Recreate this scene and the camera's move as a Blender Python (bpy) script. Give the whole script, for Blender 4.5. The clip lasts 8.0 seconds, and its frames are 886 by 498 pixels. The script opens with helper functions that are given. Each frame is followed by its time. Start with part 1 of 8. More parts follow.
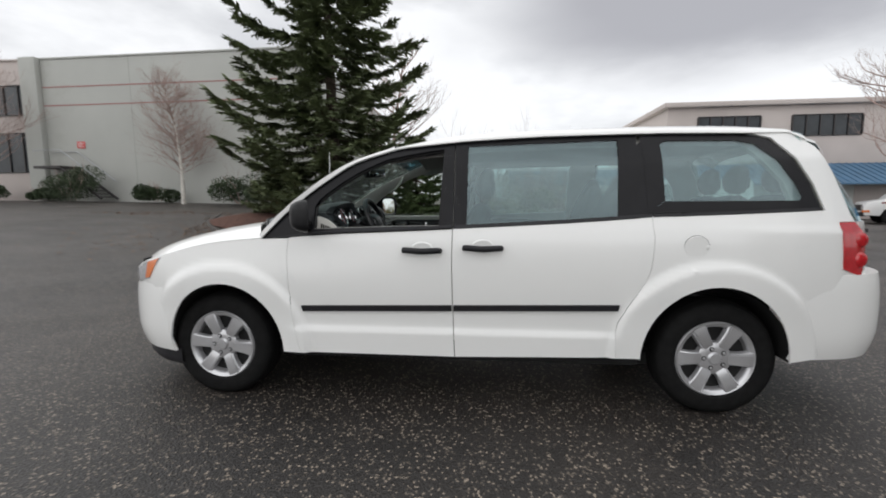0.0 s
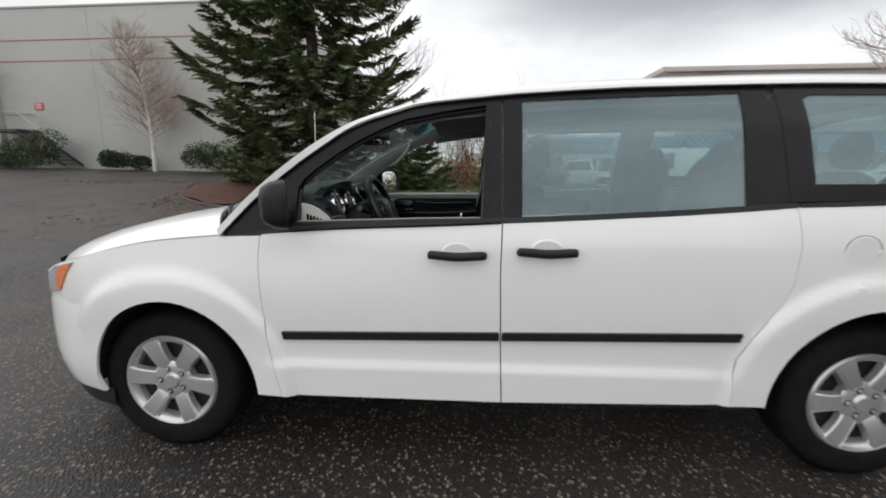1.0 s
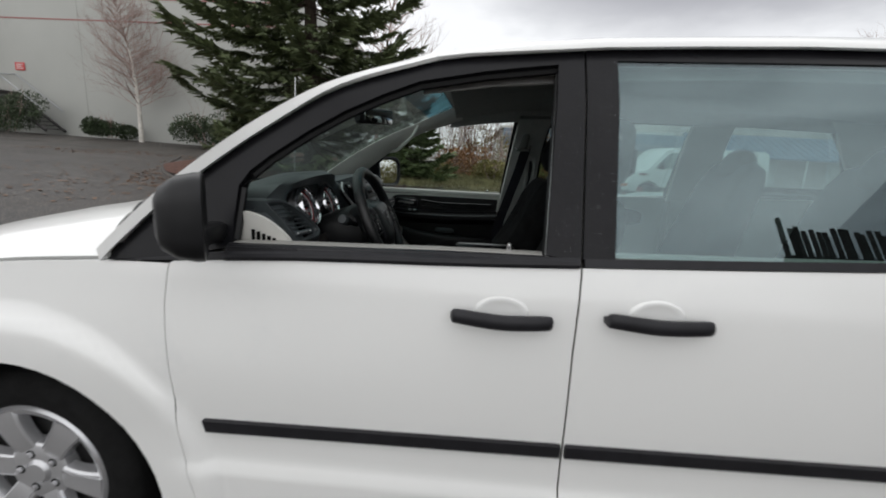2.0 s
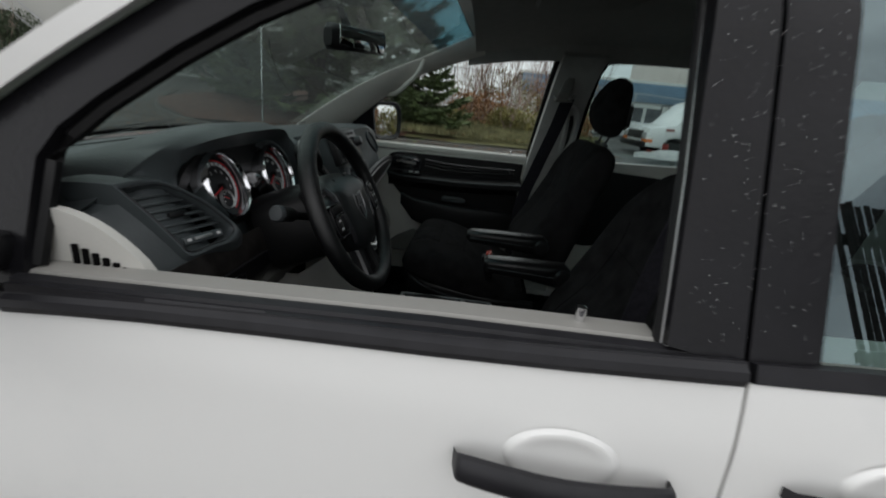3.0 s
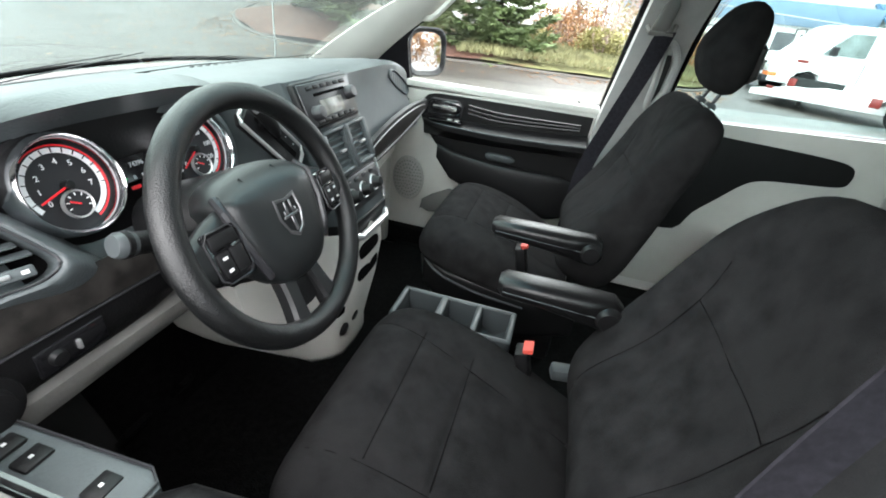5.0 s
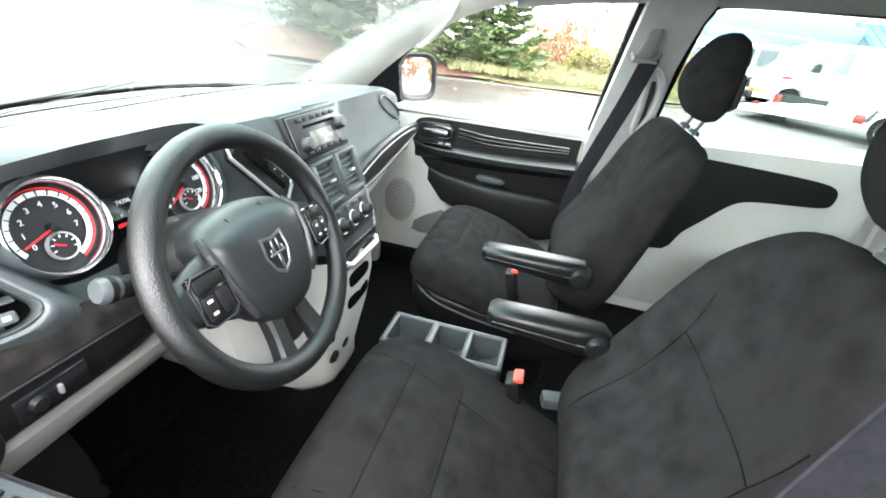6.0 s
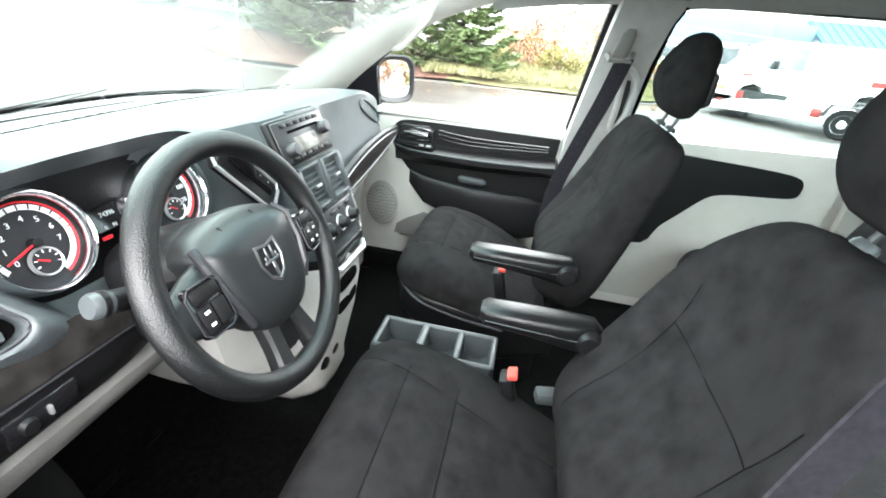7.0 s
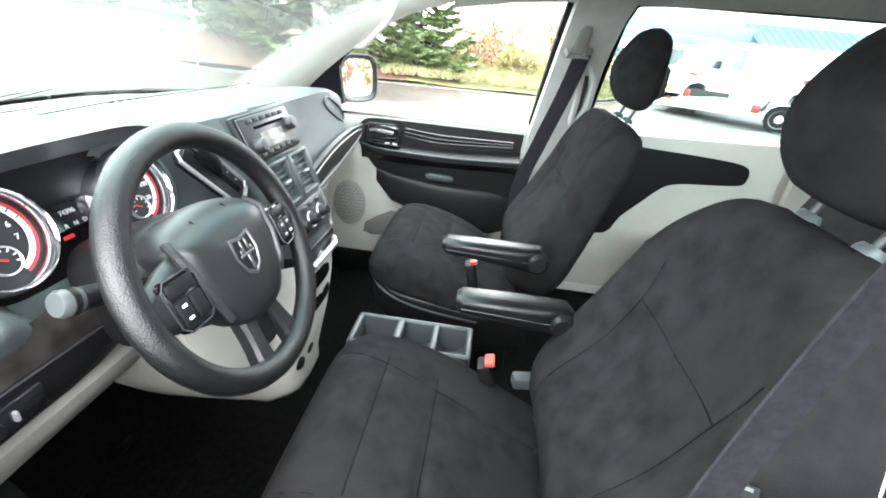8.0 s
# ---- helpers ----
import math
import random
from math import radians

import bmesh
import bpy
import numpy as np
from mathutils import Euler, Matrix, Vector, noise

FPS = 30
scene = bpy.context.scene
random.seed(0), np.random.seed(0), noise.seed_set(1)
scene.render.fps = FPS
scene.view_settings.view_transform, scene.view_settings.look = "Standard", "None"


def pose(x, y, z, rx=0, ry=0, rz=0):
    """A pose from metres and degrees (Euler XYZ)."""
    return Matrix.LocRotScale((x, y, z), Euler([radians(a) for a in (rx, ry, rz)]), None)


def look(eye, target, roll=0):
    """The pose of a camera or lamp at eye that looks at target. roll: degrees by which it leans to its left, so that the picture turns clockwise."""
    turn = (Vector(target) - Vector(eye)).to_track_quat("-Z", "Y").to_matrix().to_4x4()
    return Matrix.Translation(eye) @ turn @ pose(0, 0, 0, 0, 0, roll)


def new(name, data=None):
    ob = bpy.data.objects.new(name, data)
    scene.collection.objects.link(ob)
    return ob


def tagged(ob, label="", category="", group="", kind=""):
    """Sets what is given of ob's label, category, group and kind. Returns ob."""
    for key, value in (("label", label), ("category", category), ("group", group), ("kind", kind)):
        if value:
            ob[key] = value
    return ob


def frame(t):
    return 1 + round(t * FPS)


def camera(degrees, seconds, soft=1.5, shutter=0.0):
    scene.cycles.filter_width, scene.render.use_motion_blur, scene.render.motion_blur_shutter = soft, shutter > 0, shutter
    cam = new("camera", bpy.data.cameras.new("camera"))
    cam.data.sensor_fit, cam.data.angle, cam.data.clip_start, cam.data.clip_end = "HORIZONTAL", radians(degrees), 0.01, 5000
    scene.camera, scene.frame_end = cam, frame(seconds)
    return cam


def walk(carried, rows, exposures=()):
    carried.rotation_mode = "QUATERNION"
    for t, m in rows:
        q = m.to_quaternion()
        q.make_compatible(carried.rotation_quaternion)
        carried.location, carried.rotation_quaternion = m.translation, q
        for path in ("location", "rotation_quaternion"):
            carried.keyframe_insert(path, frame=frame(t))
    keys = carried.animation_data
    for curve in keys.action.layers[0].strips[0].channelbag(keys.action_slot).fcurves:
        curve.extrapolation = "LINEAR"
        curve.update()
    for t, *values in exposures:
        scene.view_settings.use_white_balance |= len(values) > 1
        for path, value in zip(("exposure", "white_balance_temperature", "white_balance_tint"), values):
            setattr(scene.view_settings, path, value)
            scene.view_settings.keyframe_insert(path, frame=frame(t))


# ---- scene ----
cam = camera(91.1, 8.0, soft=1.8, shutter=0.4)
PATH = [
    (0, (1.761, -3.519, 1.27), (1.546, -1.542, 1.051), -0.4),
    (0.5, (1.566, -3.122, 1.286), (1.436, -1.148, 0.987), 1.2),
    (1, (1.43, -2.713, 1.326), (1.284, -0.752, 0.961), -0.2),
    (1.5, (1.36, -2.317, 1.345), (1.231, -0.357, 0.967), 2.6),
    (1.7, (1.306, -2.177, 1.344), (1.194, -0.219, 0.955), 2.2),
    (2.8, (1.243, -1.473, 1.368), (1.114, 0.436, 0.786), 6.2),
    (3, (1.231, -1.381, 1.362), (1.102, 0.505, 0.71), 5.6),
    (3.5, (1.197, -1.201, 1.366), (1.101, 0.565, 0.432), 7.4),
    (4, (1.234, -1.087, 1.378), (0.985, 0.641, 0.404), 7.7),
    (4.5, (1.289, -1.003, 1.394), (0.915, 0.702, 0.417), 6.6),
    (4.7, (1.314, -0.978, 1.401), (0.928, 0.719, 0.417), 6.8),
    (6, (1.325, -0.948, 1.443), (0.948, 0.788, 0.524), 6.6),
    (6.5, (1.315, -0.948, 1.449), (0.974, 0.805, 0.548), 6.4),
    (7, (1.301, -0.957, 1.442), (1.019, 0.805, 0.539), 6.0),
    (7.5, (1.291, -0.967, 1.43), (1.079, 0.802, 0.52), 5.9),
    (8, (1.29, -0.979, 1.425), (1.158, 0.812, 0.544), 5.9),
]
walk(cam, [(t, look(eye, target, roll)) for t, eye, target, roll in PATH],
     exposures=[(0.0, 0.15), (1.7, 0.15), (2.8, 0.1), (3.2, 0.15), (3.5, 0.25), (4.0, 1.15), (4.5, 2.4), (4.7, 2.8), (6.0, 4.3), (8.0, 4.35)])

# ---- sky and light ----
world = bpy.data.worlds.new("overcast_sky")
scene.world = world
world.use_nodes = True
wt = world.node_tree
wt.nodes.clear()
w_out = wt.nodes.new("ShaderNodeOutputWorld")
w_bg = wt.nodes.new("ShaderNodeBackground")
w_sky = wt.nodes.new("ShaderNodeTexSky")
w_sky.sky_type = "NISHITA"
w_sky.sun_disc = False
w_sky.sun_elevation = radians(35)
w_sky.sun_rotation = radians(200)
w_co = wt.nodes.new("ShaderNodeTexCoord")
w_map = wt.nodes.new("ShaderNodeMapping")
w_map.inputs["Scale"].default_value = (1.0, 1.0, 2.6)
w_n = wt.nodes.new("ShaderNodeTexNoise")
w_n.inputs["Scale"].default_value = 1.7
w_n.inputs["Detail"].default_value = 7
w_n.inputs["Roughness"].default_value = 0.52
w_r = wt.nodes.new("ShaderNodeValToRGB")
w_r.color_ramp.elements[0].position = 0.34
w_r.color_ramp.elements[0].color = (3.6, 3.7, 4.0, 1)
w_r.color_ramp.elements[1].position = 0.60
w_r.color_ramp.elements[1].color = (9.9, 10.0, 10.2, 1)
w_mix = wt.nodes.new("ShaderNodeMixRGB")
w_mix.inputs["Fac"].default_value = 0.94
L = wt.links.new
L(w_co.outputs["Generated"], w_map.inputs["Vector"])
L(w_map.outputs["Vector"], w_n.inputs["Vector"])
L(w_n.outputs["Fac"], w_r.inputs["Fac"])
# the heavy grey cloud over the office
w_cm = wt.nodes.new("ShaderNodeMapping")
w_cm.inputs["Location"].default_value = (-0.44, -0.84, -1.02)
w_cm.inputs["Scale"].default_value = (1.0, 1.0, 2.7)
w_ca = wt.nodes.new("ShaderNodeVectorMath")
w_ca.operation = "MULTIPLY_ADD"
w_ca.inputs[1].default_value = (0.5, 0.5, 0.5)
w_cs = wt.nodes.new("ShaderNodeVectorMath")
w_cs.operation = "SUBTRACT"
w_cs.inputs[1].default_value = (0.25, 0.25, 0.25)
w_cl = wt.nodes.new("ShaderNodeVectorMath")
w_cl.operation = "LENGTH"
w_cr = wt.nodes.new("ShaderNodeMapRange")
w_cr.interpolation_type = "SMOOTHSTEP"
w_cr.inputs["From Min"].default_value = 0.52
w_cr.inputs["From Max"].default_value = 0.22
w_cx = wt.nodes.new("ShaderNodeMixRGB")
w_cx.inputs["Color2"].default_value = (4.6, 4.6, 4.9, 1)
L(w_co.outputs["Generated"], w_cm.inputs["Vector"])
L(w_n.outputs["Color"], w_ca.inputs[0])
L(w_cm.outputs["Vector"], w_ca.inputs[2])
L(w_ca.outputs["Vector"], w_cs.inputs[0])
L(w_cs.outputs["Vector"], w_cl.inputs[0])
L(w_cl.outputs["Value"], w_cr.inputs["Value"])
L(w_cr.outputs["Result"], w_cx.inputs["Fac"])
L(w_r.outputs["Color"], w_cx.inputs["Color1"])
L(w_sky.outputs["Color"], w_mix.inputs["Color1"])
L(w_cx.outputs["Color"], w_mix.inputs["Color2"])
L(w_mix.outputs["Color"], w_bg.inputs["Color"])
w_bg.inputs["Strength"].default_value = 0.095
L(w_bg.outputs["Background"], w_out.inputs["Surface"])

sun = new("sun", bpy.data.lights.new("sun", "SUN"))
sun.data.energy = 1.5
sun.data.angle = radians(180)
sun.data.color = (1.0, 0.995, 0.985)
sun.matrix_world = look((-12, -3, 13), (0, 0, 0))


# ---- materials ----
def material(name, color, rough=0.5, metal=0.0, var=0.08, scale=6.0, bump=0.0, bscale=60.0, coat=0.0, spec=0.5, stain=None, sscale=1.2, smid=0.55):
    """A Principled surface with fine grain, broad variation and, if asked, stains of a second colour."""
    m = bpy.data.materials.new(name)
    m.use_nodes = True
    t = m.node_tree
    b = t.nodes["Principled BSDF"]
    b.inputs["Roughness"].default_value = rough
    b.inputs["Metallic"].default_value = metal
    b.inputs["Coat Weight"].default_value = coat
    b.inputs["Coat Roughness"].default_value = 0.06
    b.inputs["Specular IOR Level"].default_value = spec
    co = t.nodes.new("ShaderNodeTexCoord")
    n1 = t.nodes.new("ShaderNodeTexNoise")
    n1.inputs["Scale"].default_value = scale
    n1.inputs["Detail"].default_value = 6
    t.links.new(co.outputs["Object"], n1.inputs["Vector"])
    ramp = t.nodes.new("ShaderNodeValToRGB")
    ramp.color_ramp.elements[0].position = 0.3
    ramp.color_ramp.elements[1].position = 0.7
    ramp.color_ramp.elements[0].color = (*[c * (1 - var) for c in color], 1)
    ramp.color_ramp.elements[1].color = (*[min(1, c * (1 + var)) for c in color], 1)
    t.links.new(n1.outputs["Fac"], ramp.inputs["Fac"])
    col = ramp.outputs["Color"]
    if stain:
        n3 = t.nodes.new("ShaderNodeTexNoise")
        n3.inputs["Scale"].default_value = sscale
        n3.inputs["Detail"].default_value = 8
        n3.inputs["Roughness"].default_value = 0.65
        t.links.new(co.outputs["Object"], n3.inputs["Vector"])
        r3 = t.nodes.new("ShaderNodeValToRGB")
        r3.color_ramp.elements[0].position = smid
        r3.color_ramp.elements[1].position = smid + 0.13
        t.links.new(n3.outputs["Fac"], r3.inputs["Fac"])
        mx = t.nodes.new("ShaderNodeMixRGB")
        mx.inputs["Color2"].default_value = (*stain, 1)
        t.links.new(r3.outputs["Color"], mx.inputs["Fac"])
        t.links.new(col, mx.inputs["Color1"])
        col = mx.outputs["Color"]
    t.links.new(col, b.inputs["Base Color"])
    if bump:
        n2 = t.nodes.new("ShaderNodeTexNoise")
        n2.inputs["Scale"].default_value = bscale
        n2.inputs["Detail"].default_value = 4
        t.links.new(co.outputs["Object"], n2.inputs["Vector"])
        bp = t.nodes.new("ShaderNodeBump")
        bp.inputs["Strength"].default_value = bump
        bp.inputs["Distance"].default_value = 0.01
        t.links.new(n2.outputs["Fac"], bp.inputs["Height"])
        t.links.new(bp.outputs["Normal"], b.inputs["Normal"])
    return m


def glass(name, tint, f0=0.05, gain=1.0, dust=0.0, sheen=(1, 1, 1)):
    """A thin pane: tinted see-through under a clear reflection that grows towards grazing angles."""
    m = bpy.data.materials.new(name)
    m.use_nodes = True
    t = m.node_tree
    t.nodes.clear()
    out = t.nodes.new("ShaderNodeOutputMaterial")
    tr = t.nodes.new("ShaderNodeBsdfTransparent")
    tr.inputs["Color"].default_value = (*tint, 1)
    gl = t.nodes.new("ShaderNodeBsdfGlossy")
    gl.inputs["Roughness"].default_value = 0.0
    gl.inputs["Color"].default_value = (*sheen, 1)
    lw = t.nodes.new("ShaderNodeLayerWeight")
    lw.inputs["Blend"].default_value = 0.5
    pw = t.nodes.new("ShaderNodeMath")
    pw.operation = "POWER"
    pw.inputs[1].default_value = 4.0
    t.links.new(lw.outputs["Facing"], pw.inputs[0])
    ma = t.nodes.new("ShaderNodeMath")
    ma.operation = "MULTIPLY_ADD"
    ma.use_clamp = True
    ma.inputs[1].default_value = gain * (1 - f0)
    ma.inputs[2].default_value = f0
    t.links.new(pw.outputs[0], ma.inputs[0])
    mx = t.nodes.new("ShaderNodeMixShader")
    t.links.new(ma.outputs[0], mx.inputs["Fac"])
    t.links.new(tr.outputs["BSDF"], mx.inputs[1])
    t.links.new(gl.outputs["BSDF"], mx.inputs[2])
    if dust:
        no = t.nodes.new("ShaderNodeTexNoise")
        no.inputs["Scale"].default_value = 3.0
        no.inputs["Detail"].default_value = 6
        co = t.nodes.new("ShaderNodeTexCoord")
        t.links.new(co.outputs["Object"], no.inputs["Vector"])
        mr = t.nodes.new("ShaderNodeMapRange")
        mr.inputs["To Min"].default_value = dust * 0.6
        mr.inputs["To Max"].default_value = dust * 1.4
        t.links.new(no.outputs["Fac"], mr.inputs["Value"])
        tl = t.nodes.new("ShaderNodeBsdfTranslucent")
        tl.inputs["Color"].default_value = (0.78, 0.82, 0.80, 1)
        m2 = t.nodes.new("ShaderNodeMixShader")
        t.links.new(mr.outputs["Result"], m2.inputs["Fac"])
        t.links.new(mx.outputs["Shader"], m2.inputs[1])
        t.links.new(tl.outputs["BSDF"], m2.inputs[2])
        mx = m2
    t.links.new(mx.outputs["Shader"], out.inputs["Surface"])
    return m


def asphalt_material():
    m = material("wet_asphalt", (0.031, 0.0265, 0.0235), 0.5, var=0.35, scale=0.5, stain=(0.018, 0.0158, 0.0145), sscale=0.22, smid=0.48)
    t = m.node_tree
    b = t.nodes["Principled BSDF"]
    co = t.nodes["Texture Coordinate"]
    v = t.nodes.new("ShaderNodeTexVoronoi")
    v.inputs["Scale"].default_value = 92
    t.links.new(co.outputs["Object"], v.inputs["Vector"])
    sep = t.nodes.new("ShaderNodeSeparateColor")
    t.links.new(v.outputs["Color"], sep.inputs["Color"])
    r = t.nodes.new("ShaderNodeValToRGB")
    r.color_ramp.elements[0].position = 0.88
    r.color_ramp.elements[0].color = (0, 0, 0, 1)
    r.color_ramp.elements[1].position = 1.0
    r.color_ramp.elements[1].color = (1, 1, 1, 1)
    t.links.new(sep.outputs["Red"], r.inputs["Fac"])
    mx = t.nodes.new("ShaderNodeMixRGB")
    old = b.inputs["Base Color"].links[0].from_socket
    mul = t.nodes.new("ShaderNodeMath")
    mul.operation = "MULTIPLY"
    mul.inputs[1].default_value = 0.8
    t.links.new(r.outputs["Color"], mul.inputs[0])
    t.links.new(mul.outputs[0], mx.inputs["Fac"])
    t.links.new(old, mx.inputs["Color1"])
    mx.inputs["Color2"].default_value = (0.40, 0.33, 0.26, 1)
    t.links.new(mx.outputs["Color"], b.inputs["Base Color"])
    bp = t.nodes.new("ShaderNodeBump")
    bp.inputs["Strength"].default_value = 0.9
    bp.inputs["Distance"].default_value = 0.006
    t.links.new(v.outputs["Distance"], bp.inputs["Height"])
    t.links.new(bp.outputs["Normal"], b.inputs["Normal"])
    n = t.nodes.new("ShaderNodeTexNoise")
    n.inputs["Scale"].default_value = 0.7
    n.inputs["Detail"].default_value = 5
    t.links.new(co.outputs["Object"], n.inputs["Vector"])
    rr = t.nodes.new("ShaderNodeMapRange")
    rr.inputs["To Min"].default_value = 0.30
    rr.inputs["To Max"].default_value = 0.62
    t.links.new(n.outputs["Fac"], rr.inputs["Value"])
    t.links.new(rr.outputs["Result"], b.inputs["Roughness"])
    return m


M = {
    "asphalt": asphalt_material(),
    "white": material("white_paint", (0.85, 0.85, 0.83), 0.28, var=0.015, scale=1.5, coat=0.6, stain=(0.81, 0.815, 0.80), sscale=2.2, smid=0.58),
    "black_trim": material("black_textured_plastic", (0.015, 0.0147, 0.0172), 0.45, var=0.2, scale=30, bump=0.05, bscale=420, spec=0.32),
    "black_gloss": material("black_window_band", (0.009, 0.0088, 0.0103), 0.25, var=0.15, scale=12, bump=0.06, bscale=95, spec=0.20),
    "mirrorcase": material("black_mirror_case", (0.0068, 0.0068, 0.0078), 0.42, var=0.2, scale=30, bump=0.05, bscale=420, spec=0.35),
    "rubber": material("tyre_rubber", (0.008, 0.008, 0.008), 0.8, var=0.3, scale=25, bump=0.2, bscale=90, spec=0.2),
    "silver": material("silver_wheel_paint", (0.62, 0.62, 0.63), 0.24, metal=0.65, var=0.06, scale=8),
    "chrome": material("chrome", (0.80, 0.80, 0.81), 0.09, metal=1.0, var=0.03, scale=10),
    "dark": material("underbody_black", (0.012, 0.012, 0.012), 0.9, var=0.3, scale=10),
    "orange": material("amber_lens", (0.75, 0.20, 0.05), 0.2, var=0.1, scale=40, coat=0.8),
    "clear": material("clear_lamp_lens", (0.60, 0.60, 0.62), 0.12, metal=0.3, var=0.2, scale=30, coat=1.0),
    "red": material("red_lens", (0.50, 0.012, 0.018), 0.15, var=0.15, scale=30, coat=1.0),
    "tint": glass("tinted_glass", (0.72, 0.81, 0.80), 0.105, 0.75, 0.0, (0.80, 0.93, 0.98)),
    "clearglass": glass("clear_glass", (0.94, 0.97, 0.96), 0.03, 0.6),
    "windshield": glass("windshield_glass", (0.66, 0.74, 0.72), 0.05, 0.6, 0.014),
    "shade": glass("windshield_shade_band", (0.16, 0.34, 0.42), 0.04, 0.6),
    "mirror": material("mirror_glass", (0.85, 0.86, 0.86), 0.02, metal=1.0, var=0.01),
    "stucco": material("painted_concrete_wall", (0.45, 0.455, 0.425), 0.85, var=0.06, scale=0.3, bump=0.1, bscale=20, stain=(0.37, 0.37, 0.34), sscale=0.15),
    "redline": material("red_stripe_paint", (0.36, 0.155, 0.145), 0.7),
    "joint": material("sealed_wall_joint", (0.36, 0.362, 0.335), 0.9),
    "redsign": material("red_sign_paint", (0.62, 0.08, 0.08), 0.5),
    "pale_wall": material("pale_pink_wall", (0.56, 0.50, 0.47), 0.8, var=0.06, scale=0.5, bump=0.1),
    "white_wall": material("white_block_wall", (0.66, 0.66, 0.63), 0.8, var=0.06, scale=0.5, bump=0.1),
    "blue": material("blue_standing_seam", (0.065, 0.15, 0.25), 0.45, var=0.1, scale=1.5),
    "fascia": material("faded_blue_fascia", (0.14, 0.22, 0.31), 0.6, var=0.08, scale=1.2),
    "winglass": material("dark_window_glass", (0.03, 0.035, 0.04), 0.08, var=0.3, scale=1.5),
    "frame": material("dark_window_frame", (0.04, 0.035, 0.035), 0.5),
    "bark": material("fir_bark", (0.075, 0.055, 0.042), 0.9, var=0.4, scale=9, bump=0.6, bscale=25),
    "birch": material("birch_bark", (0.58, 0.55, 0.50), 0.8, var=0.2, scale=6, stain=(0.05, 0.04, 0.035), sscale=5, smid=0.6, bump=0.3),
    "twig": material("bare_twigs", (0.36, 0.265, 0.235), 0.9, var=0.3, scale=5),
    "redtwig": material("red_brown_twigs", (0.17, 0.085, 0.06), 0.9, var=0.3, scale=5),
    "needle": material("fir_needles", (0.135, 0.165, 0.078), 0.7, var=0.55, scale=1.3),
    "needle2": material("young_fir_needles", (0.12, 0.165, 0.065), 0.75, var=0.5, scale=2),
    "shrub": material("shrub_leaves", (0.045, 0.066, 0.030), 0.7, var=0.5, scale=3),
    "olive": material("yellow_green_leaves", (0.20, 0.18, 0.06), 0.7, var=0.5, scale=3),
    "rust": material("rusty_autumn_leaves", (0.27, 0.135, 0.06), 0.8, var=0.5, scale=3),
    "grass": material("rough_grass", (0.185, 0.178, 0.088), 0.9, var=0.5, scale=2.5),
    "verge": material("verge_soil_grass", (0.14, 0.135, 0.055), 0.95, var=0.5, scale=1.3, bump=0.8, bscale=14, stain=(0.14, 0.075, 0.04), sscale=1.1),
    "mulch": material("bark_mulch", (0.115, 0.052, 0.036), 0.95, var=0.5, scale=9, bump=1.0, bscale=30),
    "kerb": material("asphalt_kerb", (0.075, 0.066, 0.058), 0.85, var=0.15, scale=3, bump=0.3),
    "galv": material("galvanised_steel", (0.42, 0.43, 0.44), 0.45, metal=0.8, var=0.1),
    "timber": material("dark_weathered_timber", (0.035, 0.030, 0.027), 0.85, var=0.3, scale=4, bump=0.4),
    "vanwhite": material("work_van_paint", (0.80, 0.80, 0.79), 0.3, var=0.02, coat=0.5),
    "trailer": material("trailer_deck_paint", (0.55, 0.55, 0.53), 0.5, var=0.1, scale=2, bump=0.1),
    # pale base colour stands in for sky reflected in the van's windows
    "vanglass": material("van_glass_sky_toned", (0.20, 0.245, 0.24), 0.08, var=0.3, scale=2.0, coat=0.6),
    "boardgrey": material("weathered_grey_board", (0.014, 0.016, 0.0155), 0.8, var=0.4, scale=5, stain=(0.008, 0.010, 0.009), sscale=4),
    "dkred": material("red_marker_lamp", (0.20, 0.022, 0.018), 0.3),
}


# ---- building helpers ----
def part(name, bm, mat, parent=None, label="", smooth=40):
    """Links a bmesh as one mesh object under a thing or a part."""
    me = bpy.data.meshes.new(name)
    bm.to_mesh(me)
    bm.free()
    if smooth:
        me.shade_smooth()
        me.set_sharp_from_angle(angle=radians(smooth))
    me.materials.append(M[mat] if isinstance(mat, str) else mat)
    ob = new(name, me)
    if parent:
        ob.parent = parent
    if label:
        ob["label"] = label
    return ob


def thing(name, label, category, group="", at=None, kind=""):
    ob = new(name)
    ob.empty_display_size = 0.1
    if at is not None:
        ob.matrix_world = at
    return tagged(ob, label, category, group, kind)


def box(sx, sy, sz, m=None, bevel=0.0, seg=2, bm=None):
    bm = bm or bmesh.new()
    r = bmesh.ops.create_cube(bm, size=1)
    vs = r["verts"]
    bmesh.ops.scale(bm, vec=(sx, sy, sz), verts=vs)
    if bevel:
        es = list({e for v in vs for e in v.link_edges})
        g = bmesh.ops.bevel(bm, geom=es, offset=bevel, segments=seg, affect="EDGES", profile=0.5)
        vs = list({v for v in vs if v.is_valid} | set(g["verts"]))
    if m is not None:
        bmesh.ops.transform(bm, matrix=m, verts=vs)
    return bm


def box_at(x0, x1, y0, y1, z0, z1, bevel=0.0, seg=2, bm=None):
    return box(abs(x1 - x0), abs(y1 - y0), abs(z1 - z0), pose((x0 + x1) / 2, (y0 + y1) / 2, (z0 + z1) / 2), bevel, seg, bm)


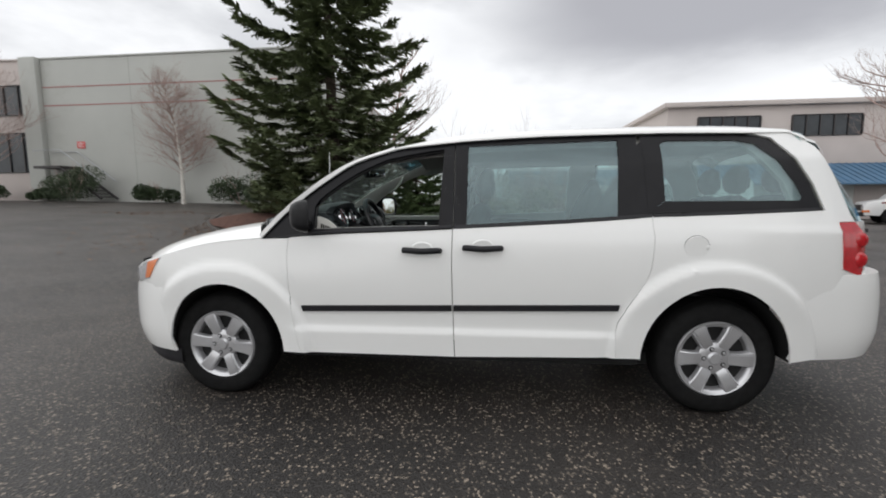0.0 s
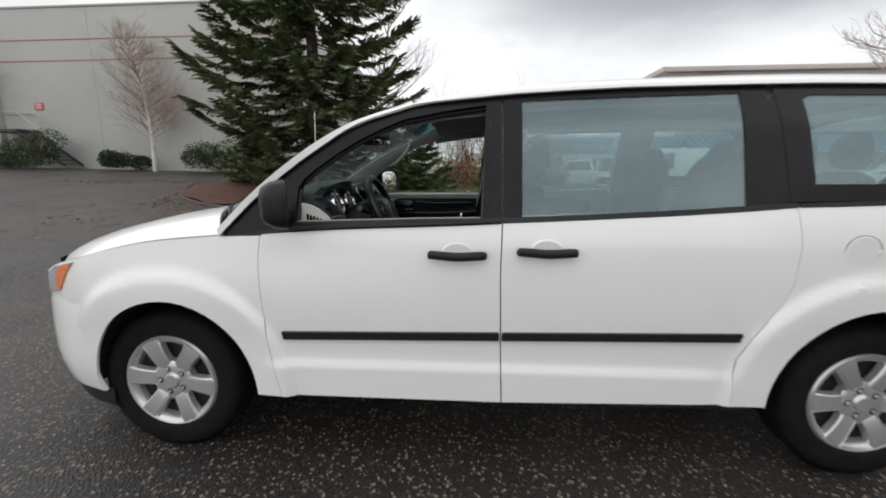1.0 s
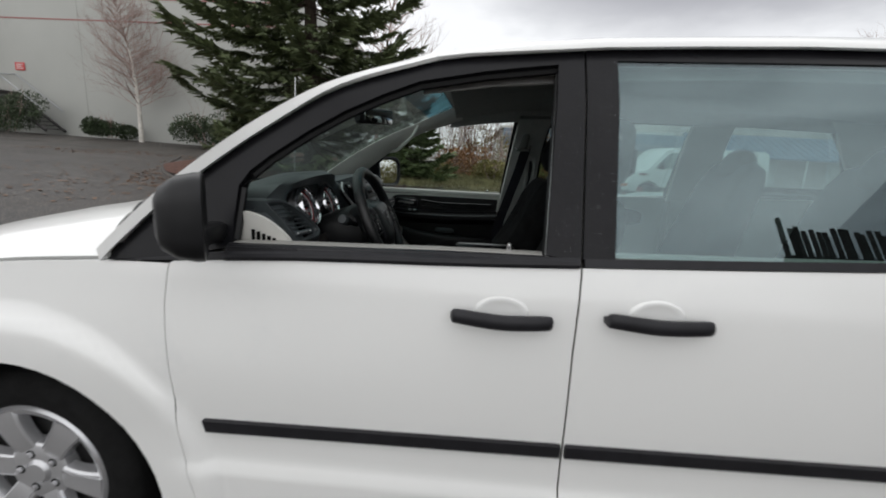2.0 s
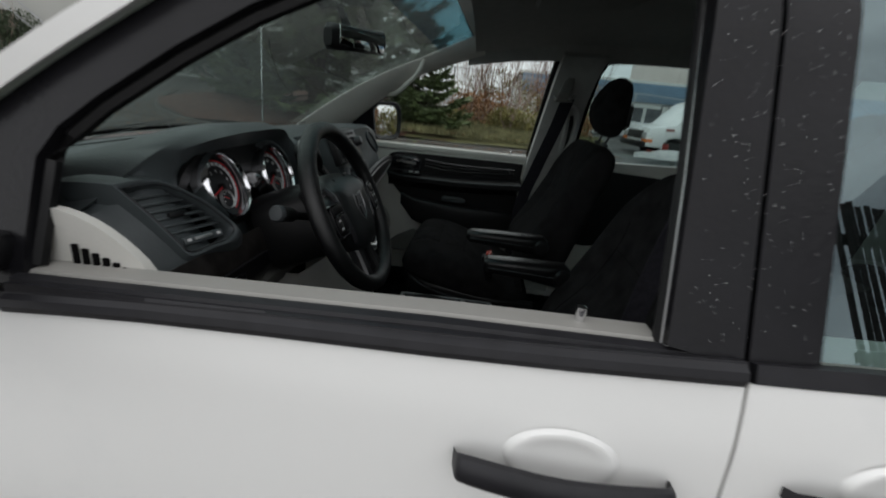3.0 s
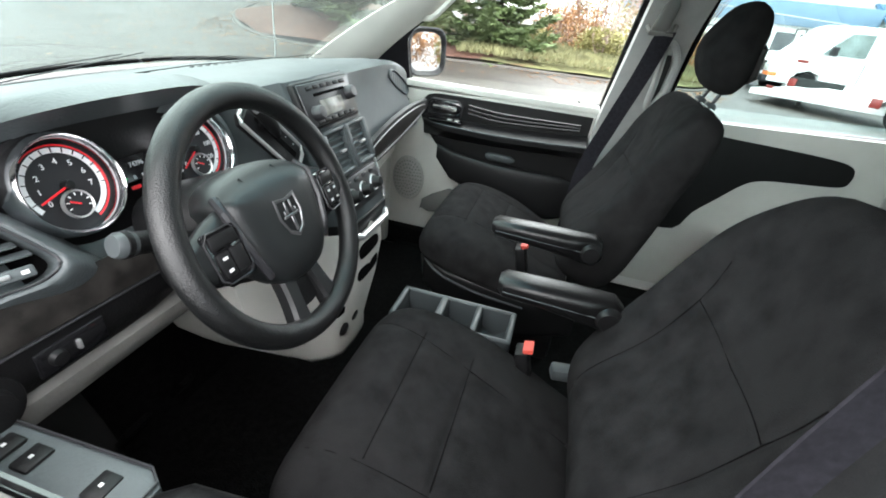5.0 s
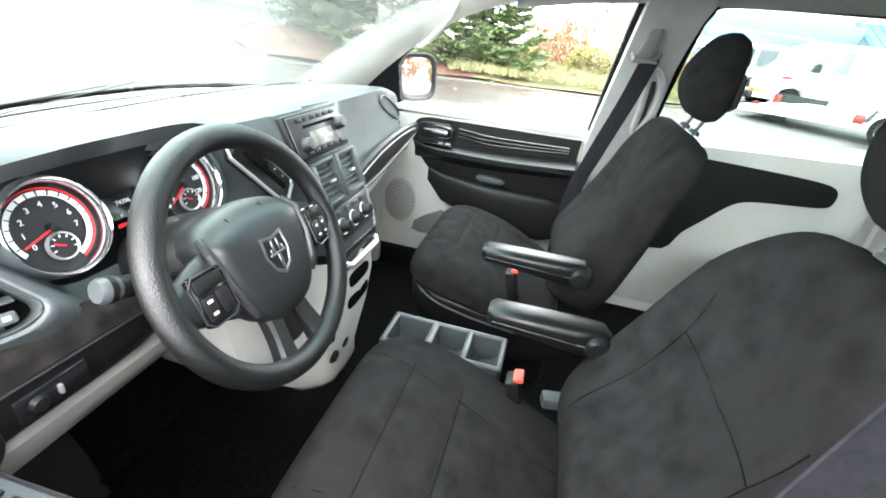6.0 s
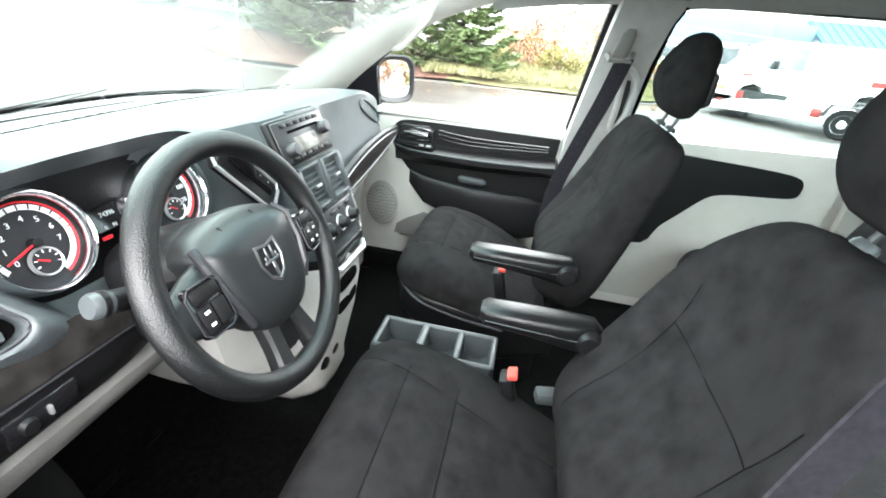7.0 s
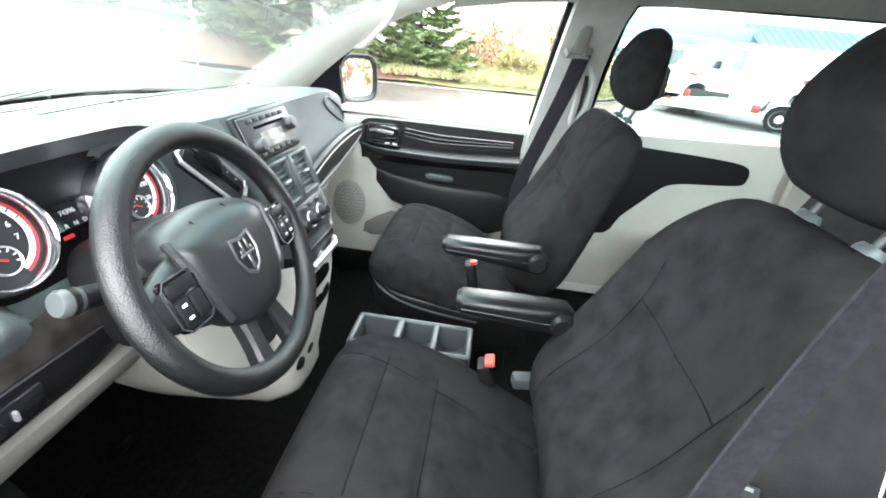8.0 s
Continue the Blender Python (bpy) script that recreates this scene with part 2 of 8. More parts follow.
def lathe(profile, n=40, m=None, bm=None):
    """Turns (radius, height) points round the local z axis."""
    bm = bm or bmesh.new()
    rings = []
    made = []
    for r, h in profile:
        if r < 1e-5:
            v = bm.verts.new((0, 0, h))
            rings.append([v])
            made.append(v)
        else:
            ring = [bm.verts.new((r * math.cos(2 * math.pi * k / n), r * math.sin(2 * math.pi * k / n), h)) for k in range(n)]
            rings.append(ring)
            made += ring
    for a, b in zip(rings, rings[1:]):
        for k in range(n):
            k2 = (k + 1) % n
            if len(a) == 1 and len(b) == 1:
                continue
            if len(a) == 1:
                bm.faces.new((a[0], b[k2], b[k]))
            elif len(b) == 1:
                bm.faces.new((a[k], a[k2], b[0]))
            else:
                bm.faces.new((a[k], a[k2], b[k2], b[k]))
    if m is not None:
        bmesh.ops.transform(bm, matrix=m, verts=made)
    bmesh.ops.recalc_face_normals(bm, faces=bm.faces)
    return bm


def tube(points, radius, n=8, closed=False, bm=None, taper=None):
    """A round bar along points."""
    bm = bm or bmesh.new()
    pts = [Vector(p) for p in points]
    rings = []
    up = Vector((0.123, 0.31, 0.94)).normalized()
    for i, p in enumerate(pts):
        if closed:
            d = pts[(i + 1) % len(pts)] - pts[i - 1]
        else:
            d = pts[min(i + 1, len(pts) - 1)] - pts[max(i - 1, 0)]
        d.normalize()
        a = d.cross(up)
        if a.length < 0.05:
            a = d.cross(Vector((1, 0, 0)))
        a.normalize()
        b = d.cross(a)
        r = radius if taper is None else radius + (taper - radius) * i / max(1, len(pts) - 1)
        rings.append([bm.verts.new(p + r * (math.cos(2 * math.pi * k / n) * a + math.sin(2 * math.pi * k / n) * b)) for k in range(n)])
    pairs = list(zip(rings, rings[1:])) + ([(rings[-1], rings[0])] if closed else [])
    for a, b in pairs:
        for k in range(n):
            bm.faces.new((a[k], a[(k + 1) % n], b[(k + 1) % n], b[k]))
    if not closed and n > 2:
        bm.faces.new(rings[0][::-1])
        bm.faces.new(rings[-1])
    return bm


def loft(rows, closed=False, bm=None, cap=False):
    """A sheet through rows of points."""
    bm = bm or bmesh.new()
    vv = [[bm.verts.new(p) for p in row] for row in rows]
    n = len(rows[0])
    for a, b in zip(vv, vv[1:]):
        for k in range(n if closed else n - 1):
            bm.faces.new((a[k], a[(k + 1) % n], b[(k + 1) % n], b[k]))
    if cap:
        bm.faces.new(vv[0][::-1])
        bm.faces.new(vv[-1])
    return bm


def thicken(bm, t):
    bmesh.ops.recalc_face_normals(bm, faces=bm.faces)
    bmesh.ops.solidify(bm, geom=bm.faces[:], thickness=t)
    return bm


def prism(poly, axis, a, b, bevel=0.0, seg=2, bm=None):
    """A flat outline pushed through from a to b along an axis. Outline is (x, z) for y, (y, z) for x, (x, y) for z."""
    bm = bm or bmesh.new()

    def place(p, d):
        return {"y": (p[0], d, p[1]), "x": (d, p[0], p[1]), "z": (p[0], p[1], d)}[axis]
    v0 = [bm.verts.new(place(p, a)) for p in poly]
    v1 = [bm.verts.new(place(p, b)) for p in poly]
    fs = [bm.faces.new(v0), bm.faces.new(v1[::-1])]
    n = len(poly)
    for k in range(n):
        fs.append(bm.faces.new((v0[k], v1[k], v1[(k + 1) % n], v0[(k + 1) % n])))
    bmesh.ops.recalc_face_normals(bm, faces=fs)
    if bevel:
        es = [e for e in {e for f in fs[:2] for e in f.edges}]
        bmesh.ops.bevel(bm, geom=es, offset=bevel, segments=seg, affect="EDGES", profile=0.5)
    return bm


def spline(pts, n=8):
    """A smooth line through points (Catmull-Rom), n steps a stretch."""
    P = [np.array(p, float) for p in pts]
    P = [2 * P[0] - P[1]] + P + [2 * P[-1] - P[-2]]
    out = []
    for i in range(1, len(P) - 2):
        a, b, c, d = P[i - 1:i + 3]
        for k in range(n):
            t = k / n
            out.append(tuple(0.5 * (2 * b + (c - a) * t + (2 * a - 5 * b + 4 * c - d) * t ** 2 + (3 * b - a - 3 * c + d) * t ** 3)))
    out.append(tuple(P[-2]))
    return out


def smoothstep(a, b, x):
    t = max(0.0, min(1.0, (x - a) / (b - a)))
    return t * t * (3 - 2 * t)



def rise(x, y):
    """Height of the ground: flat round the cars, rising towards the grey building."""
    v = (y - x) * 0.7071 - 3.0
    if v <= 0:
        return 0.0
    v = v * v / 6 if v < 3 else v - 1.5
    return 1.62 * (1 - math.exp(-0.065 * v / 1.62 * (1 + 0.035 * v)))


# ---- ground ----
def ground():
    cs = [-400, -200, -120, -70] + [-50 + 2 * k for k in range(51)] + [70, 120, 200, 400]
    rows = [[(x, y, rise(x, y)) for x in cs] for y in cs]
    return tagged(part("ground", loft(rows), "asphalt", smooth=80), "damp dark asphalt car park with pale aggregate", "ground", kind="structure")


ground()

KERB = spline([(-9.5, 13.5), (-8.0, 10.6), (-6.4, 8.8), (-4.7, 8.2), (-2.8, 9.2), (-0.9, 10.2), (2.85, 11.6), (4.9, 13.0), (5.5, 16.5), (5.9, 24)], 8)


def kerb():
    """A low concrete edge along the planting."""
    bm = bmesh.new()
    prof = [(-0.03, -0.1), (0.0, 0.03), (0.03, 0.05), (0.11, 0.05), (0.14, 0.03), (0.15, -0.1)]
    rows = []
    for i, p in enumerate(KERB):
        q, r = KERB[max(0, i - 1)], KERB[min(len(KERB) - 1, i + 1)]
        d = Vector((r[0] - q[0], r[1] - q[1], 0)).normalized()
        n = Vector((-d.y, d.x, 0))
        z = rise(p[0], p[1])
        rows.append([(p[0] + n.x * a, p[1] + n.y * a, z + b) for a, b in prof])
    return tagged(part("kerb", loft(rows, bm=bm), "kerb"), "low dark asphalt kerb along the planting bed", "kerb", kind="structure")


kerb()


def bed(name, i0, i1, depth, mat, label, cat, skew=1.0):
    rows = []
    for p in KERB[i0:i1]:
        row = []
        for k in range(14):
            f = k / 13
            x, y = p[0] * (1 - f) + f * (p[0] + skew * (2.5 + 0.25 * (p[0] + 3))), p[1] + 0.13 + f * depth
            h = 0.09 + 0.35 * math.sin(math.pi * min(1, f * 0.8)) * 0.6 + 0.06 * noise.noise((x * 0.8, y * 0.8, 0))
            row.append((x, y, rise(x, y) + h))
        rows.append(row)
    return tagged(part(name, loft(rows), mat, smooth=80), label, cat, kind="structure")


bed("mulch_bed", 8, 41, 9, "mulch", "reddish-brown bark mulch bed behind the kerb", "ground")
bed("verge", 40, 73, 14, "verge", "rough grass verge littered with autumn leaves", "ground", 0.0)


def tufts(name, count, xr, yr, mat, h, seed, label, test=None, base=0.12):
    rnd = random.Random(seed)
    vs, fs = [], []
    while count > 0:
        x, y = rnd.uniform(*xr), rnd.uniform(*yr)
        if test and not test(x, y):
            continue
        count -= 1
        z = rise(x, y) + base
        for _ in range(3):
            a, hh, w = rnd.uniform(0, 6.28), h * rnd.uniform(0.5, 1.3), 0.02
            lx, ly = rnd.uniform(-0.1, 0.1), rnd.uniform(-0.1, 0.1)
            k = len(vs)
            vs += [(x - w * math.cos(a), y - w * math.sin(a), z), (x + w * math.cos(a), y + w * math.sin(a), z), (x + lx, y + ly, z + hh)]
            fs.append((k, k + 1, k + 2))
    me = bpy.data.meshes.new(name)
    me.from_pydata(vs, [], fs)
    me.materials.append(M[mat])
    return tagged(new(name, me), label, "grass", kind="stuff")


def behind_kerb(x, y):
    j = min(range(len(KERB)), key=lambda k: abs(KERB[k][0] - x))
    return y > KERB[j][1] + 0.25


tufts("grass", 7000, (-1.5, 6.5), (9.2, 16), "grass", 0.16, 4, "yellow-green rough grass on the verge", behind_kerb, 0.2)


def litter(name, count, xr, yr, seed, test, label, base):
    """Fallen leaves, each a small bent flake."""
    rnd = random.Random(seed)
    vs, fs = [], []
    while count > 0:
        x, y = rnd.uniform(*xr), rnd.uniform(*yr)
        if not test(x, y):
            continue
        count -= 1
        z, a, s = rise(x, y) + base, rnd.uniform(0, 6.28), rnd.uniform(0.025, 0.06)
        k = len(vs)
        c, d = math.cos(a) * s, math.sin(a) * s
        vs += [(x - c, y - d, z), (x + d * .6, y - c * .6, z + 0.012), (x + c, y + d, z + 0.004), (x - d * .6, y + c * .6, z + 0.012)]
        fs += [(k, k + 1, k + 2), (k, k + 2, k + 3)]
    me = bpy.data.meshes.new(name)
    me.from_pydata(vs, [], fs)
    me.materials.append(M["rust"])
    return tagged(new(name, me), label, "leaves", kind="stuff")


def near_kerb(x, y):
    j = min(range(len(KERB)), key=lambda k: (KERB[k][0] - x) ** 2 + (KERB[k][1] - y) ** 2)
    d = math.hypot(KERB[j][0] - x, KERB[j][1] - y)
    return d < 0.9 * abs(math.sin(x * 1.7) * 0.6 + 0.7) and not behind_kerb(x, y)


litter("fallen_leaves", 700, (-9, 6), (6.5, 14), 7, near_kerb, "brown fallen leaves strewn on the asphalt by the kerb", 0.006)
litter("fallen_leaves", 500, (-14, -4), (6.5, 16), 9, lambda x, y: abs(y - 14 - 0.35 * (x + 9)) < 0.8 + 0.5 * math.sin(x * 2), "sparse brown leaves drifted across the car park", 0.006)
litter("fallen_leaves", 900, (-1, 6.5), (9.4, 16), 11, behind_kerb, "rusty fallen leaves lying in the verge grass", 0.27)


# ---- plants ----
def needles(vs, fs, p, d, length, width, rnd, n):
    """Short flat sprays hanging off a bough."""
    side = d.cross(Vector((0, 0, 1)))
    if side.length < 0.01:
        side = Vector((1, 0, 0))
    side.normalize()
    for _ in range(n):
        t = rnd.random()
        o = p + d * length * t
        a = rnd.uniform(-1.25, 1.25)
        q = (d * math.cos(a) + side * math.sin(a) + Vector((0, 0, rnd.uniform(-0.55, 0.1)))).normalized()
        L1 = width * rnd.uniform(0.5, 1.2) * (1.1 - 0.5 * t)
        w = q.cross(Vector((rnd.uniform(-1, 1), rnd.uniform(-1, 1), 1))).normalized() * L1 * 0.115
        k = len(vs)
        vs += [o - w * 0.5, o + q * L1 * 0.55 + w, o + q * L1, o + q * L1 * 0.55 - w]
        fs += [(k, k + 1, k + 2, k + 3)]


def fir(x, y, height, radius, seed, mat, label, layers=26, first=0.08, dense=1.0, name="fir_tree"):
    rnd = random.Random(seed)
    z0 = rise(x, y) + 0.1
    tree = thing(name, label, "tree", at=pose(x, y, z0))
    part("trunk", tube([(0.04 * math.sin(k), 0.03 * math.cos(2 * k), height * k / 8 - 0.2) for k in range(9)], height * 0.02, 9, taper=0.02), "bark", tree)
    vs, fs = [], []
    bmb = bmesh.new()
    for i in range(layers):
        f = first + (1 - first) * (i / layers) ** 0.9
        r = radius * (1 - f) ** 0.8 * rnd.uniform(0.8, 1.12) + 0.15
        nb = max(4, int(9 - 4 * f))
        a0 = rnd.uniform(0, 6.28)
        for b in range(nb):
            a = a0 + 6.283 * b / nb + rnd.uniform(-0.25, 0.25)
            rr = r * rnd.uniform(0.65, 1.12) * (0.62 + 0.38 * smoothstep(0.05, 0.30, f) if height > 8 else 1.0)
            pts = []
            hz = height * (f + rnd.uniform(-0.5, 0.5) / layers)
            sag, curl = rnd.uniform(0.18, 0.42), rnd.uniform(0.2, 0.5)
            for k in range(6):
                t = k / 5
                droop = -sag * rr * t + curl * rr * t * t * t + 0.02 * rr
                pts.append(Vector((math.cos(a + 0.12 * math.sin(3 * t + b)) * rr * t, math.sin(a + 0.12 * math.sin(3 * t + b)) * rr * t, hz + droop)))
            tube(pts, 0.03 * (1.1 - f), 4, bm=bmb, taper=0.006)
            for k in range(1, 5):
                d = (pts[k + 1] - pts[k])
                ln = d.length
                d.normalize()
                needles(vs, fs, pts[k], d, ln, 0.20 + 0.22 * rr * 0.35, rnd, int(dense * 26 * (1 + rr * 0.25)))
                for s in (-1, 1):
                    sd = (d + s * 1.0 * d.cross(Vector((0, 0, 1)))).normalized() + Vector((0, 0, -0.18))
                    sl = rr * 0.30 * (1.15 - k / 5)
                    needles(vs, fs, pts[k] + d * ln * 0.5, sd.normalized(), sl, 0.22, rnd, int(dense * 24))
    part("bough_work", bmb, "bark", tree)
    me = bpy.data.meshes.new("crown")
    me.from_pydata([tuple(v) for v in vs], [], fs)
    me.materials.append(M[mat])
    crown = new("crown", me)
    crown.parent = tree
    return tree


def twigs(bm, p, d, length, r, depth, rnd, spread=0.6, up=0.1):
    """A forking bare branch."""
    n = 3
    pts = [p]
    for k in range(n):
        d = (d + Vector((rnd.uniform(-1, 1), rnd.uniform(-1, 1), rnd.uniform(-0.6, 1)) ) * 0.16 + Vector((0, 0, up * 0.3))).normalized()
        pts.append(pts[-1] + d * length / n)
    tube(pts, r, 4 if depth < 3 else 6, bm=bm, taper=r * 0.55)
    if depth > 0:
        for _ in range(rnd.randint(2, 4)):
            q = pts[rnd.randint(1, n)]
            nd = (d + Vector((rnd.uniform(-1, 1), rnd.uniform(-1, 1), rnd.uniform(-0.5, 0.9))) * spread).normalized()
            twigs(bm, q, nd, length * rnd.uniform(0.5, 0.75), r * 0.5, depth - 1, rnd, spread, up)


def bare_tree(x, y, height, seed, bark, label, spread=0.5, lean=(0, 0), dz=0.0, limbs=14, fork=3, thin="twig", reach=0.26, thick=0.004):
    rnd = random.Random(seed)
    tree = thing("bare_tree", label, "tree", at=pose(x, y, rise(x, y) + dz))
    pts = [Vector((lean[0] * t * t + 0.12 * math.sin(3 * t + seed), lean[1] * t * t, height * t * 0.92 - 0.1)) for t in [k / 9 for k in range(10)]]
    part("trunk", tube(pts, height * 0.016, 9, taper=0.012), bark, tree)
    bm = bmesh.new()
    for k in range(limbs):
        f = 0.25 + 0.72 * k / limbs
        i = min(8, int(f * 9))
        a = rnd.uniform(0, 6.28)
        d = Vector((math.cos(a), math.sin(a), rnd.uniform(0.25, 0.9))).normalized()
        twigs(bm, pts[i].lerp(pts[i + 1], f * 9 - i), d, height * reach * (1.15 - f * 0.7), height * thick, fork, rnd, spread)
    part("twig_work", bm, thin, tree)
    return tree


def leafy(x, y, rx, ry, h, mat, seed, label, count=2600, leaf=0.07, name="shrub", stems=True, dz=0.0):
    """A shrub of many small leaves on stems, with an uneven outline."""
    rnd = random.Random(seed)
    ob = thing(name, label, "shrub", at=pose(x, y, rise(x, y) + 0.08 + dz))
    lobes = [(rnd.uniform(-0.6, 0.6) * rx, rnd.uniform(-0.6, 0.6) * ry, rnd.uniform(0.3, 0.72) * h, rnd.uniform(0.32, 0.55)) for _ in range(9)]
    vs, fs = [], []
    for _ in range(count):
        cx, cy, cz, s = rnd.choice(lobes)
        d = Vector((rnd.gauss(0, 1), rnd.gauss(0, 1), rnd.gauss(0, 1))).normalized() * rnd.uniform(0.55, 1.08) ** 0.7
        p = Vector((cx + d.x * s * rx, cy + d.y * s * ry, max(0.02, cz + d.z * s * h * 0.62)))
        q = (d + Vector((rnd.uniform(-1, 1), rnd.uniform(-1, 1), rnd.uniform(-1, 1))) * 0.8).normalized()
        w = q.cross(Vector((rnd.uniform(-1, 1), rnd.uniform(-1, 1), rnd.uniform(-1, 1)))).normalized()
        L1 = leaf * rnd.uniform(0.6, 1.4)
        k = len(vs)
        vs += [p, p + q * L1 * 0.5 + w * L1 * 0.28, p + q * L1, p + q * L1 * 0.5 - w * L1 * 0.28]
        fs.append((k, k + 1, k + 2, k + 3))
    me = bpy.data.meshes.new("foliage")
    me.from_pydata([tuple(v) for v in vs], [], fs)
    me.materials.append(M[mat])
    lv = new("foliage", me)
    lv.parent = ob
    if stems:
        bm = bmesh.new()
        for _ in range(8):
            cx, cy, cz, s = rnd.choice(lobes)
            twigs(bm, Vector((cx * 0.2, cy * 0.2, 0)), Vector((cx, cy, cz + 0.4)).normalized(), cz + 0.2, 0.018, 2, rnd, 0.5)
        part("stem_work", bm, "twig", ob)
    return ob


def thicket(x, y, h, seed, mat, label, n=9):
    """A clump of bare upright stems."""
    rnd = random.Random(seed)
    ob = thing("bare_bush", label, "shrub", at=pose(x, y, rise(x, y) + 0.1))
    bm = bmesh.new()
    for _ in range(n):
        twigs(bm, Vector((rnd.uniform(-.4, .4), rnd.uniform(-.4, .4), 0)), Vector((rnd.uniform(-.4, .4), rnd.uniform(-.4, .4), 1)).normalized(), h * rnd.uniform(0.4, 0.6), 0.02, 3, rnd, 0.5, 0.3)
    part("stem_work", bm, mat, ob)
    return ob


fir(-3.7, 11.4, 13.0, 4.6, 3, "needle", "tall dark green fir tree on the mulch bed", 36, 0.04, 1.75)
fir(-0.9, 12.3, 3.3, 1.7, 5, "needle2", "young light green fir on the verge", 15, 0.04, 1.3)
fir(-6.3, 12.6, 2.6, 1.5, 6, "needle", "low dark fir beside the tall one", 12, 0.04, 1.2)
bare_tree(-15.5, 19.6, 7.6, 12, "birch", "leafless white-barked birch in front of the grey wall", 0.9, (-1.0, 0), 0, 85, 4, reach=0.21, thick=0.0026)
bare_tree(-27.4, 19.2, 8.5, 15, "birch", "leafless birch beside the office windows", 0.55, (-0.4, 0), 0, 34, 4)
bare_tree(-3.4, 19.5, 8.6, 17, "twig", "leafless tree behind the fir", 0.5, (0.6, 0), 0, 24, 4)
bare_tree(19.0, 17.0, 9.0, 21, "twig", "leafless spreading tree beside the office building", 0.7, (-0.5, 0), 0, 22, 4)
for k, (x, y, rx, ry, h) in enumerate([(-22.3, 19.4, 1.8, 0.9, 1.9), (-17.2, 19.7, 1.1, 0.8, 1.0), (-11.9, 19.4, 1.7, 1.0, 1.6), (-28.5, 19.6, 1.6, 0.9, 1.0), (-9.6, 19.0, 1.6, 1.0, 1.7), (-25.0, 19.9, 1.0, 0.6, 0.7)]):
    leafy(x, y, rx, ry, h, "shrub", 30 + k, "rounded dark green shrub against the building", 6500, 0.095)
for k, (x, y, rx, ry, h, mt) in enumerate([(0.6, 15.2, 1.4, 1.0, 1.5, "rust"), (2.0, 14.2, 0.9, 0.7, 0.9, "olive"), (3.2, 15.4, 1.3, 1.0, 1.5, "olive"), (4.0, 15.9, 1.1, 1.1, 1.2, "rust"), (1.4, 17.3, 1.8, 1.2, 2.3, "olive"), (4.0, 17.8, 1.8, 1.2, 2.4, "rust"), (-0.4, 13.9, 0.9, 0.6, 0.7, "olive"), (4.6, 17.0, 0.9, 0.9, 1.0, "olive")]):
    leafy(x, y, rx, ry, h, mt, 50 + k, {"rust": "shrub with rusty autumn leaves on the verge", "olive": "yellow-green shrub on the verge"}[mt], 2400, 0.085)
for k, (x, y, h) in enumerate([(0.2, 16.4, 3.4), (1.5, 15.9, 3.8), (2.7, 16.8, 3.5), (3.6, 16.2, 4.2), (4.6, 17.6, 3.6), (5.0, 19.0, 3.4), (-1.8, 15.6, 3.2)]):
    thicket(x, y, h, 70 + k, "redtwig" if k % 2 else "twig", "bare reddish-brown thicket behind the grass verge")


for k, (x, y, rx, ry, h, mt) in enumerate([(15.5, -1.6, 1.2, 1.8, 2.4, "olive"), (15.8, 1.4, 1.2, 1.8, 3.0, "rust"), (15.4, 4.2, 1.2, 1.8, 2.5, "olive"), (16.0, 6.8, 1.2, 1.6, 3.0, "rust")]):
    leafy(x, y, rx, ry, h, mt, 90 + k, {"rust": "tall rusty autumn shrub at the edge of the car park", "olive": "tall yellow-green shrub at the edge of the car park"}[mt], 5200, 0.13)


def fallen_leaves():
    """Wet leaves blown along the kerb."""
    rnd = random.Random(8)
    bm = bmesh.new()
    for _ in range(420):
        x, y = KERB[rnd.randint(4, 40)][:2]
        d = abs(rnd.gauss(0, 1.6)) + 0.1
        px, py = x - d * 0.6 + rnd.gauss(0, 0.7), y - d + rnd.gauss(0, 0.2)
        s, a = rnd.uniform(0.03, 0.075), rnd.uniform(0, 6.28)
        vs = [bm.verts.new((px + s * f * math.cos(a + b), py + s * f * math.sin(a + b), rise(px, py) + 0.012 + rnd.uniform(0, 0.012))) for b, f in ((0, 1.0), (1.3, 0.6), (2.6, 0.8), (3.7, 0.7), (5.0, 0.6))]
        bm.faces.new(vs)
    ob = thing("fallen_leaf", "wet rust-coloured leaves scattered on the asphalt", "leaves", kind="stuff")
    part("litter", bm, "rust", ob)


fallen_leaves()


def fence():
    """Chain-link fence behind the planting."""
    f = thing("chain_link_fence", "galvanised chain-link fence behind the bushes", "fence")
    y = 19.0
    for k in range(6):
        x = -3 + 2.6 * k
        part("post", tube([(x, y, rise(x, y) - 0.1), (x, y, rise(x, y) + 2.1)], 0.03, 8), "galv", f)
    part("top_rail", tube([(-3 + 2.6 * k, y, rise(-3 + 2.6 * k, y) + 2.08) for k in range(6)], 0.022, 8), "galv", f)
    bm = bmesh.new()
    for s in (-1, 1):
        for k in range(150):
            x0 = -3 + 13.0 * k / 150
            x1 = x0 + s * 2.0
            if -3 <= x1 <= 10:
                tube([(x0, y, rise(x0, y) + 0.05), (x1, y, rise(x1, y) + 2.05)], 0.004, 3, bm=bm)
    part("mesh", bm, "galv", f)


fence()
box_post = thing("utility_pedestal", "small white utility post standing in the bushes", "post")
part("body", box_at(-0.95, -0.73, 19.0 - 1.2, 19.2 - 1.2, rise(-.8, 18) + 0.0, rise(-.8, 18) + 1.0, 0.02), "white_wall", box_post)
pole = thing("thin_pole", "thin grey steel pole in the bushes", "pole")
part("shaft", tube([(0.8, 17.8, rise(.8, 17.8) - 0.1), (0.8, 17.8, rise(.8, 17.8) + 2.9)], 0.03, 8), "galv", pole)


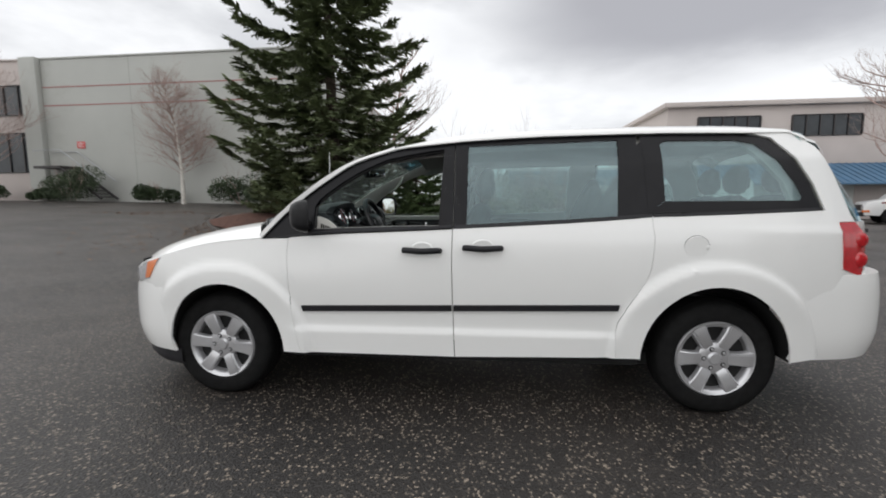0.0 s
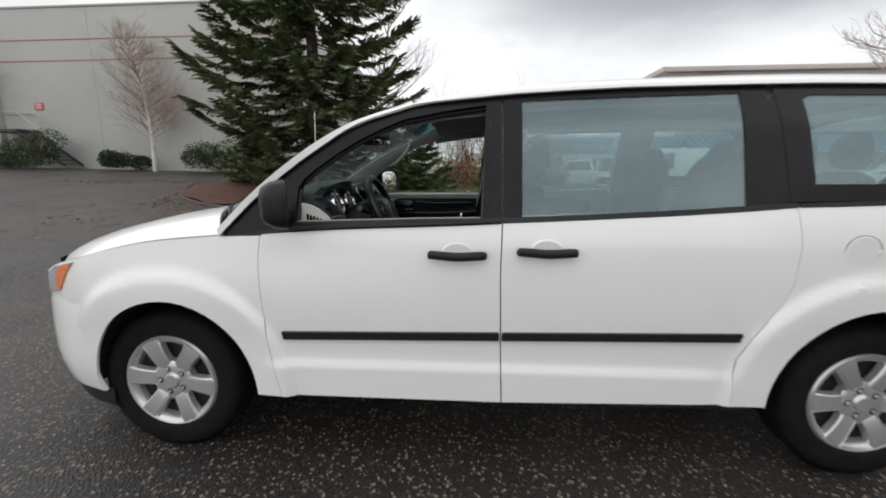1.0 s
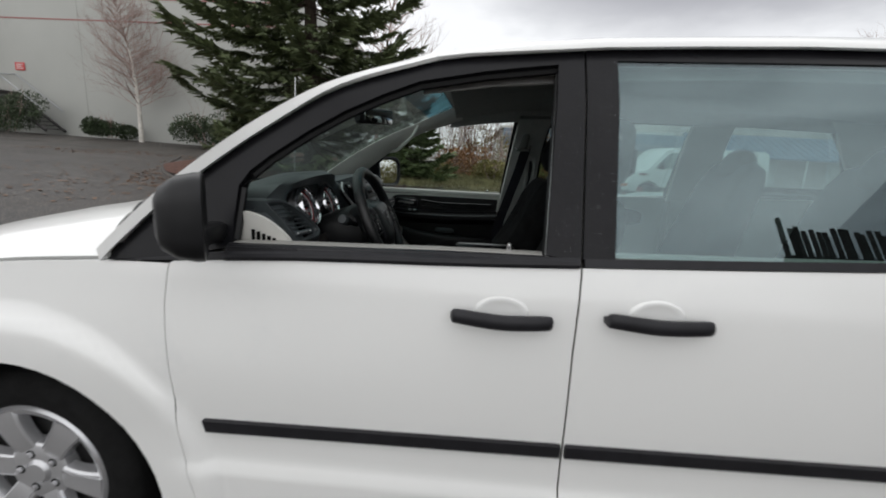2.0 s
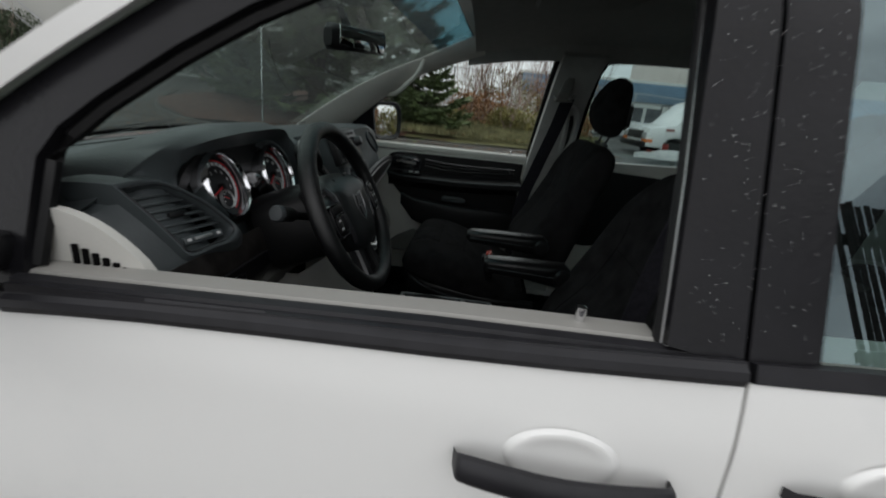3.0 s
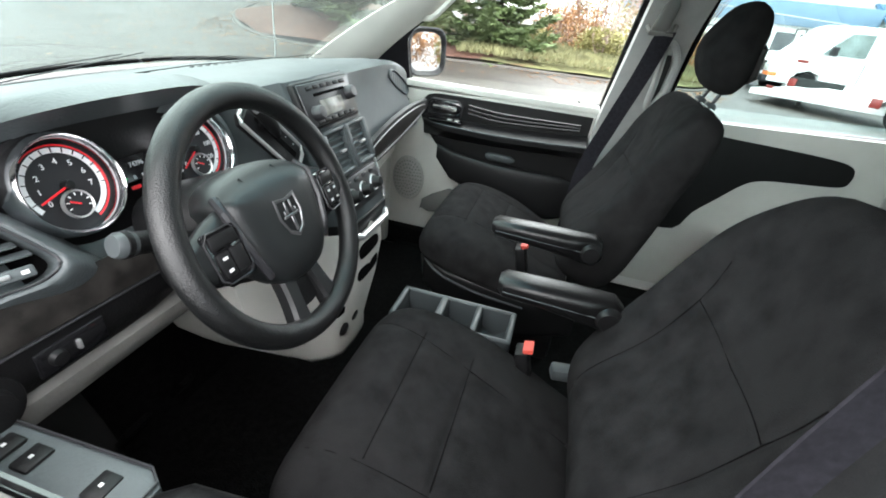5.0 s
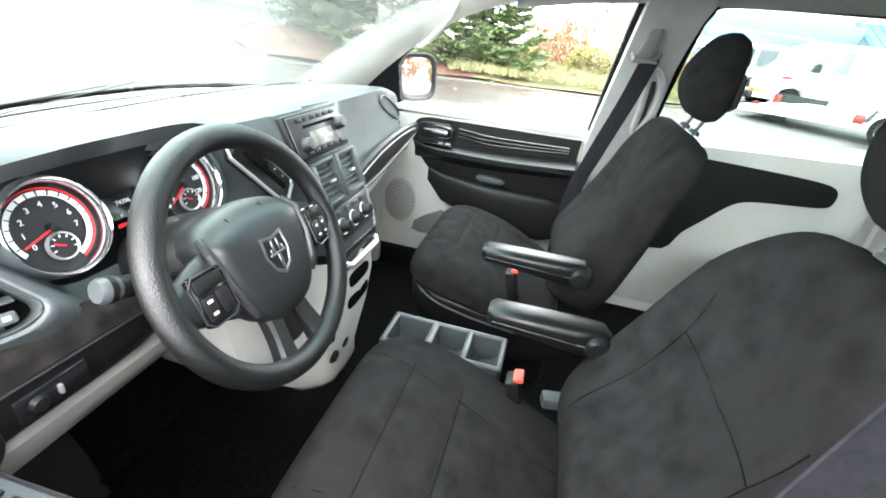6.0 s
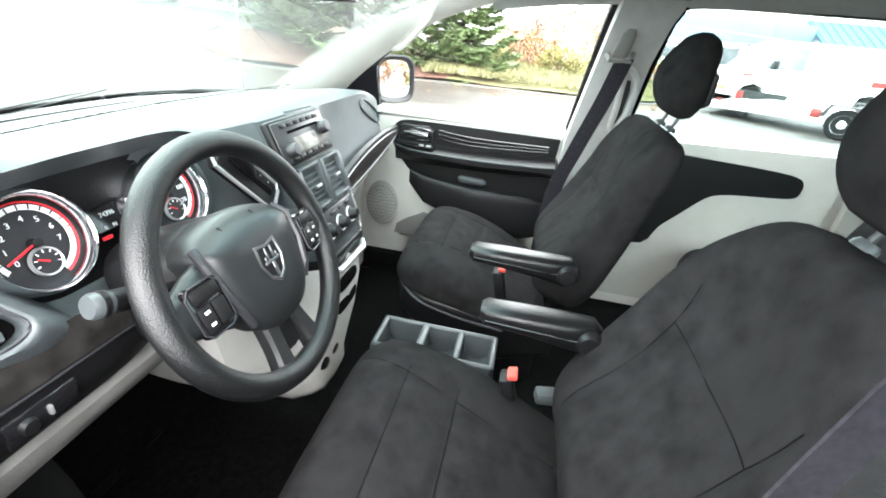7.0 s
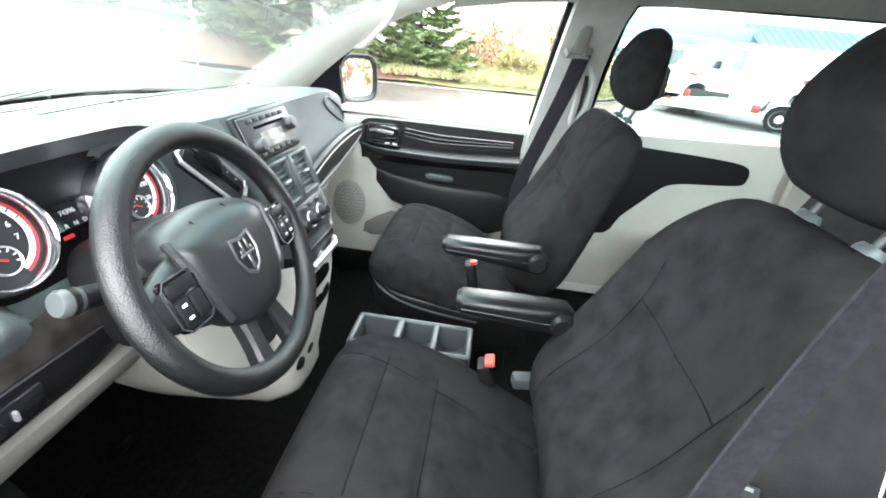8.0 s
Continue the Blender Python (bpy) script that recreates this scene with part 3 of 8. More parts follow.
# ---- buildings ----
def window_unit(parent, x0, x1, z0, z1, y, panes, axis="y"):
    """A recessed window: frame bars and a pane for each light."""
    w = part("window", box_at(x0, x1, y + 0.04, y + 0.12, z0 - 0.06, z0, 0.01), "frame", parent)
    for a, b in ((z1 - 0.06, z1), ):
        part("frame_bar", box_at(x0, x1, y, y + 0.1, a, b), "frame", w)
    n = panes
    for k in range(n + 1):
        xx = x0 + (x1 - x0) * k / n
        part("frame_bar", box_at(xx - 0.04, xx + 0.04, y, y + 0.1, z0, z1 - 0.06), "frame", w)
    for k in range(n):
        a, b = x0 + (x1 - x0) * k / n + 0.04, x0 + (x1 - x0) * (k + 1) / n - 0.04
        part("pane", box_at(a, b, y + 0.07, y + 0.08, z0, z1 - 0.06), "winglass", w)


def grey_building():
    b = thing("grey_building", "pale grey-green concrete building with thin red stripes", "building")
    z0, z1, y = 0.8, 9.9, 21.0
    wall = part("wall", box_at(-26.4, -9.0, y, y + 20, z0, z1, 0.03), "stucco", b)
    part("parapet_cap", box_at(-26.45, -8.95, y - 0.05, y + 0.25, z1, z1 + 0.1, 0.01), "stucco", b)
    for z in (8.28, 7.2):
        part("red_stripe", box_at(-26.3, -9.02, y - 0.012, y + 0.01, z - 0.032, z + 0.032), "redline", b)
    for x in (-19.5, -12.5):
        part("panel_joint", box_at(x - 0.02, x + 0.02, y - 0.003, y + 0.01, z0, z1), "joint", b)
    s = part("sign", box_at(-23.30, -22.75, y - 0.04, y - 0.015, 4.62, 5.02, 0.01), "redsign", b, "small red sign plate")
    for k in range(3):
        part("sign_bar", box_at(-23.22, -22.83 - 0.08 * (k % 2), y - 0.05, y - 0.042, 4.70 + 0.10 * k, 4.74 + 0.10 * k), "white_wall", s)
    # recessed office wing
    part("pier", box_at(-26.4, -25.3, y - 0.35, y + 0.01, z0, 10.0, 0.03), "stucco", b)
    part("side_wall", box_at(-44, -26.42, y + 0.6, y + 20, z0, 10.1, 0.03), "pale_wall", b)
    for za, zb in ((3.3, 5.75), (6.85, 8.65)):
        for x in (-26.6, -32.4):
            window_unit(b, x - 5.2, x, za, zb, y + 0.5, 5)
    part("wing_roof", box_at(-44.2, -26.42, y + 0.5, y + 20, 10.1, 10.2, 0.02), "pale_wall", b)
    # open stair by the wall
    st = part("stair", box_at(-25.0, -23.2, y - 1.3, y - 0.1, 3.35, 3.5, 0.01), "frame", b, "dark steel landing and stair")
    for k in range(9):
        part("tread", box_at(-23.2 + 0.27 * k, -22.93 + 0.27 * k, y - 1.2, y - 0.2, 3.15 - 0.19 * k, 3.19 - 0.19 * k), "frame", st)
    for yy in (y - 1.25, y - 0.15):
        part("rail", tube([(-25.0, yy, 4.4), (-23.2, yy, 4.4), (-20.8, yy, 2.6)], 0.03, 6), "galv", st)
        part("stringer", tube([(-23.2, yy, 3.3), (-20.8, yy, 1.55)], 0.07, 4), "frame", st)
    return b


grey_building()


def office_building():
    b = thing("office_building", "pale two-storey office with dark windows and blue metal band", "building")
    y = 27.2
    part("wall", box_at(13.3, 40, y, y + 14, 2.9, 7.2, 0.03), "pale_wall", b)
    part("lower_wall", box_at(3.0, 40, y - 1.2, y + 14, -0.2, 2.9, 0.03), "white_wall", b)
    part("roof", box_at(13.0, 40.3, y - 0.35, y + 14.3, 7.2, 7.5, 0.03), "pale_wall", b)
    for x0, x1 in ((15.2, 19.0), (20.9, 25.0), (27, 31), (33, 37)):
        window_unit(b, x0, x1, 5.3, 6.6, y - 0.1, 5)
    part("blue_band", box_at(3.0, 14.2, y - 1.35, y - 1.18, 2.2, 3.2, 0.01), "fascia", b, "flat blue fascia board")
    part("low_roof", box_at(2.8, 13.2, y - 1.3, y + 14, 3.2, 3.35, 0.02), "white_wall", b)
    aw = part("awning", prism([(y - 3.0, 2.15), (y - 0.1, 3.5), (y - 0.1, 3.4), (y - 3.0, 2.07)], "x", 14.2, 40), "blue", b, "blue standing-seam metal awning")
    for k in range(60):
        x = 14.3 + 0.43 * k
        part("seam", prism([(y - 3.0, 2.19), (y - 0.1, 3.54), (y - 0.1, 3.5), (y - 3.0, 2.15)], "x", x, x + 0.04), "blue", aw)
    for x in (15.2, 19.5, 24, 28.5):
        part("roller_door", box_at(x, x + 2.8, y - 1.24, y - 1.19, -0.1, 2.05), "pale_wall", b, "ribbed grey roller door")
    for k in range(5):
        x = 15 + 5 * k
        part("post", tube([(x, y - 2.9, 0), (x, y - 2.9, 2.1)], 0.06, 8), "white_wall", b)
    for k in range(9):
        part("low_window", box_at(4.0 + 1.05 * k, 4.85 + 1.05 * k, y - 1.24, y - 1.19, 0.9, 1.9), "winglass", b)


office_building()


def back_fence():
    """Tall dark timber fence on the side the camera comes from."""
    f = thing("timber_fence", "tall dark weathered timber paling fence", "fence")
    rnd = random.Random(8)
    data = []
    for h in (4.25, 4.29, 4.22):
        bm = box_at(-0.037, 0.037, -0.012, 0.012, 0, h, 0.006, 1)
        me = bpy.data.meshes.new("paling")
        bm.to_mesh(me)
        bm.free()
        me.materials.append(M["timber"])
        data.append(me)
    for k in range(150):
        ob = new("paling", rnd.choice(data))
        ob.location = (5.95 + 0.10 * k, -5.6, 0)
        ob.rotation_euler = (0, radians(rnd.uniform(-0.5, 0.5)), 0)
        ob.parent = f
    for z in (0.6, 2.2, 3.7):
        part("rail", box_at(5.8, 21.0, -5.7, -5.62, z, z + 0.12), "timber", f)
    part("end_post", box_at(5.78, 5.83, -5.63, -5.57, 0, 4.42, 0.01), "timber", f)


back_fence()


# ---- other vehicles ----
def wheel_simple(parent, x, y, z, r, w, out):
    wl = part("wheel", lathe([(0, -w / 2), (r * 0.62, -w / 2), (r * 0.7, -w / 2 - 0.01), (r * 0.93, -w / 2), (r, -w * 0.3), (r, w * 0.3), (r * 0.93, w / 2), (0, w / 2)], 28, pose(x, y, z, 90)), "rubber", parent)
    part("rim", lathe([(0, 0.0), (r * 0.2, 0.015), (r * 0.3, -0.01), (r * 0.58, -0.02), (r * 0.63, 0.012), (r * 0.63, -0.03)], 28, pose(x, y + out * (w / 2 + 0.005), z, 90 if out < 0 else -90)), "silver", wl)


def cargo_van(m):
    v = thing("cargo_van", "white cargo van parked behind the trailer", "van", at=m)
    side = [(0.0, 0.42), (0.0, 0.85), (0.10, 1.06), (0.95, 1.22), (1.62, 1.96), (1.9, 2.06), (5.45, 2.08), (5.62, 1.95), (5.68, 0.45), (4.95, 0.42), (4.85, 0.70), (4.55, 0.80), (4.25, 0.70), (4.15, 0.40), (1.45, 0.40), (1.35, 0.70), (1.05, 0.80), (0.75, 0.70), (0.62, 0.40)]
    bm = prism(side, "y", -0.98, 0.98, 0.05, 2)
    for vert in bm.verts:
        if vert.co.z > 1.15:
            vert.co.y *= 1 - 0.14 * (vert.co.z - 1.15) / 0.9
    part("body", bm, "vanwhite", v, smooth=30)
    part("side_glass", prism([(1.18, 1.28), (1.72, 1.86), (2.3, 1.88), (2.3, 1.28)], "y", -0.995, -0.90), "vanglass", v)
    part("windshield", prism([(1.00, 1.27), (1.62, 1.93), (1.66, 1.92), (1.05, 1.25)], "y", -0.80, 0.80), "vanglass", v)
    part("fender_marker", box_at(0.62, 0.92, -0.99, -0.97, 1.0, 1.08, 0.005), "dkred", v)
    part("front_bumper", box_at(-0.12, 0.12, -0.96, 0.96, 0.38, 0.58, 0.04), "black_trim", v)
    part("grille", box_at(-0.03, 0.03, -0.6, 0.6, 0.66, 0.95, 0.02), "frame", v)
    for s in (-1, 1):
        part("headlight", box_at(-0.035, 0.05, s * 0.62, s * 0.93, 0.68, 0.9, 0.02), "clear", v)
        part("turn_lamp", box_at(-0.04, 0.22, s * 0.66, s * 1.0, 0.57, 0.68, 0.01), "orange", v)
        part("mirror", box_at(1.3, 1.42, s * 1.02, s * 1.25, 1.25, 1.5, 0.03), "black_trim", v)
    part("door_seam", box_at(2.38, 2.39, -0.99, -0.97, 0.45, 1.2), "frame", v)
    part("side_stripe", box_at(4.4, 5.3, -0.99, -0.975, 1.05, 1.2), "dkred", v)
    for x in (1.05, 4.55):
        for s in (-1, 1):
            wheel_simple(v, x, s * 0.86, 0.37, 0.37, 0.22, s)
    return v


cargo_van(pose(6.75, 15.9, 0, 0, 0, 6))
cargo_van(pose(20.5, 21.0, 0, 0, 0, -25))["label"] = "white cargo van parked further along the wall"


def pickup(m):
    v = thing("pickup_truck", "white pickup truck with a steel rack", "truck", at=m)
    side = [(0.0, 0.45), (0.0, 0.95), (0.15, 1.06), (1.35, 1.14), (1.9, 1.75), (3.1, 1.78), (3.35, 1.15), (5.4, 1.12), (5.42, 0.5), (4.85, 0.48), (4.7, 0.78), (4.35, 0.84), (4.0, 0.78), (3.85, 0.48), (1.4, 0.45), (1.25, 0.78), (0.95, 0.84), (0.65, 0.78), (0.5, 0.45)]
    part("body", prism(side, "y", -0.95, 0.95, 0.05, 2), "vanwhite", v, smooth=30)
    part("windshield", prism([(1.42, 1.18), (1.88, 1.71), (1.92, 1.69), (1.48, 1.16)], "y", -0.8, 0.8), "winglass", v)
    part("side_glass", prism([(1.6, 1.2), (1.98, 1.66), (3.0, 1.68), (3.15, 1.2)], "y", -0.96, -0.9), "winglass", v)
    part("grille", box_at(-0.04, 0.02, -0.65, 0.65, 0.66, 0.96, 0.02), "frame", v)
    part("bumper", box_at(-0.12, 0.06, -0.95, 0.95, 0.42, 0.62, 0.04), "chrome", v)
    for x in (3.5, 5.2):
        part("rack_hoop", tube([(x, -0.9, 1.1), (x, -0.9, 2.0), (x, 0.9, 2.0), (x, 0.9, 1.1)], 0.03, 6), "frame", v)
    for x in (0.95, 4.35):
        for s in (-1, 1):
            wheel_simple(v, x, s * 0.84, 0.37, 0.37, 0.24, s)
    return v


pickup(pose(4.6, 22.6, 0, 0, 0, -10))


def trailer(m):
    t = thing("flatbed_trailer", "low white flatbed trailer with tandem wheels", "trailer", at=m)
    part("deck", prism([(0.0, 0.24), (0.0, 0.31), (1.0, 0.50), (5.6, 0.52), (5.6, 0.42), (1.0, 0.40)], "y", -1.0, 1.0, 0.01), "trailer", t)
    part("side_rail", prism([(0.0, 0.20), (0.0, 0.34), (1.0, 0.54), (5.6, 0.58), (5.6, 0.32), (1.2, 0.24)], "y", -1.06, -1.0, 0.008), "vanwhite", t, "white flared deck side")
    part("side_rail", box_at(0, 5.6, 1.0, 1.06, 0.32, 0.58, 0.01), "vanwhite", t)
    part("tongue", prism([(5.6, -0.7), (6.9, -0.04), (6.9, 0.04), (5.6, 0.7), (5.6, 0.6), (6.75, 0.0), (5.6, -0.6)], "z", 0.36, 0.46), "frame", t)
    part("side_board", box_at(0.05, 1.35, 0.98, 1.04, 0.30, 0.64, 0.01), "boardgrey", t, "weathered dark grey side board")
    for x, y in ((0.05, 0.93), (2.55, -1.32)):
        part("tail_lamp", box_at(x, x + 0.20, y, y + 0.05, 0.40, 0.60, 0.01), "dkred", t, "square red tail lamp")
    part("crate", box_at(3.2, 4.6, -0.7, 0.1, 0.5, 0.72, 0.02), "frame", t, "flat dark steel toolbox")
    part("ramp", box_at(5.3, 5.4, -0.95, 0.95, 0.5, 1.0, 0.01), "dkred", t)
    for x in (0.35, 2.9, 5.0):
        part("marker_lamp", box_at(x, x + 0.16, -1.075, -1.055, 0.40, 0.47), "dkred", t)
    for x in (3.2, 3.9):
        for s in (-1, 1):
            wheel_simple(t, x, s * 1.18, 0.33, 0.33, 0.2, s)
    for s in (-1, 1):
        part("fender", prism([(2.72, 0.45), (2.85, 0.72), (4.35, 0.72), (4.48, 0.45), (4.43, 0.45), (4.32, 0.69), (2.88, 0.69), (2.77, 0.45)], "y", s * 1.06, s * 1.30), "frame", t)
    for x in (0.8, 4.9):
        part("stand_leg", box_at(x, x + 0.08, -0.04, 0.04, 0.0, 0.42), "frame", t)


trailer(pose(6.6, 13.75, 0, 0, 0, -41))


# ---- minivan: body surfaces ----
PLAN_F = [(-0.90, 0.0), (-0.885, 0.25), (-0.84, 0.50), (-0.75, 0.68), (-0.63, 0.80), (-0.48, 0.89), (-0.32, 0.945), (-0.15, 0.968), (0.1, 0.97)]
PLAN_R = [(3.2, 0.968), (3.45, 0.955), (3.65, 0.925), (3.82, 0.865), (3.95, 0.76), (4.04, 0.58), (4.09, 0.3), (4.10, 0.0)]


def flank(x, z):
    """Half width of the body at station x and height z."""
    if z > 1.10:
        w = 0.96 - (z - 1.10) * 0.36 - max(0.0, z - 1.5) * 0.25
    elif z > 0.6:
        w = 0.985 - (z - 0.85) ** 2 * 0.25 - 0.135 * max(0.0, z - 1.030) * smoothstep(0.1, 0.6, x) * smoothstep(3.6, 2.9, x)
    else:
        w = 0.9694 - (0.6 - z) * 0.06
    if 0.30 < z < 0.52 and 0.4 < x < 2.6:
        w += 0.017 * smoothstep(0.506, 0.476, z) * smoothstep(0.45, 0.64, x) * smoothstep(2.55, 2.36, x)
    w -= 0.022 * smoothstep(1.45, 0.60, x) * smoothstep(0.75, 1.05, z)
    for cx, r in ((0.075, 0.50), (3.03, 0.52)):
        d = math.hypot(x - cx, (z - 0.335))
        w += 0.026 * smoothstep(r + 0.075, r + 0.03, d)
    if x < 0.1:
        w += np.interp(x, [p[0] for p in PLAN_F], [p[1] for p in PLAN_F]) - 0.97
    if x > 3.2:
        w += np.interp(x, [p[0] for p in PLAN_R], [p[1] for p in PLAN_R]) - 0.968
    return float(w)


def inside(p, poly):
    hit = False
    for (x0, y0), (x1, y1) in zip(poly, poly[1:] + poly[:1]):
        if (y0 > p[1]) != (y1 > p[1]) and p[0] < (x1 - x0) * (p[1] - y0) / (y1 - y0) + x0:
            hit = not hit
    return hit


def fill(outline, step=0.05):
    """Triangles of an outline with an inner lattice: points and faces."""
    from mathutils.geometry import delaunay_2d_cdt
    pts = []
    for (x0, y0), (x1, y1) in zip(outline, outline[1:] + outline[:1]):
        n = max(1, int(math.hypot(x1 - x0, y1 - y0) / step))
        pts += [(x0 + (x1 - x0) * k / n, y0 + (y1 - y0) * k / n) for k in range(n)]
    nb = len(pts)
    edge = np.array(pts)
    xs, ys = edge[:, 0], edge[:, 1]
    gx = xs.min()
    while gx < xs.max():
        gy = ys.min()
        while gy < ys.max():
            if np.hypot(xs - gx, ys - gy).min() > step * 0.55 and inside((gx, gy), outline):
                pts.append((gx, gy))
            gy += step
        gx += step
    v, _, f, *_ = delaunay_2d_cdt([Vector(p) for p in pts], [(k, (k + 1) % nb) for k in range(nb)], [], 1, 1e-5)
    return [(p.x, p.y) for p in v], f


def panel(name, outline, mat, parent, side=-1, off=0.0, thick=0.012, label="", step=0.05, surf=None):
    """A body panel: an (x, z) outline laid on the flank of the given side."""
    v, f = fill(outline, step)
    bm = bmesh.new()
    s = surf or flank
    vs = [bm.verts.new((x, side * (s(x, z) + off), z)) for x, z in v]
    for t in f:
        bm.faces.new([vs[k] for k in t])
    bmesh.ops.recalc_face_normals(bm, faces=bm.faces)
    bm.normal_update()
    if sum(fc.normal.y for fc in bm.faces) * side < 0:
        bmesh.ops.reverse_faces(bm, faces=bm.faces)
    bmesh.ops.solidify(bm, geom=bm.faces[:], thickness=thick)
    return part(name, bm, mat, parent, label, 35)


def arc(cx, cz, rx, rz, a0, a1, n=18):
    return [(cx + rx * math.cos(radians(a0 + (a1 - a0) * k / n)), cz + rz * math.sin(radians(a0 + (a1 - a0) * k / n))) for k in range(n + 1)]


def mirror_shell(sections, q, n=32):
    """A rounded box along local x: sections of (x, half width, half height)."""
    rows = []
    for x, a, b in sections:
        rows.append([tuple(q @ Vector((x, a * math.copysign(abs(math.cos(2 * math.pi * k / n)) ** 0.55, math.cos(2 * math.pi * k / n)), b * math.copysign(abs(math.sin(2 * math.pi * k / n)) ** 0.55, math.sin(2 * math.pi * k / n))))) for k in range(n)])
    bm = loft(rows, True, None, True)
    bmesh.ops.recalc_face_normals(bm, faces=bm.faces)
    return bm


van = thing("minivan", "white minivan with black trim, driver window fully lowered", "minivan")

BELT = [(0.342, 1.043), (0.602, 1.062), (0.80, 1.076), (0.938, 1.083), (1.263, 1.095), (1.541, 1.108), (1.891, 1.124), (2.194, 1.139), (2.431, 1.154), (2.678, 1.172), (3.115, 1.187), (3.605, 1.206)]
RAIL = [(0.342, 1.043), (0.476, 1.192), (0.608, 1.308), (0.744, 1.408), (0.916, 1.511), (1.162, 1.592), (1.449, 1.624), (1.627, 1.640), (2.046, 1.659), (2.519, 1.664), (2.878, 1.664), (3.25, 1.654), (3.385, 1.622), (3.49, 1.500), (3.565, 1.352), (3.605, 1.205)]


def belt(x, d=0.0):
    return (x, float(np.interp(x, [p[0] for p in BELT], [p[1] for p in BELT])) + d)


RAILS = spline(RAIL[:8], 4)
F_ARCH = arc(0.075, 0.335, 0.392, 0.43, 180, 0, 24)
R_ARCH = arc(3.033, 0.345, 0.407, 0.44, 180, 0, 24)
FENDER_TOP = spline([(-0.72, 0.80), (-0.54, 0.885), (-0.33, 0.94), (-0.15, 0.985), (0.05, 1.02), (0.342, 1.045)], 5)
G = 0.0013

for sd in (-1, 1):
    seam_f = [(0.518, 1.047), (0.509, 0.95), (0.511, 0.883), (0.522, 0.705), (0.551, 0.485), (0.585, 0.331)]
    fender = [(-0.72, 0.80)] + FENDER_TOP[1:] + [(p[0] - G, p[1]) for p in seam_f] + [(0.467, 0.331)] + F_ARCH[::-1] + [(-0.317, 0.36), (-0.36, 0.60), (-0.45, 0.74), (-0.56, 0.745)]
    panel("front_fender", fender, "white", van, sd, step=0.024 if sd < 0 else 0.05)
    door = [(p[0] + G, p[1]) for p in seam_f[::-1]] + [belt(x, -0.003) for x in (0.53, 0.602, 0.77, 0.938, 1.1, 1.263, 1.4, 1.5)] + [(1.5375, 1.106), (1.5325, 0.9), (1.5385, 0.6), (1.5475, 0.329)]
    fd = panel("front_door", door, "white", van, sd, label="white front door skin", step=0.021 if sd < 0 else 0.05)
    seam_r = [(2.675, 1.176), (2.683, 1.06), (2.680, 1.0), (2.668, 0.88), (2.64, 0.80), (2.545, 0.653), (2.495, 0.56), (2.484, 0.50), (2.486, 0.353)]
    slider = [(1.5525, 0.329), (1.5435, 0.6), (1.5375, 0.9), (1.5425, 1.106)] + [belt(x, -0.003) for x in (1.6, 1.75, 1.891, 2.05, 2.194, 2.431, 2.6)] + [(p[0] - G, p[1]) for p in seam_r]
    sdr = panel("sliding_door", slider, "white", van, sd, label="white sliding door skin", step=0.021 if sd < 0 else 0.05)
    quarter = [(2.486 + G, 0.353)] + [(p[0] + G, p[1]) for p in seam_r[::-1]] + [belt(x, -0.003) for x in (2.8, 3.115, 3.4)] + [(3.612, 1.205), (3.573, 1.352), (3.498, 1.502), (3.392, 1.627), (3.27, 1.662), (3.52, 1.655), (3.63, 1.57), (3.70, 1.42), (3.77, 1.18), (3.79, 1.141), (3.682, 1.141), (3.70, 0.878), (3.90, 0.85), (3.90, 0.55), (3.87, 0.41), (3.69, 0.388), (3.442, 0.352)] + R_ARCH[::-1] + [(2.626, 0.353)]
    qp = panel("quarter_panel", quarter, "white", van, sd, label="white rear quarter panel with flared wheel arch", step=0.024 if sd < 0 else 0.05)
    # rocker line under the doors, dark
    part("rocker", box_at(0.45, 2.65, sd * 0.76, sd * 0.88, 0.27, 0.345, 0.02), "dark", van)
    # black window surround
    surround = [belt(0.345)] + [p for p in RAILS if 0.40 < p[0] < 1.52] + [(1.540, 1.640), (1.540, 1.116), (1.458, 1.128), (1.474, 1.594), (1.38, 1.582), (1.286, 1.568), (1.118, 1.535), (1.025, 1.496), (0.927, 1.449), (0.835, 1.393), (0.74, 1.325), (0.692, 1.284), (0.668, 1.245), (0.668, 1.15), (0.673, 1.096)] + [(0.511, 1.06)]
    if sd > 0:
        surround = [belt(0.345)] + [p for p in RAILS if 0.40 < p[0] < 1.52] + [(1.540, 1.640), (1.540, 1.116), (1.452, 1.128), (1.500, 1.597), (1.38, 1.588), (1.29, 1.580), (1.12, 1.556), (1.005, 1.522), (0.882, 1.456), (0.772, 1.378), (0.700, 1.325), (0.668, 1.285), (0.668, 1.15), (0.673, 1.096)] + [(0.511, 1.06)]
    panel("door_frame", surround, "black_gloss", van, sd, -0.012, 0.03, "black window frame of the front door", 0.04)
    pil = [(1.546, 1.116), (1.546, 1.642), (1.627, 1.645)] + RAIL[8:10] + [(2.64, 1.664), (2.63, 1.60), (2.525, 1.632), (2.07, 1.622), (1.625, 1.610), (1.620, 1.128)]
    panel("b_pillar_cover", pil, "black_gloss", van, sd, -0.012, 0.02, "black pillar and upper slider frame", 0.04)
    pil2 = [(2.525, 1.632), (2.63, 1.60), (2.70, 1.64), (2.72, 1.20), (2.52, 1.175), (2.492, 1.17)]
    panel("c_pillar_cover", pil2, "black_gloss", van, sd, -0.012, 0.02, "black rear pillar cover", 0.04)
    strip = [belt(x, 0.0) for x in (0.36, 0.602, 0.77, 0.938, 1.1, 1.263, 1.4, 1.536)] + [belt(x, 0.022) for x in (1.536, 1.4, 1.263, 1.1, 0.938, 0.77, 0.68)]
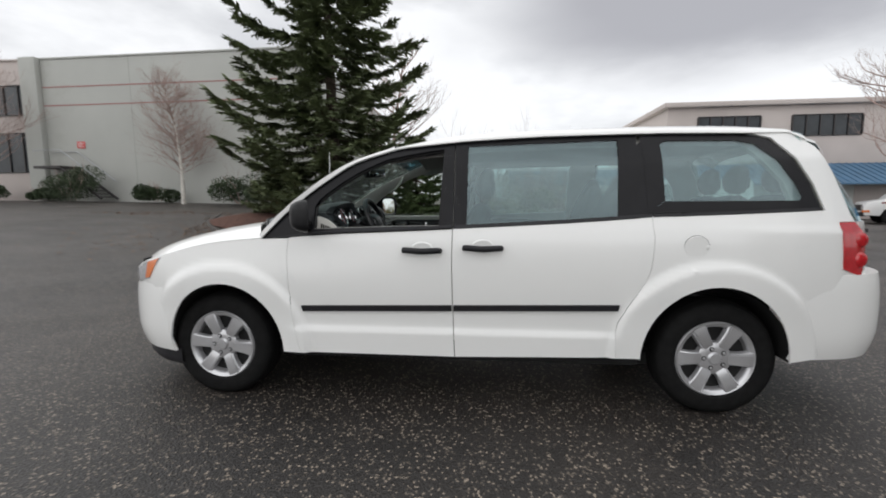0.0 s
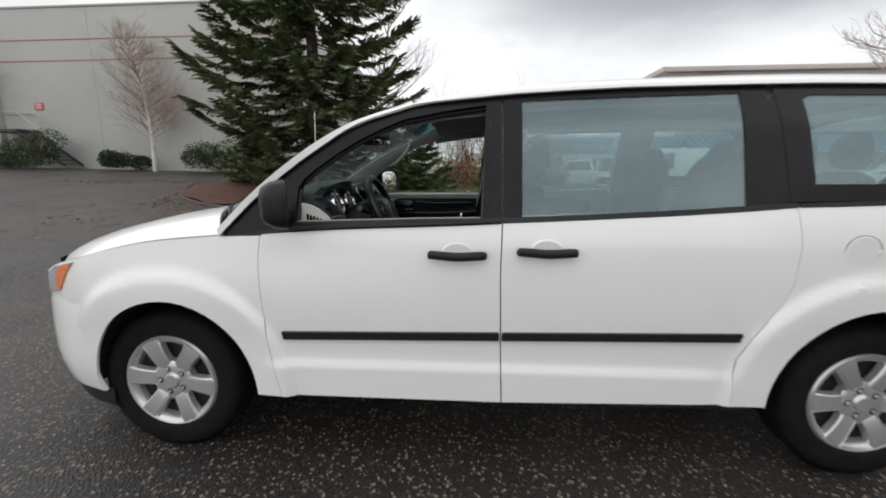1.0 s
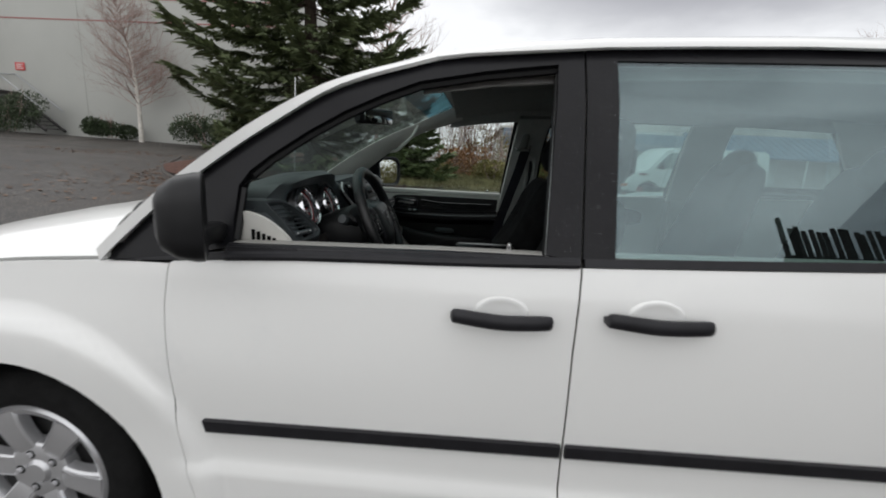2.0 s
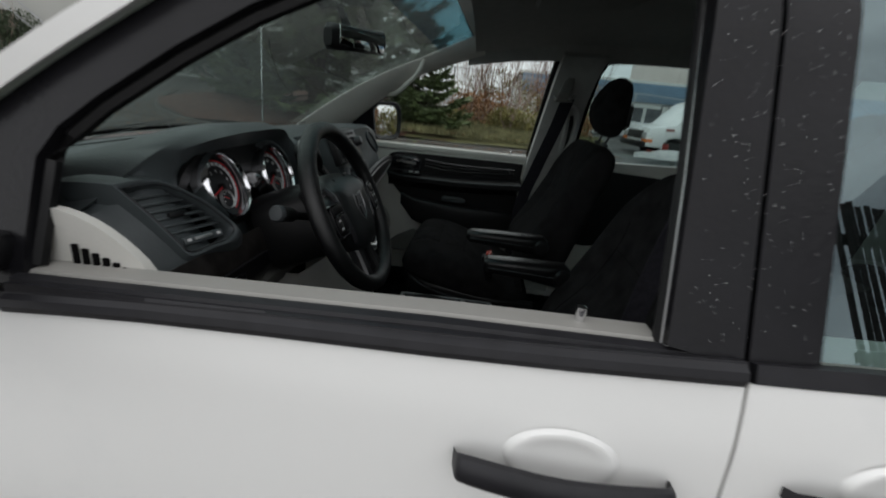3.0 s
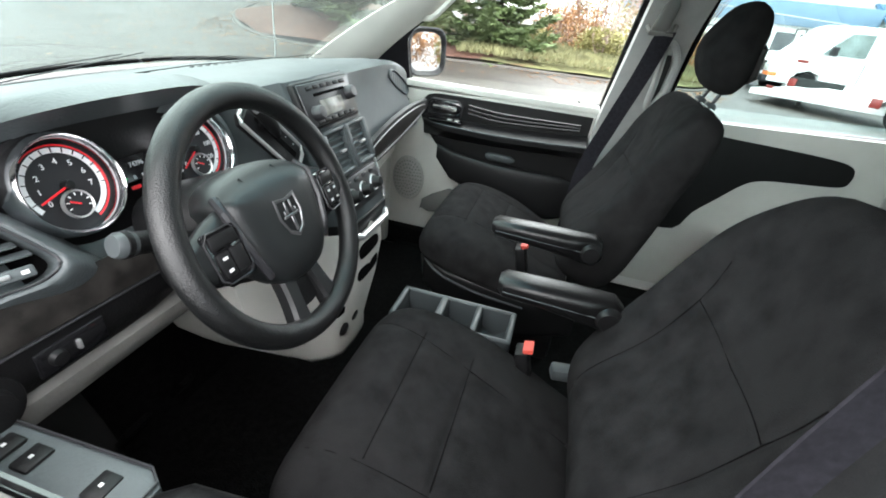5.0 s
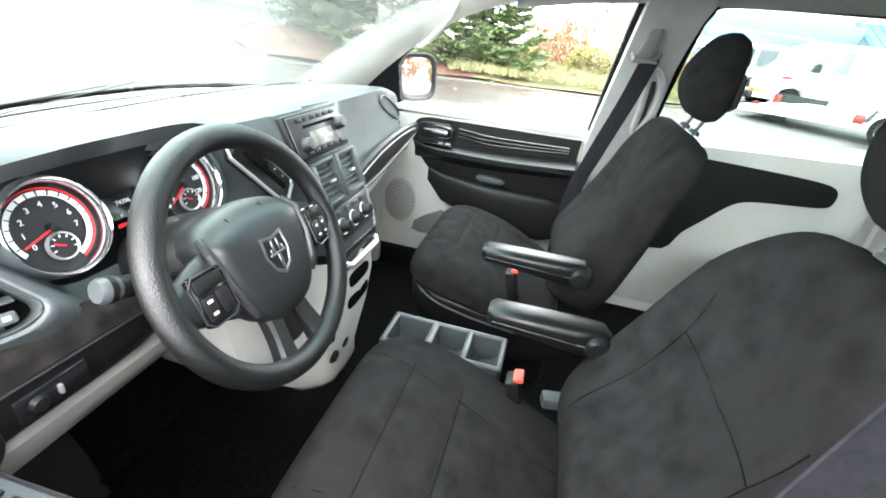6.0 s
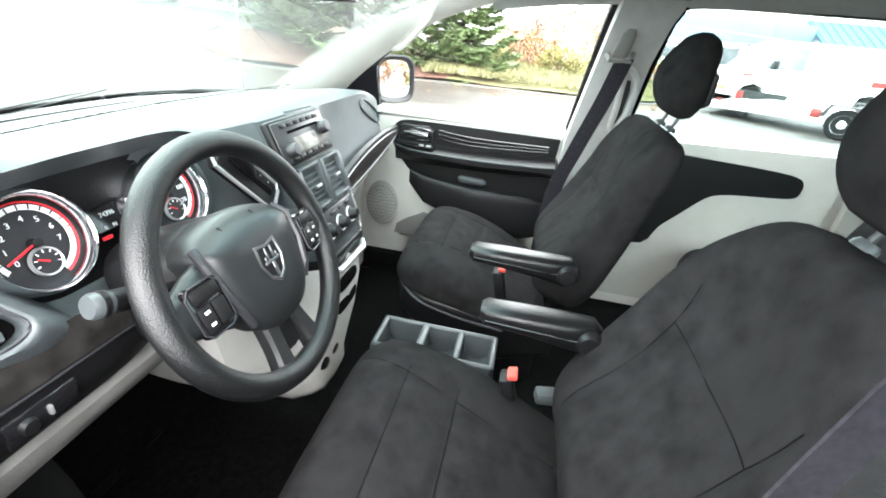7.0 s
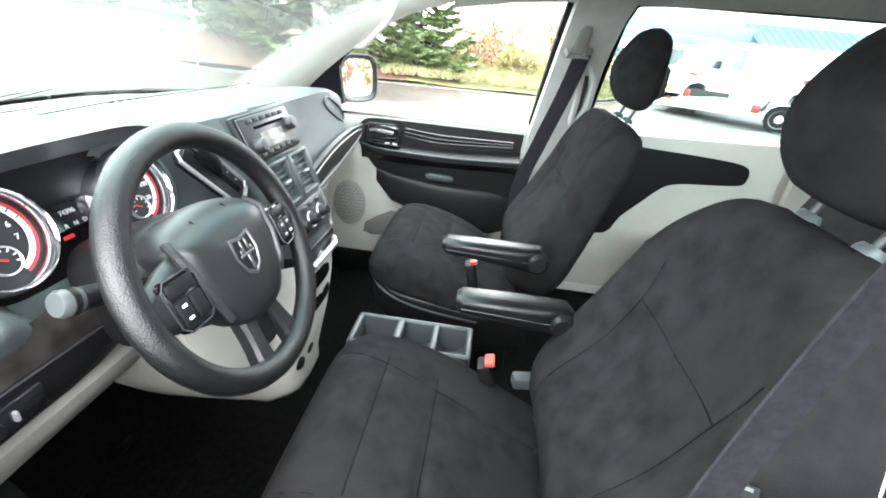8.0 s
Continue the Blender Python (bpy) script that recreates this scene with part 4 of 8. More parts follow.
    panel("belt_moulding", strip, "black_trim", van, sd, 0.004, 0.03, "black rubber belt moulding", 0.03)
    strip = [belt(x, 0.0) for x in (1.546, 1.75, 1.891, 2.194, 2.431, 2.678)] + [belt(x, 0.02 if sd < 0 else 0.005) for x in (2.678, 2.431, 2.194, 1.891, 1.75, 1.546)]
    panel("belt_moulding", strip, "black_trim", van, sd, 0.004, 0.03, "", 0.03)
    strip = [belt(x, 0.0) for x in (2.684, 3.115, 3.595)] + [belt(x, 0.016) for x in (3.58, 3.115, 2.684)]
    panel("belt_moulding", strip, "black_trim", van, sd, 0.004, 0.03, "", 0.03)
    # panes
    sg = panel("slider_window", [(1.622, 1.13), (1.627, 1.608), (2.07, 1.620), (2.522, 1.630), (2.492, 1.168), (2.0, 1.142)], "tint", van, sd, -0.016, 0.004, "tinted sliding door window")
    sg.visible_shadow = False
    qg = panel("quarter_window", [(2.70, 1.20), (2.705, 1.648), (2.9, 1.655), (3.245, 1.645), (3.37, 1.612), (3.478, 1.490), (3.550, 1.345), (3.583, 1.222), (3.115, 1.207)], "tint", van, sd, -0.014, 0.004, "tinted rear quarter window")
    qg.visible_shadow = False
    band = [(2.66, 1.192), (2.66, 1.655), (2.9, 1.66), (3.248, 1.650), (3.378, 1.617), (3.485, 1.495), (3.558, 1.348), (3.595, 1.21)]
    inner = [(2.76, 1.26), (2.765, 1.60), (2.80, 1.62), (3.19, 1.614), (3.29, 1.59), (3.40, 1.485), (3.475, 1.35), (3.50, 1.28), (3.48, 1.26)]
    panel("quarter_window_band", band + [(3.115, 1.20), (2.661, 1.1921)] + [(2.76, 1.2601), (3.48, 1.2601)] + inner[::-1][1:-1] + [(2.7599, 1.262)], "black_gloss", van, sd, -0.010, 0.003, "black printed border of the rear window", 0.03)
    if sd > 0:
        panel("front_window", [(0.673, 1.096), (0.668, 1.15), (0.668, 1.285), (0.700, 1.325), (0.772, 1.378), (0.882, 1.456), (1.005, 1.522), (1.12, 1.556), (1.29, 1.580), (1.38, 1.588), (1.500, 1.597), (1.452, 1.128)], "clearglass", van, sd, -0.022, 0.004, "clear passenger door window")
    # side moulding
    for a, b in ((0.598, 1.533), (1.546, 2.502)):
        za, zb = 0.630 + (a - 0.598) * 0.02, 0.630 + (b - 0.598) * 0.02
        mo = [(a + 0.006 if a < 1 else a, za - 0.034), (b - (0.008 if b > 2 else 0), zb - 0.034), (b, zb), (a, za)]
        panel("side_moulding", mo, "black_trim", van, sd, 0.014, 0.014, "black plastic side moulding", 0.04)
    # door handles
    for hx, z in ((1.238, 0.978), (1.598, 0.993)):
        h = 0.242
        cup = lathe([(0.0, 0.001), (0.030, 0.0012), (0.045, 0.0025), (0.056, 0.0042), (0.061, 0.0030), (0.066, -0.003)], 28, pose(hx + h / 2, sd * (flank(hx + 0.1, z + 0.012) + 0.002), z + 0.012, 90 * -sd) @ Matrix.Diagonal((1.0, 0.62, 1, 1)))
        part("handle_cup", cup, "white", van)
        bm = bmesh.new()
        prof = spline([(hx, z), (hx + 0.02, z + 0.006), (hx + 0.12, z), (hx + 0.22, z + 0.004), (hx + h, z)], 5)
        rows = []
        for i, (x, zz) in enumerate(prof):
            f = i / (len(prof) - 1)
            bow = 0.03 * math.sin(math.pi * min(1, max(0, f))) ** 0.5 + 0.006
            hh = 0.0185 - 0.011 * abs(2 * f - 1) ** 4
            yy = flank(x, zz)
            rows.append([(x, sd * (yy + bow + 0.012 * math.cos(q)), zz + hh * math.sin(q)) for q in [2 * math.pi * k / 10 for k in range(10)]])
        hd = part("door_handle", loft(rows, True, bm, True), "black_trim", van, "black pull handle")
        if hx < 1.5:
            part("key_lock", lathe([(0, 0.003), (0.009, 0.002), (0.011, 0)], 16, pose(hx + 0.20, sd * (flank(1.4, 0.98) + 0.036), z, 90 * -sd)), "chrome", hd)
    # tail lamp
    tl = [(3.684, 1.138), (3.785, 1.138), (3.85, 1.06), (3.86, 0.90), (3.82, 0.835), (3.70, 0.88)]
    panel("tail_lamp", tl, "red", van, sd, 0.006, 0.03, "red tail lamp", 0.03)
    for zc in (1.04, 0.93):
        part("lamp_bulb_cover", lathe([(0, 0.012), (0.03, 0.008), (0.042, 0)], 24, pose(3.80, sd * (flank(3.80, zc) + 0.008), zc, 90 * -sd, 0, 0)), "red", van)
    # head lamp
    panel("head_lamp", [(-0.72, 0.72), (-0.58, 0.755), (-0.48, 0.775), (-0.43, 0.86), (-0.37, 0.918), (-0.53, 0.882), (-0.71, 0.795)], "clear", van, sd, 0.004, 0.02, "clear head lamp", 0.03)
    panel("turn_lamp", [(-0.53, 0.775), (-0.475, 0.785), (-0.42, 0.87), (-0.38, 0.915), (-0.49, 0.885)], "orange", van, sd, 0.008, 0.01, "amber corner lamp", 0.03)
    # exterior mirror
    y0 = 0.93
    if sd > 0:
        q = pose(0.696, y0 + 0.072, 1.222, 0, -3.0, -34)
        bm = mirror_shell([(-0.100, 0.04, 0.05), (-0.090, 0.075, 0.072), (-0.055, 0.098, 0.092), (-0.012, 0.105, 0.099), (0.010, 0.105, 0.099), (0.013, 0.099, 0.093), (0.003, 0.086, 0.080), (-0.002, 0.085, 0.079)], q)
    else:
        q = pose(0.672, -(y0 + 0.115), 1.188, 0, 0, 30)
        bm = mirror_shell([(-0.085, 0.035, 0.045), (-0.075, 0.06, 0.068), (-0.045, 0.080, 0.088), (-0.010, 0.088, 0.096), (0.006, 0.088, 0.096), (0.009, 0.082, 0.090), (0.004, 0.074, 0.082), (0.0, 0.073, 0.081)], q)
    mr = part("door_mirror", bm, "mirrorcase", van, "black folding door mirror", 50)
    if sd > 0:
        part("mirror_glass", mirror_shell([(-0.004, 0.084, 0.078), (0.000, 0.0835, 0.0775), (0.0005, 0.05, 0.05)], q), "mirror", mr)
    else:
        part("mirror_glass", mirror_shell([(-0.002, 0.073, 0.081), (0.002, 0.0725, 0.0805), (0.0025, 0.04, 0.04)], q), "mirror", mr)
    part("mirror_foot", box_at(0.60, 0.655, sd * 0.90, sd * 1.0, 1.105, 1.155, 0.015), "mirrorcase", mr)
    # wheels
    for wx, wy in ((0.0, 0.80), (3.078, 0.80)):
        w = part("wheel", lathe([(0.20, -0.10), (0.225, -0.11), (0.29, -0.112), (0.325, -0.095), (0.338, -0.07), (0.340, 0.0), (0.338, 0.07), (0.325, 0.095), (0.29, 0.112), (0.235, 0.105), (0.222, 0.09)], 56, pose(wx, sd * wy, 0.337, 90 * -sd)), "rubber", van, "black tyre")
        part("tread", lathe([(0.334, -0.088), (0.3435, -0.066), (0.3435, -0.03), (0.337, -0.027), (0.3435, -0.02), (0.3435, 0.02), (0.337, 0.027), (0.3435, 0.03), (0.3435, 0.066), (0.334, 0.088)], 56, pose(wx, sd * wy, 0.337, 90 * -sd)), "rubber", w)
        part("well", lathe([(0.0, 0.035), (0.222, 0.055), (0.224, 0.09)], 40, pose(wx, sd * wy, 0.337, 90 * -sd)), "dark", w)
        rim = lathe([(0.184, 0.052), (0.188, 0.074), (0.195, 0.094), (0.203, 0.101), (0.218, 0.105), (0.227, 0.094), (0.224, 0.075)], 56, pose(wx, sd * wy, 0.337, 90 * -sd))
        part("cover_rim", rim, "silver", w, "silver wheel cover rim")
        hub = lathe([(0, 0.103), (0.030, 0.102), (0.037, 0.094), (0.040, 0.091), (0.086, 0.092), (0.096, 0.086), (0.100, 0.050)], 40, pose(wx, sd * wy, 0.337, 90 * -sd))
        part("hub_cap", hub, "silver", w)
        for k in range(5):
            a = 72 * k + 36
            qn = pose(wx, sd * wy, 0.337, 90 * -sd) @ pose(0.060 * math.cos(radians(a)), 0.060 * math.sin(radians(a)), 0.0905)
            part("lug_recess", lathe([(0, 0.0025), (0.013, 0.0025), (0.0155, 0.0)], 14, qn), "dark", w)
            part("lug_nut", lathe([(0, 0.012), (0.007, 0.011), (0.0095, 0.002)], 6, qn), "silver", w)
        for k in range(6):
            a = 60 * k + (0 if wx > 1 else -7)
            bm = bmesh.new()
            out = [(0.070, 0.036, 0.090), (0.09, 0.036, 0.097), (0.13, 0.037, 0.103), (0.17, 0.041, 0.1055), (0.195, 0.046, 0.1055), (0.210, 0.047, 0.104)]
            rows = []
            for r, hw, zz in out:
                rows.append([(r, -hw * 1.12, zz - 0.035), (r, -hw, zz - 0.006), (r, -hw * 0.86, zz - 0.001), (r, hw * 0.60, zz + 0.001), (r, hw * 0.66, zz - 0.004), (r, hw * 0.80, zz - 0.004), (r, hw * 0.86, zz), (r, hw, zz - 0.006), (r, hw * 1.12, zz - 0.035)])
            loft(rows, False, bm)
            bmesh.ops.transform(bm, matrix=pose(wx, sd * wy, 0.337, 90 * -sd) @ pose(0, 0, 0, 0, 0, a), verts=bm.verts)
            bmesh.ops.recalc_face_normals(bm, faces=bm.faces)
            part("spoke", bm, "silver", w, "", 18)
    # wheel housings
    for cx, r in ((0.075, 0.43), (3.033, 0.445)):
        rows = []
        for k in range(17):
            a = math.pi * k / 16
            rows.append([(cx + (r - 0.012) * math.cos(a), sd * yy, 0.335 + (r - 0.012) * math.sin(a)) for yy in (0.50, 0.70, 0.94)])
        bm = loft(rows)
        bm.faces.new([bm.verts.new((cx + (r - 0.012) * math.cos(math.pi * k / 16), sd * 0.5, 0.335 + (r - 0.012) * math.sin(math.pi * k / 16))) for k in range(17)])
        part("wheel_housing", bm, "dark", van)

# fuel flap on the driver's side
ff = part("fuel_flap", lathe([(0, 0.0045), (0.062, 0.004), (0.066, 0.0)], 40, pose(2.905, -(flank(2.905, 1.004) - 0.001), 1.004, 90, 0, 0)), "white", van, "round fuel filler flap")
part("flap_gap", lathe([(0.0655, 0.0005), (0.0672, 0.0015), (0.0678, -0.002)], 40, pose(2.905, -(flank(2.905, 1.004) - 0.001), 1.004, 90, 0, 0)), "black_trim", ff)
part("flap_finger_notch", box_at(2.955, 2.972, -(flank(2.96, 1.0) + 0.006), -flank(2.96, 1.0), 0.992, 1.016, 0.003), "white", ff)


# roof, pillars, glass
def roof_z(x):
    return float(np.interp(x, [1.06, 1.3, 1.6, 2.0, 2.5, 3.0, 3.3, 3.55, 3.70], [1.650, 1.690, 1.715, 1.737, 1.750, 1.748, 1.735, 1.700, 1.650]))


def rail_z(x):
    line = RAILS + RAIL[8:12] + [(3.52, 1.655), (3.62, 1.58), (3.70, 1.45)]
    return float(np.interp(x, [p[0] for p in line], [p[1] for p in line]))


def section(x, inset=0.0, drop=0.0, n=28):
    zl, zc = rail_z(x), roof_z(x) - drop
    w = flank(x, zl) - inset
    row = []
    for k in range(n + 1):
        a = -math.pi / 2 + math.pi * k / n
        c = math.copysign(abs(math.sin(a)) ** 0.75, math.sin(a))
        row.append((x, w * c, zl + (zc - zl) * max(0.0, 1 - abs(c) ** 2.7) ** (1 / 1.9) * (1 - 0.6 * c * c * (1 - smoothstep(1.15, 1.5, x)))))
    return row


XS = [1.162, 1.20, 1.25, 1.4, 1.6, 1.85, 2.1, 2.35, 2.6, 2.85, 3.1, 3.25, 3.4, 3.5, 3.58]
lip = section(1.162)
half = lip[-1][1]
lip = [(x - 0.064 * (1 - (y / half) ** 2), y, z - 0.016 * (1 - (y / half) ** 2)) for x, y, z in lip]
bm = loft([lip] + [section(x) for x in XS])
thicken(bm, -0.01)
roof = part("roof", bm, "white", van, "white steel roof")

WS_LOW = [(0.10 + 0.26 * (abs(y) / 0.87) ** 2.2, y, 1.17 - 0.10 * (abs(y) / 0.87) ** 3) for y in [-0.87 + 1.74 * k / 16 for k in range(17)]]
WS_TOP = [(1.10 + 0.04 * (abs(y) / 0.66) ** 2, y, 1.664 - 0.045 * (abs(y) / 0.66) ** 2.2) for y in [-0.66 + 1.32 * k / 16 for k in range(17)]]


def ws_row(f, grow=0.0):
    return [tuple(Vector(a).lerp(Vector(b), f) + Vector((-0.035, 0, 0.045)) * math.sin(math.pi * f)) for a, b in zip(WS_LOW, WS_TOP)]


bm = loft([ws_row(k / 12) for k in range(13)])
thicken(bm, 0.004)
part("windshield", bm, "windshield", van, "laminated clear windshield").visible_shadow = False
bm = loft([[(x + 0.004, y, z - 0.005) for x, y, z in ws_row(0.84 + 0.02 * k)] for k in range(9)])
part("shade_band", bm, "shade", van, "blue-green shade band of the windshield").visible_shadow = False
for sd, i in ((-1, 0), (1, 16)):
    rows = []
    for k in range(21):
        f = k / 20
        x, z = spline(RAIL[:6], 4)[min(20, k)]
        o = Vector((x, sd * flank(x, z), z))
        p = Vector(ws_row(f)[i])
        g = 1 - 0.75 * smoothstep(0.6, 1.0, f)
        mid = o.lerp(p, 0.5) + Vector((-0.01, sd * 0.018, 0.022)) * g
        q1, q3 = o.lerp(mid, 0.5) + Vector((0, sd * 0.01, 0.008)) * g, mid.lerp(p, 0.5) + Vector((0, 0, 0.006)) * g
        rows.append([tuple(v) for v in (o, q1, mid, q3, p)])
    bm = loft(rows)
    thicken(bm, 0.01 * sd)
    part("a_pillar", bm, "white", van, "white windshield pillar")
    part("windshield_seal", tube([ws_row(k / 12)[i] for k in range(13)], 0.009, 6), "black_trim", van)
part("windshield_seal", tube(ws_row(1.0), 0.010, 6), "black_trim", van)

# hood, cowl, nose
rows = []
for k in range(15):
    f = k / 14
    row = []
    for j in range(25):
        y = -1 + 2 * j / 24
        xb = 0.06 + 0.27 * abs(y) ** 2.2
        nose = np.interp(abs(y) * 0.86, [0, 0.25, 0.5, 0.7, 0.84, 0.9], [-0.85, -0.84, -0.79, -0.70, -0.58, -0.44])
        x = xb + (nose - xb) * f
        w = (flank(max(-0.8, min(0.3, x)), 1.0) - 0.035)
        side_z = float(np.interp(x, [p[0] for p in FENDER_TOP], [p[1] for p in FENDER_TOP]))
        mid_z = float(np.interp(x, [-0.86, -0.78, -0.62, -0.40, -0.15, 0.15, 0.35], [0.85, 0.915, 0.975, 1.035, 1.09, 1.135, 1.15]))
        z = side_z + 0.004 + (mid_z - side_z) * (1 - abs(y) ** 4) ** 0.75
        row.append((x, y * w, z))
    rows.append(row)
bm = loft(rows)
thicken(bm, 0.012)
part("hood", bm, "white", van, "white hood with rounded nose")
rows = []
for k in range(9):
    f = k / 8
    rows.append([(0.03 + 0.26 * (abs(y) / 0.87) ** 2.2 + 0.12 * f, y * (0.96), 1.118 - 0.095 * (abs(y) / 0.87) ** 3 + 0.035 * f) for y in [-0.87 + 1.74 * j / 16 for j in range(17)]])
part("cowl", thicken(loft(rows), 0.01), "black_trim", van, "black wiper cowl")
for ya, yb_ in ((-0.60, 0.03), (0.10, 0.66)):
    p0 = Vector((0.12 + 0.26 * (abs(ya) / 0.87) ** 2.2, ya, 1.175 - 0.1 * (abs(ya) / 0.87) ** 3))
    p1 = Vector((0.15 + 0.26 * (abs(yb_) / 0.87) ** 2.2, yb_, 1.205 - 0.1 * (abs(yb_) / 0.87) ** 3))
    wp = part("wiper", tube([p0, p0.lerp(p1, 0.5) + Vector((-0.02, 0, 0.014)), p1], 0.0014, 6), "black_trim", van, "black wiper arm")
    part("wiper_blade", tube([p0.lerp(p1, 0.15) + Vector((0.01, 0, 0.012)), p1 + Vector((0.01, 0.06, 0.002))], 0.0014, 6), "black_trim", wp)
    part("wiper_pivot", lathe([(0, 0.012), (0.008, 0.010), (0.011, 0)], 14, pose(*p0)), "black_trim", wp)


def wrap(plan, z0, z1, bulge, n=10):
    """A bumper skin: the plan curve and its mirror image, from z0 to z1."""
    line = spline(plan, 4)
    full = [(x, y) for x, y in line] + [(x, -y) for x, y in line[::-1][1:]]
    rows = []
    for k in range(n + 1):
        f = k / n
        z = z0 + (z1 - z0) * f
        o = bulge * math.sin(math.pi * f) ** 0.6 - 0.03 * max(0, 0.25 - f) * 4
        rows.append([(x + (-1 if x < 0 else 1) * o * (1 - abs(y) * 0.5), y * (1 + o * 0.35), z) for x, y in full])
    return rows


fb = [(-0.31, 0.955), (-0.40, 0.925), (-0.51, 0.88), (-0.63, 0.80), (-0.75, 0.68), (-0.84, 0.50), (-0.885, 0.25), (-0.90, 0.0)]
part("front_bumper", thicken(loft(wrap(fb, 0.30, 0.745, 0.025)), 0.015), "white", van, "white front bumper skin")
part("front_valance", loft(wrap([(x + 0.04, y * 0.97) for x, y in fb], 0.20, 0.31, 0.0, 4)), "black_trim", van)
part("grille", loft([[(np.interp(abs(y), [0, 0.25, 0.5, 0.62], [-0.88, -0.87, -0.83, -0.775]), y, z) for y in [-0.58 + 1.16 * k / 12 for k in range(13)]] for z in (0.745, 0.80, 0.86)]), "black_trim", van, "black grille")
for z in (0.77, 0.82):
    part("grille_bar", tube([(np.interp(abs(y), [0, 0.25, 0.5, 0.62], [-0.89, -0.88, -0.84, -0.785]), y, z) for y in [-0.56 + 1.12 * k / 12 for k in range(13)]], 0.012, 6), "chrome", van)
rb = [(3.46, 0.953), (3.65, 0.932), (3.83, 0.89), (3.99, 0.785), (4.095, 0.59), (4.145, 0.3), (4.16, 0.0)]
rows = wrap(rb, 0.36, 0.845, 0.03)
rows.append([(x - 0.11 * smoothstep(3.6, 4.0, x), y * 0.95, 0.852) for x, y, z in rows[-1]])
part("rear_bumper", thicken(loft(rows), 0.015), "white", van, "white rear bumper skin")
rows = []
for z, dx in ((0.85, 0.0), (1.0, -0.01), (1.14, -0.03)):
    rows.append([(np.interp(abs(y), [0, 0.3, 0.58, 0.76, 0.86], [4.09, 4.08, 4.03, 3.94, 3.83]) + dx, y, z) for y in [-0.85 + 1.7 * k / 20 for k in range(21)]])
part("tailgate", thicken(loft(rows), 0.02), "white", van, "white tailgate")
rows = []
for f in [k / 8 for k in range(9)]:
    z = 1.14 + 0.52 * f
    hw = 0.85 - 0.14 * f
    rows.append([(np.interp(abs(y) / hw, [0, 0.35, 0.68, 0.9, 1.0], [4.06, 4.05, 3.99, 3.89, 3.80]) - 0.28 * f ** 1.3, y, z) for y in [-hw + 2 * hw * k / 20 for k in range(21)]])
part("rear_window", thicken(loft(rows), 0.004), "tint", van, "tinted tailgate window")
rows = [[(x, y, z) for x, y, z in section(3.58)], [(3.66, y * 0.97, z - 0.02) for x, y, z in section(3.58)], [(3.74, y * 0.9, z - 0.075) for x, y, z in section(3.58)]]
part("roof_spoiler", loft(rows), "white", van)

# floor pan
part("floor_pan", box_at(-0.30, 3.45, -0.76, 0.76, 0.24, 0.33, 0.01), "dark", van)
part("engine_bay", box_at(-0.72, 0.36, -0.50, 0.50, 0.33, 0.80, 0.02), "dark", van)
part("antenna", tube([(0.18, 0.66, 1.05), (0.20, 0.66, 1.75)], 0.0035, 6), "chrome", van, "thin whip antenna on the fender")


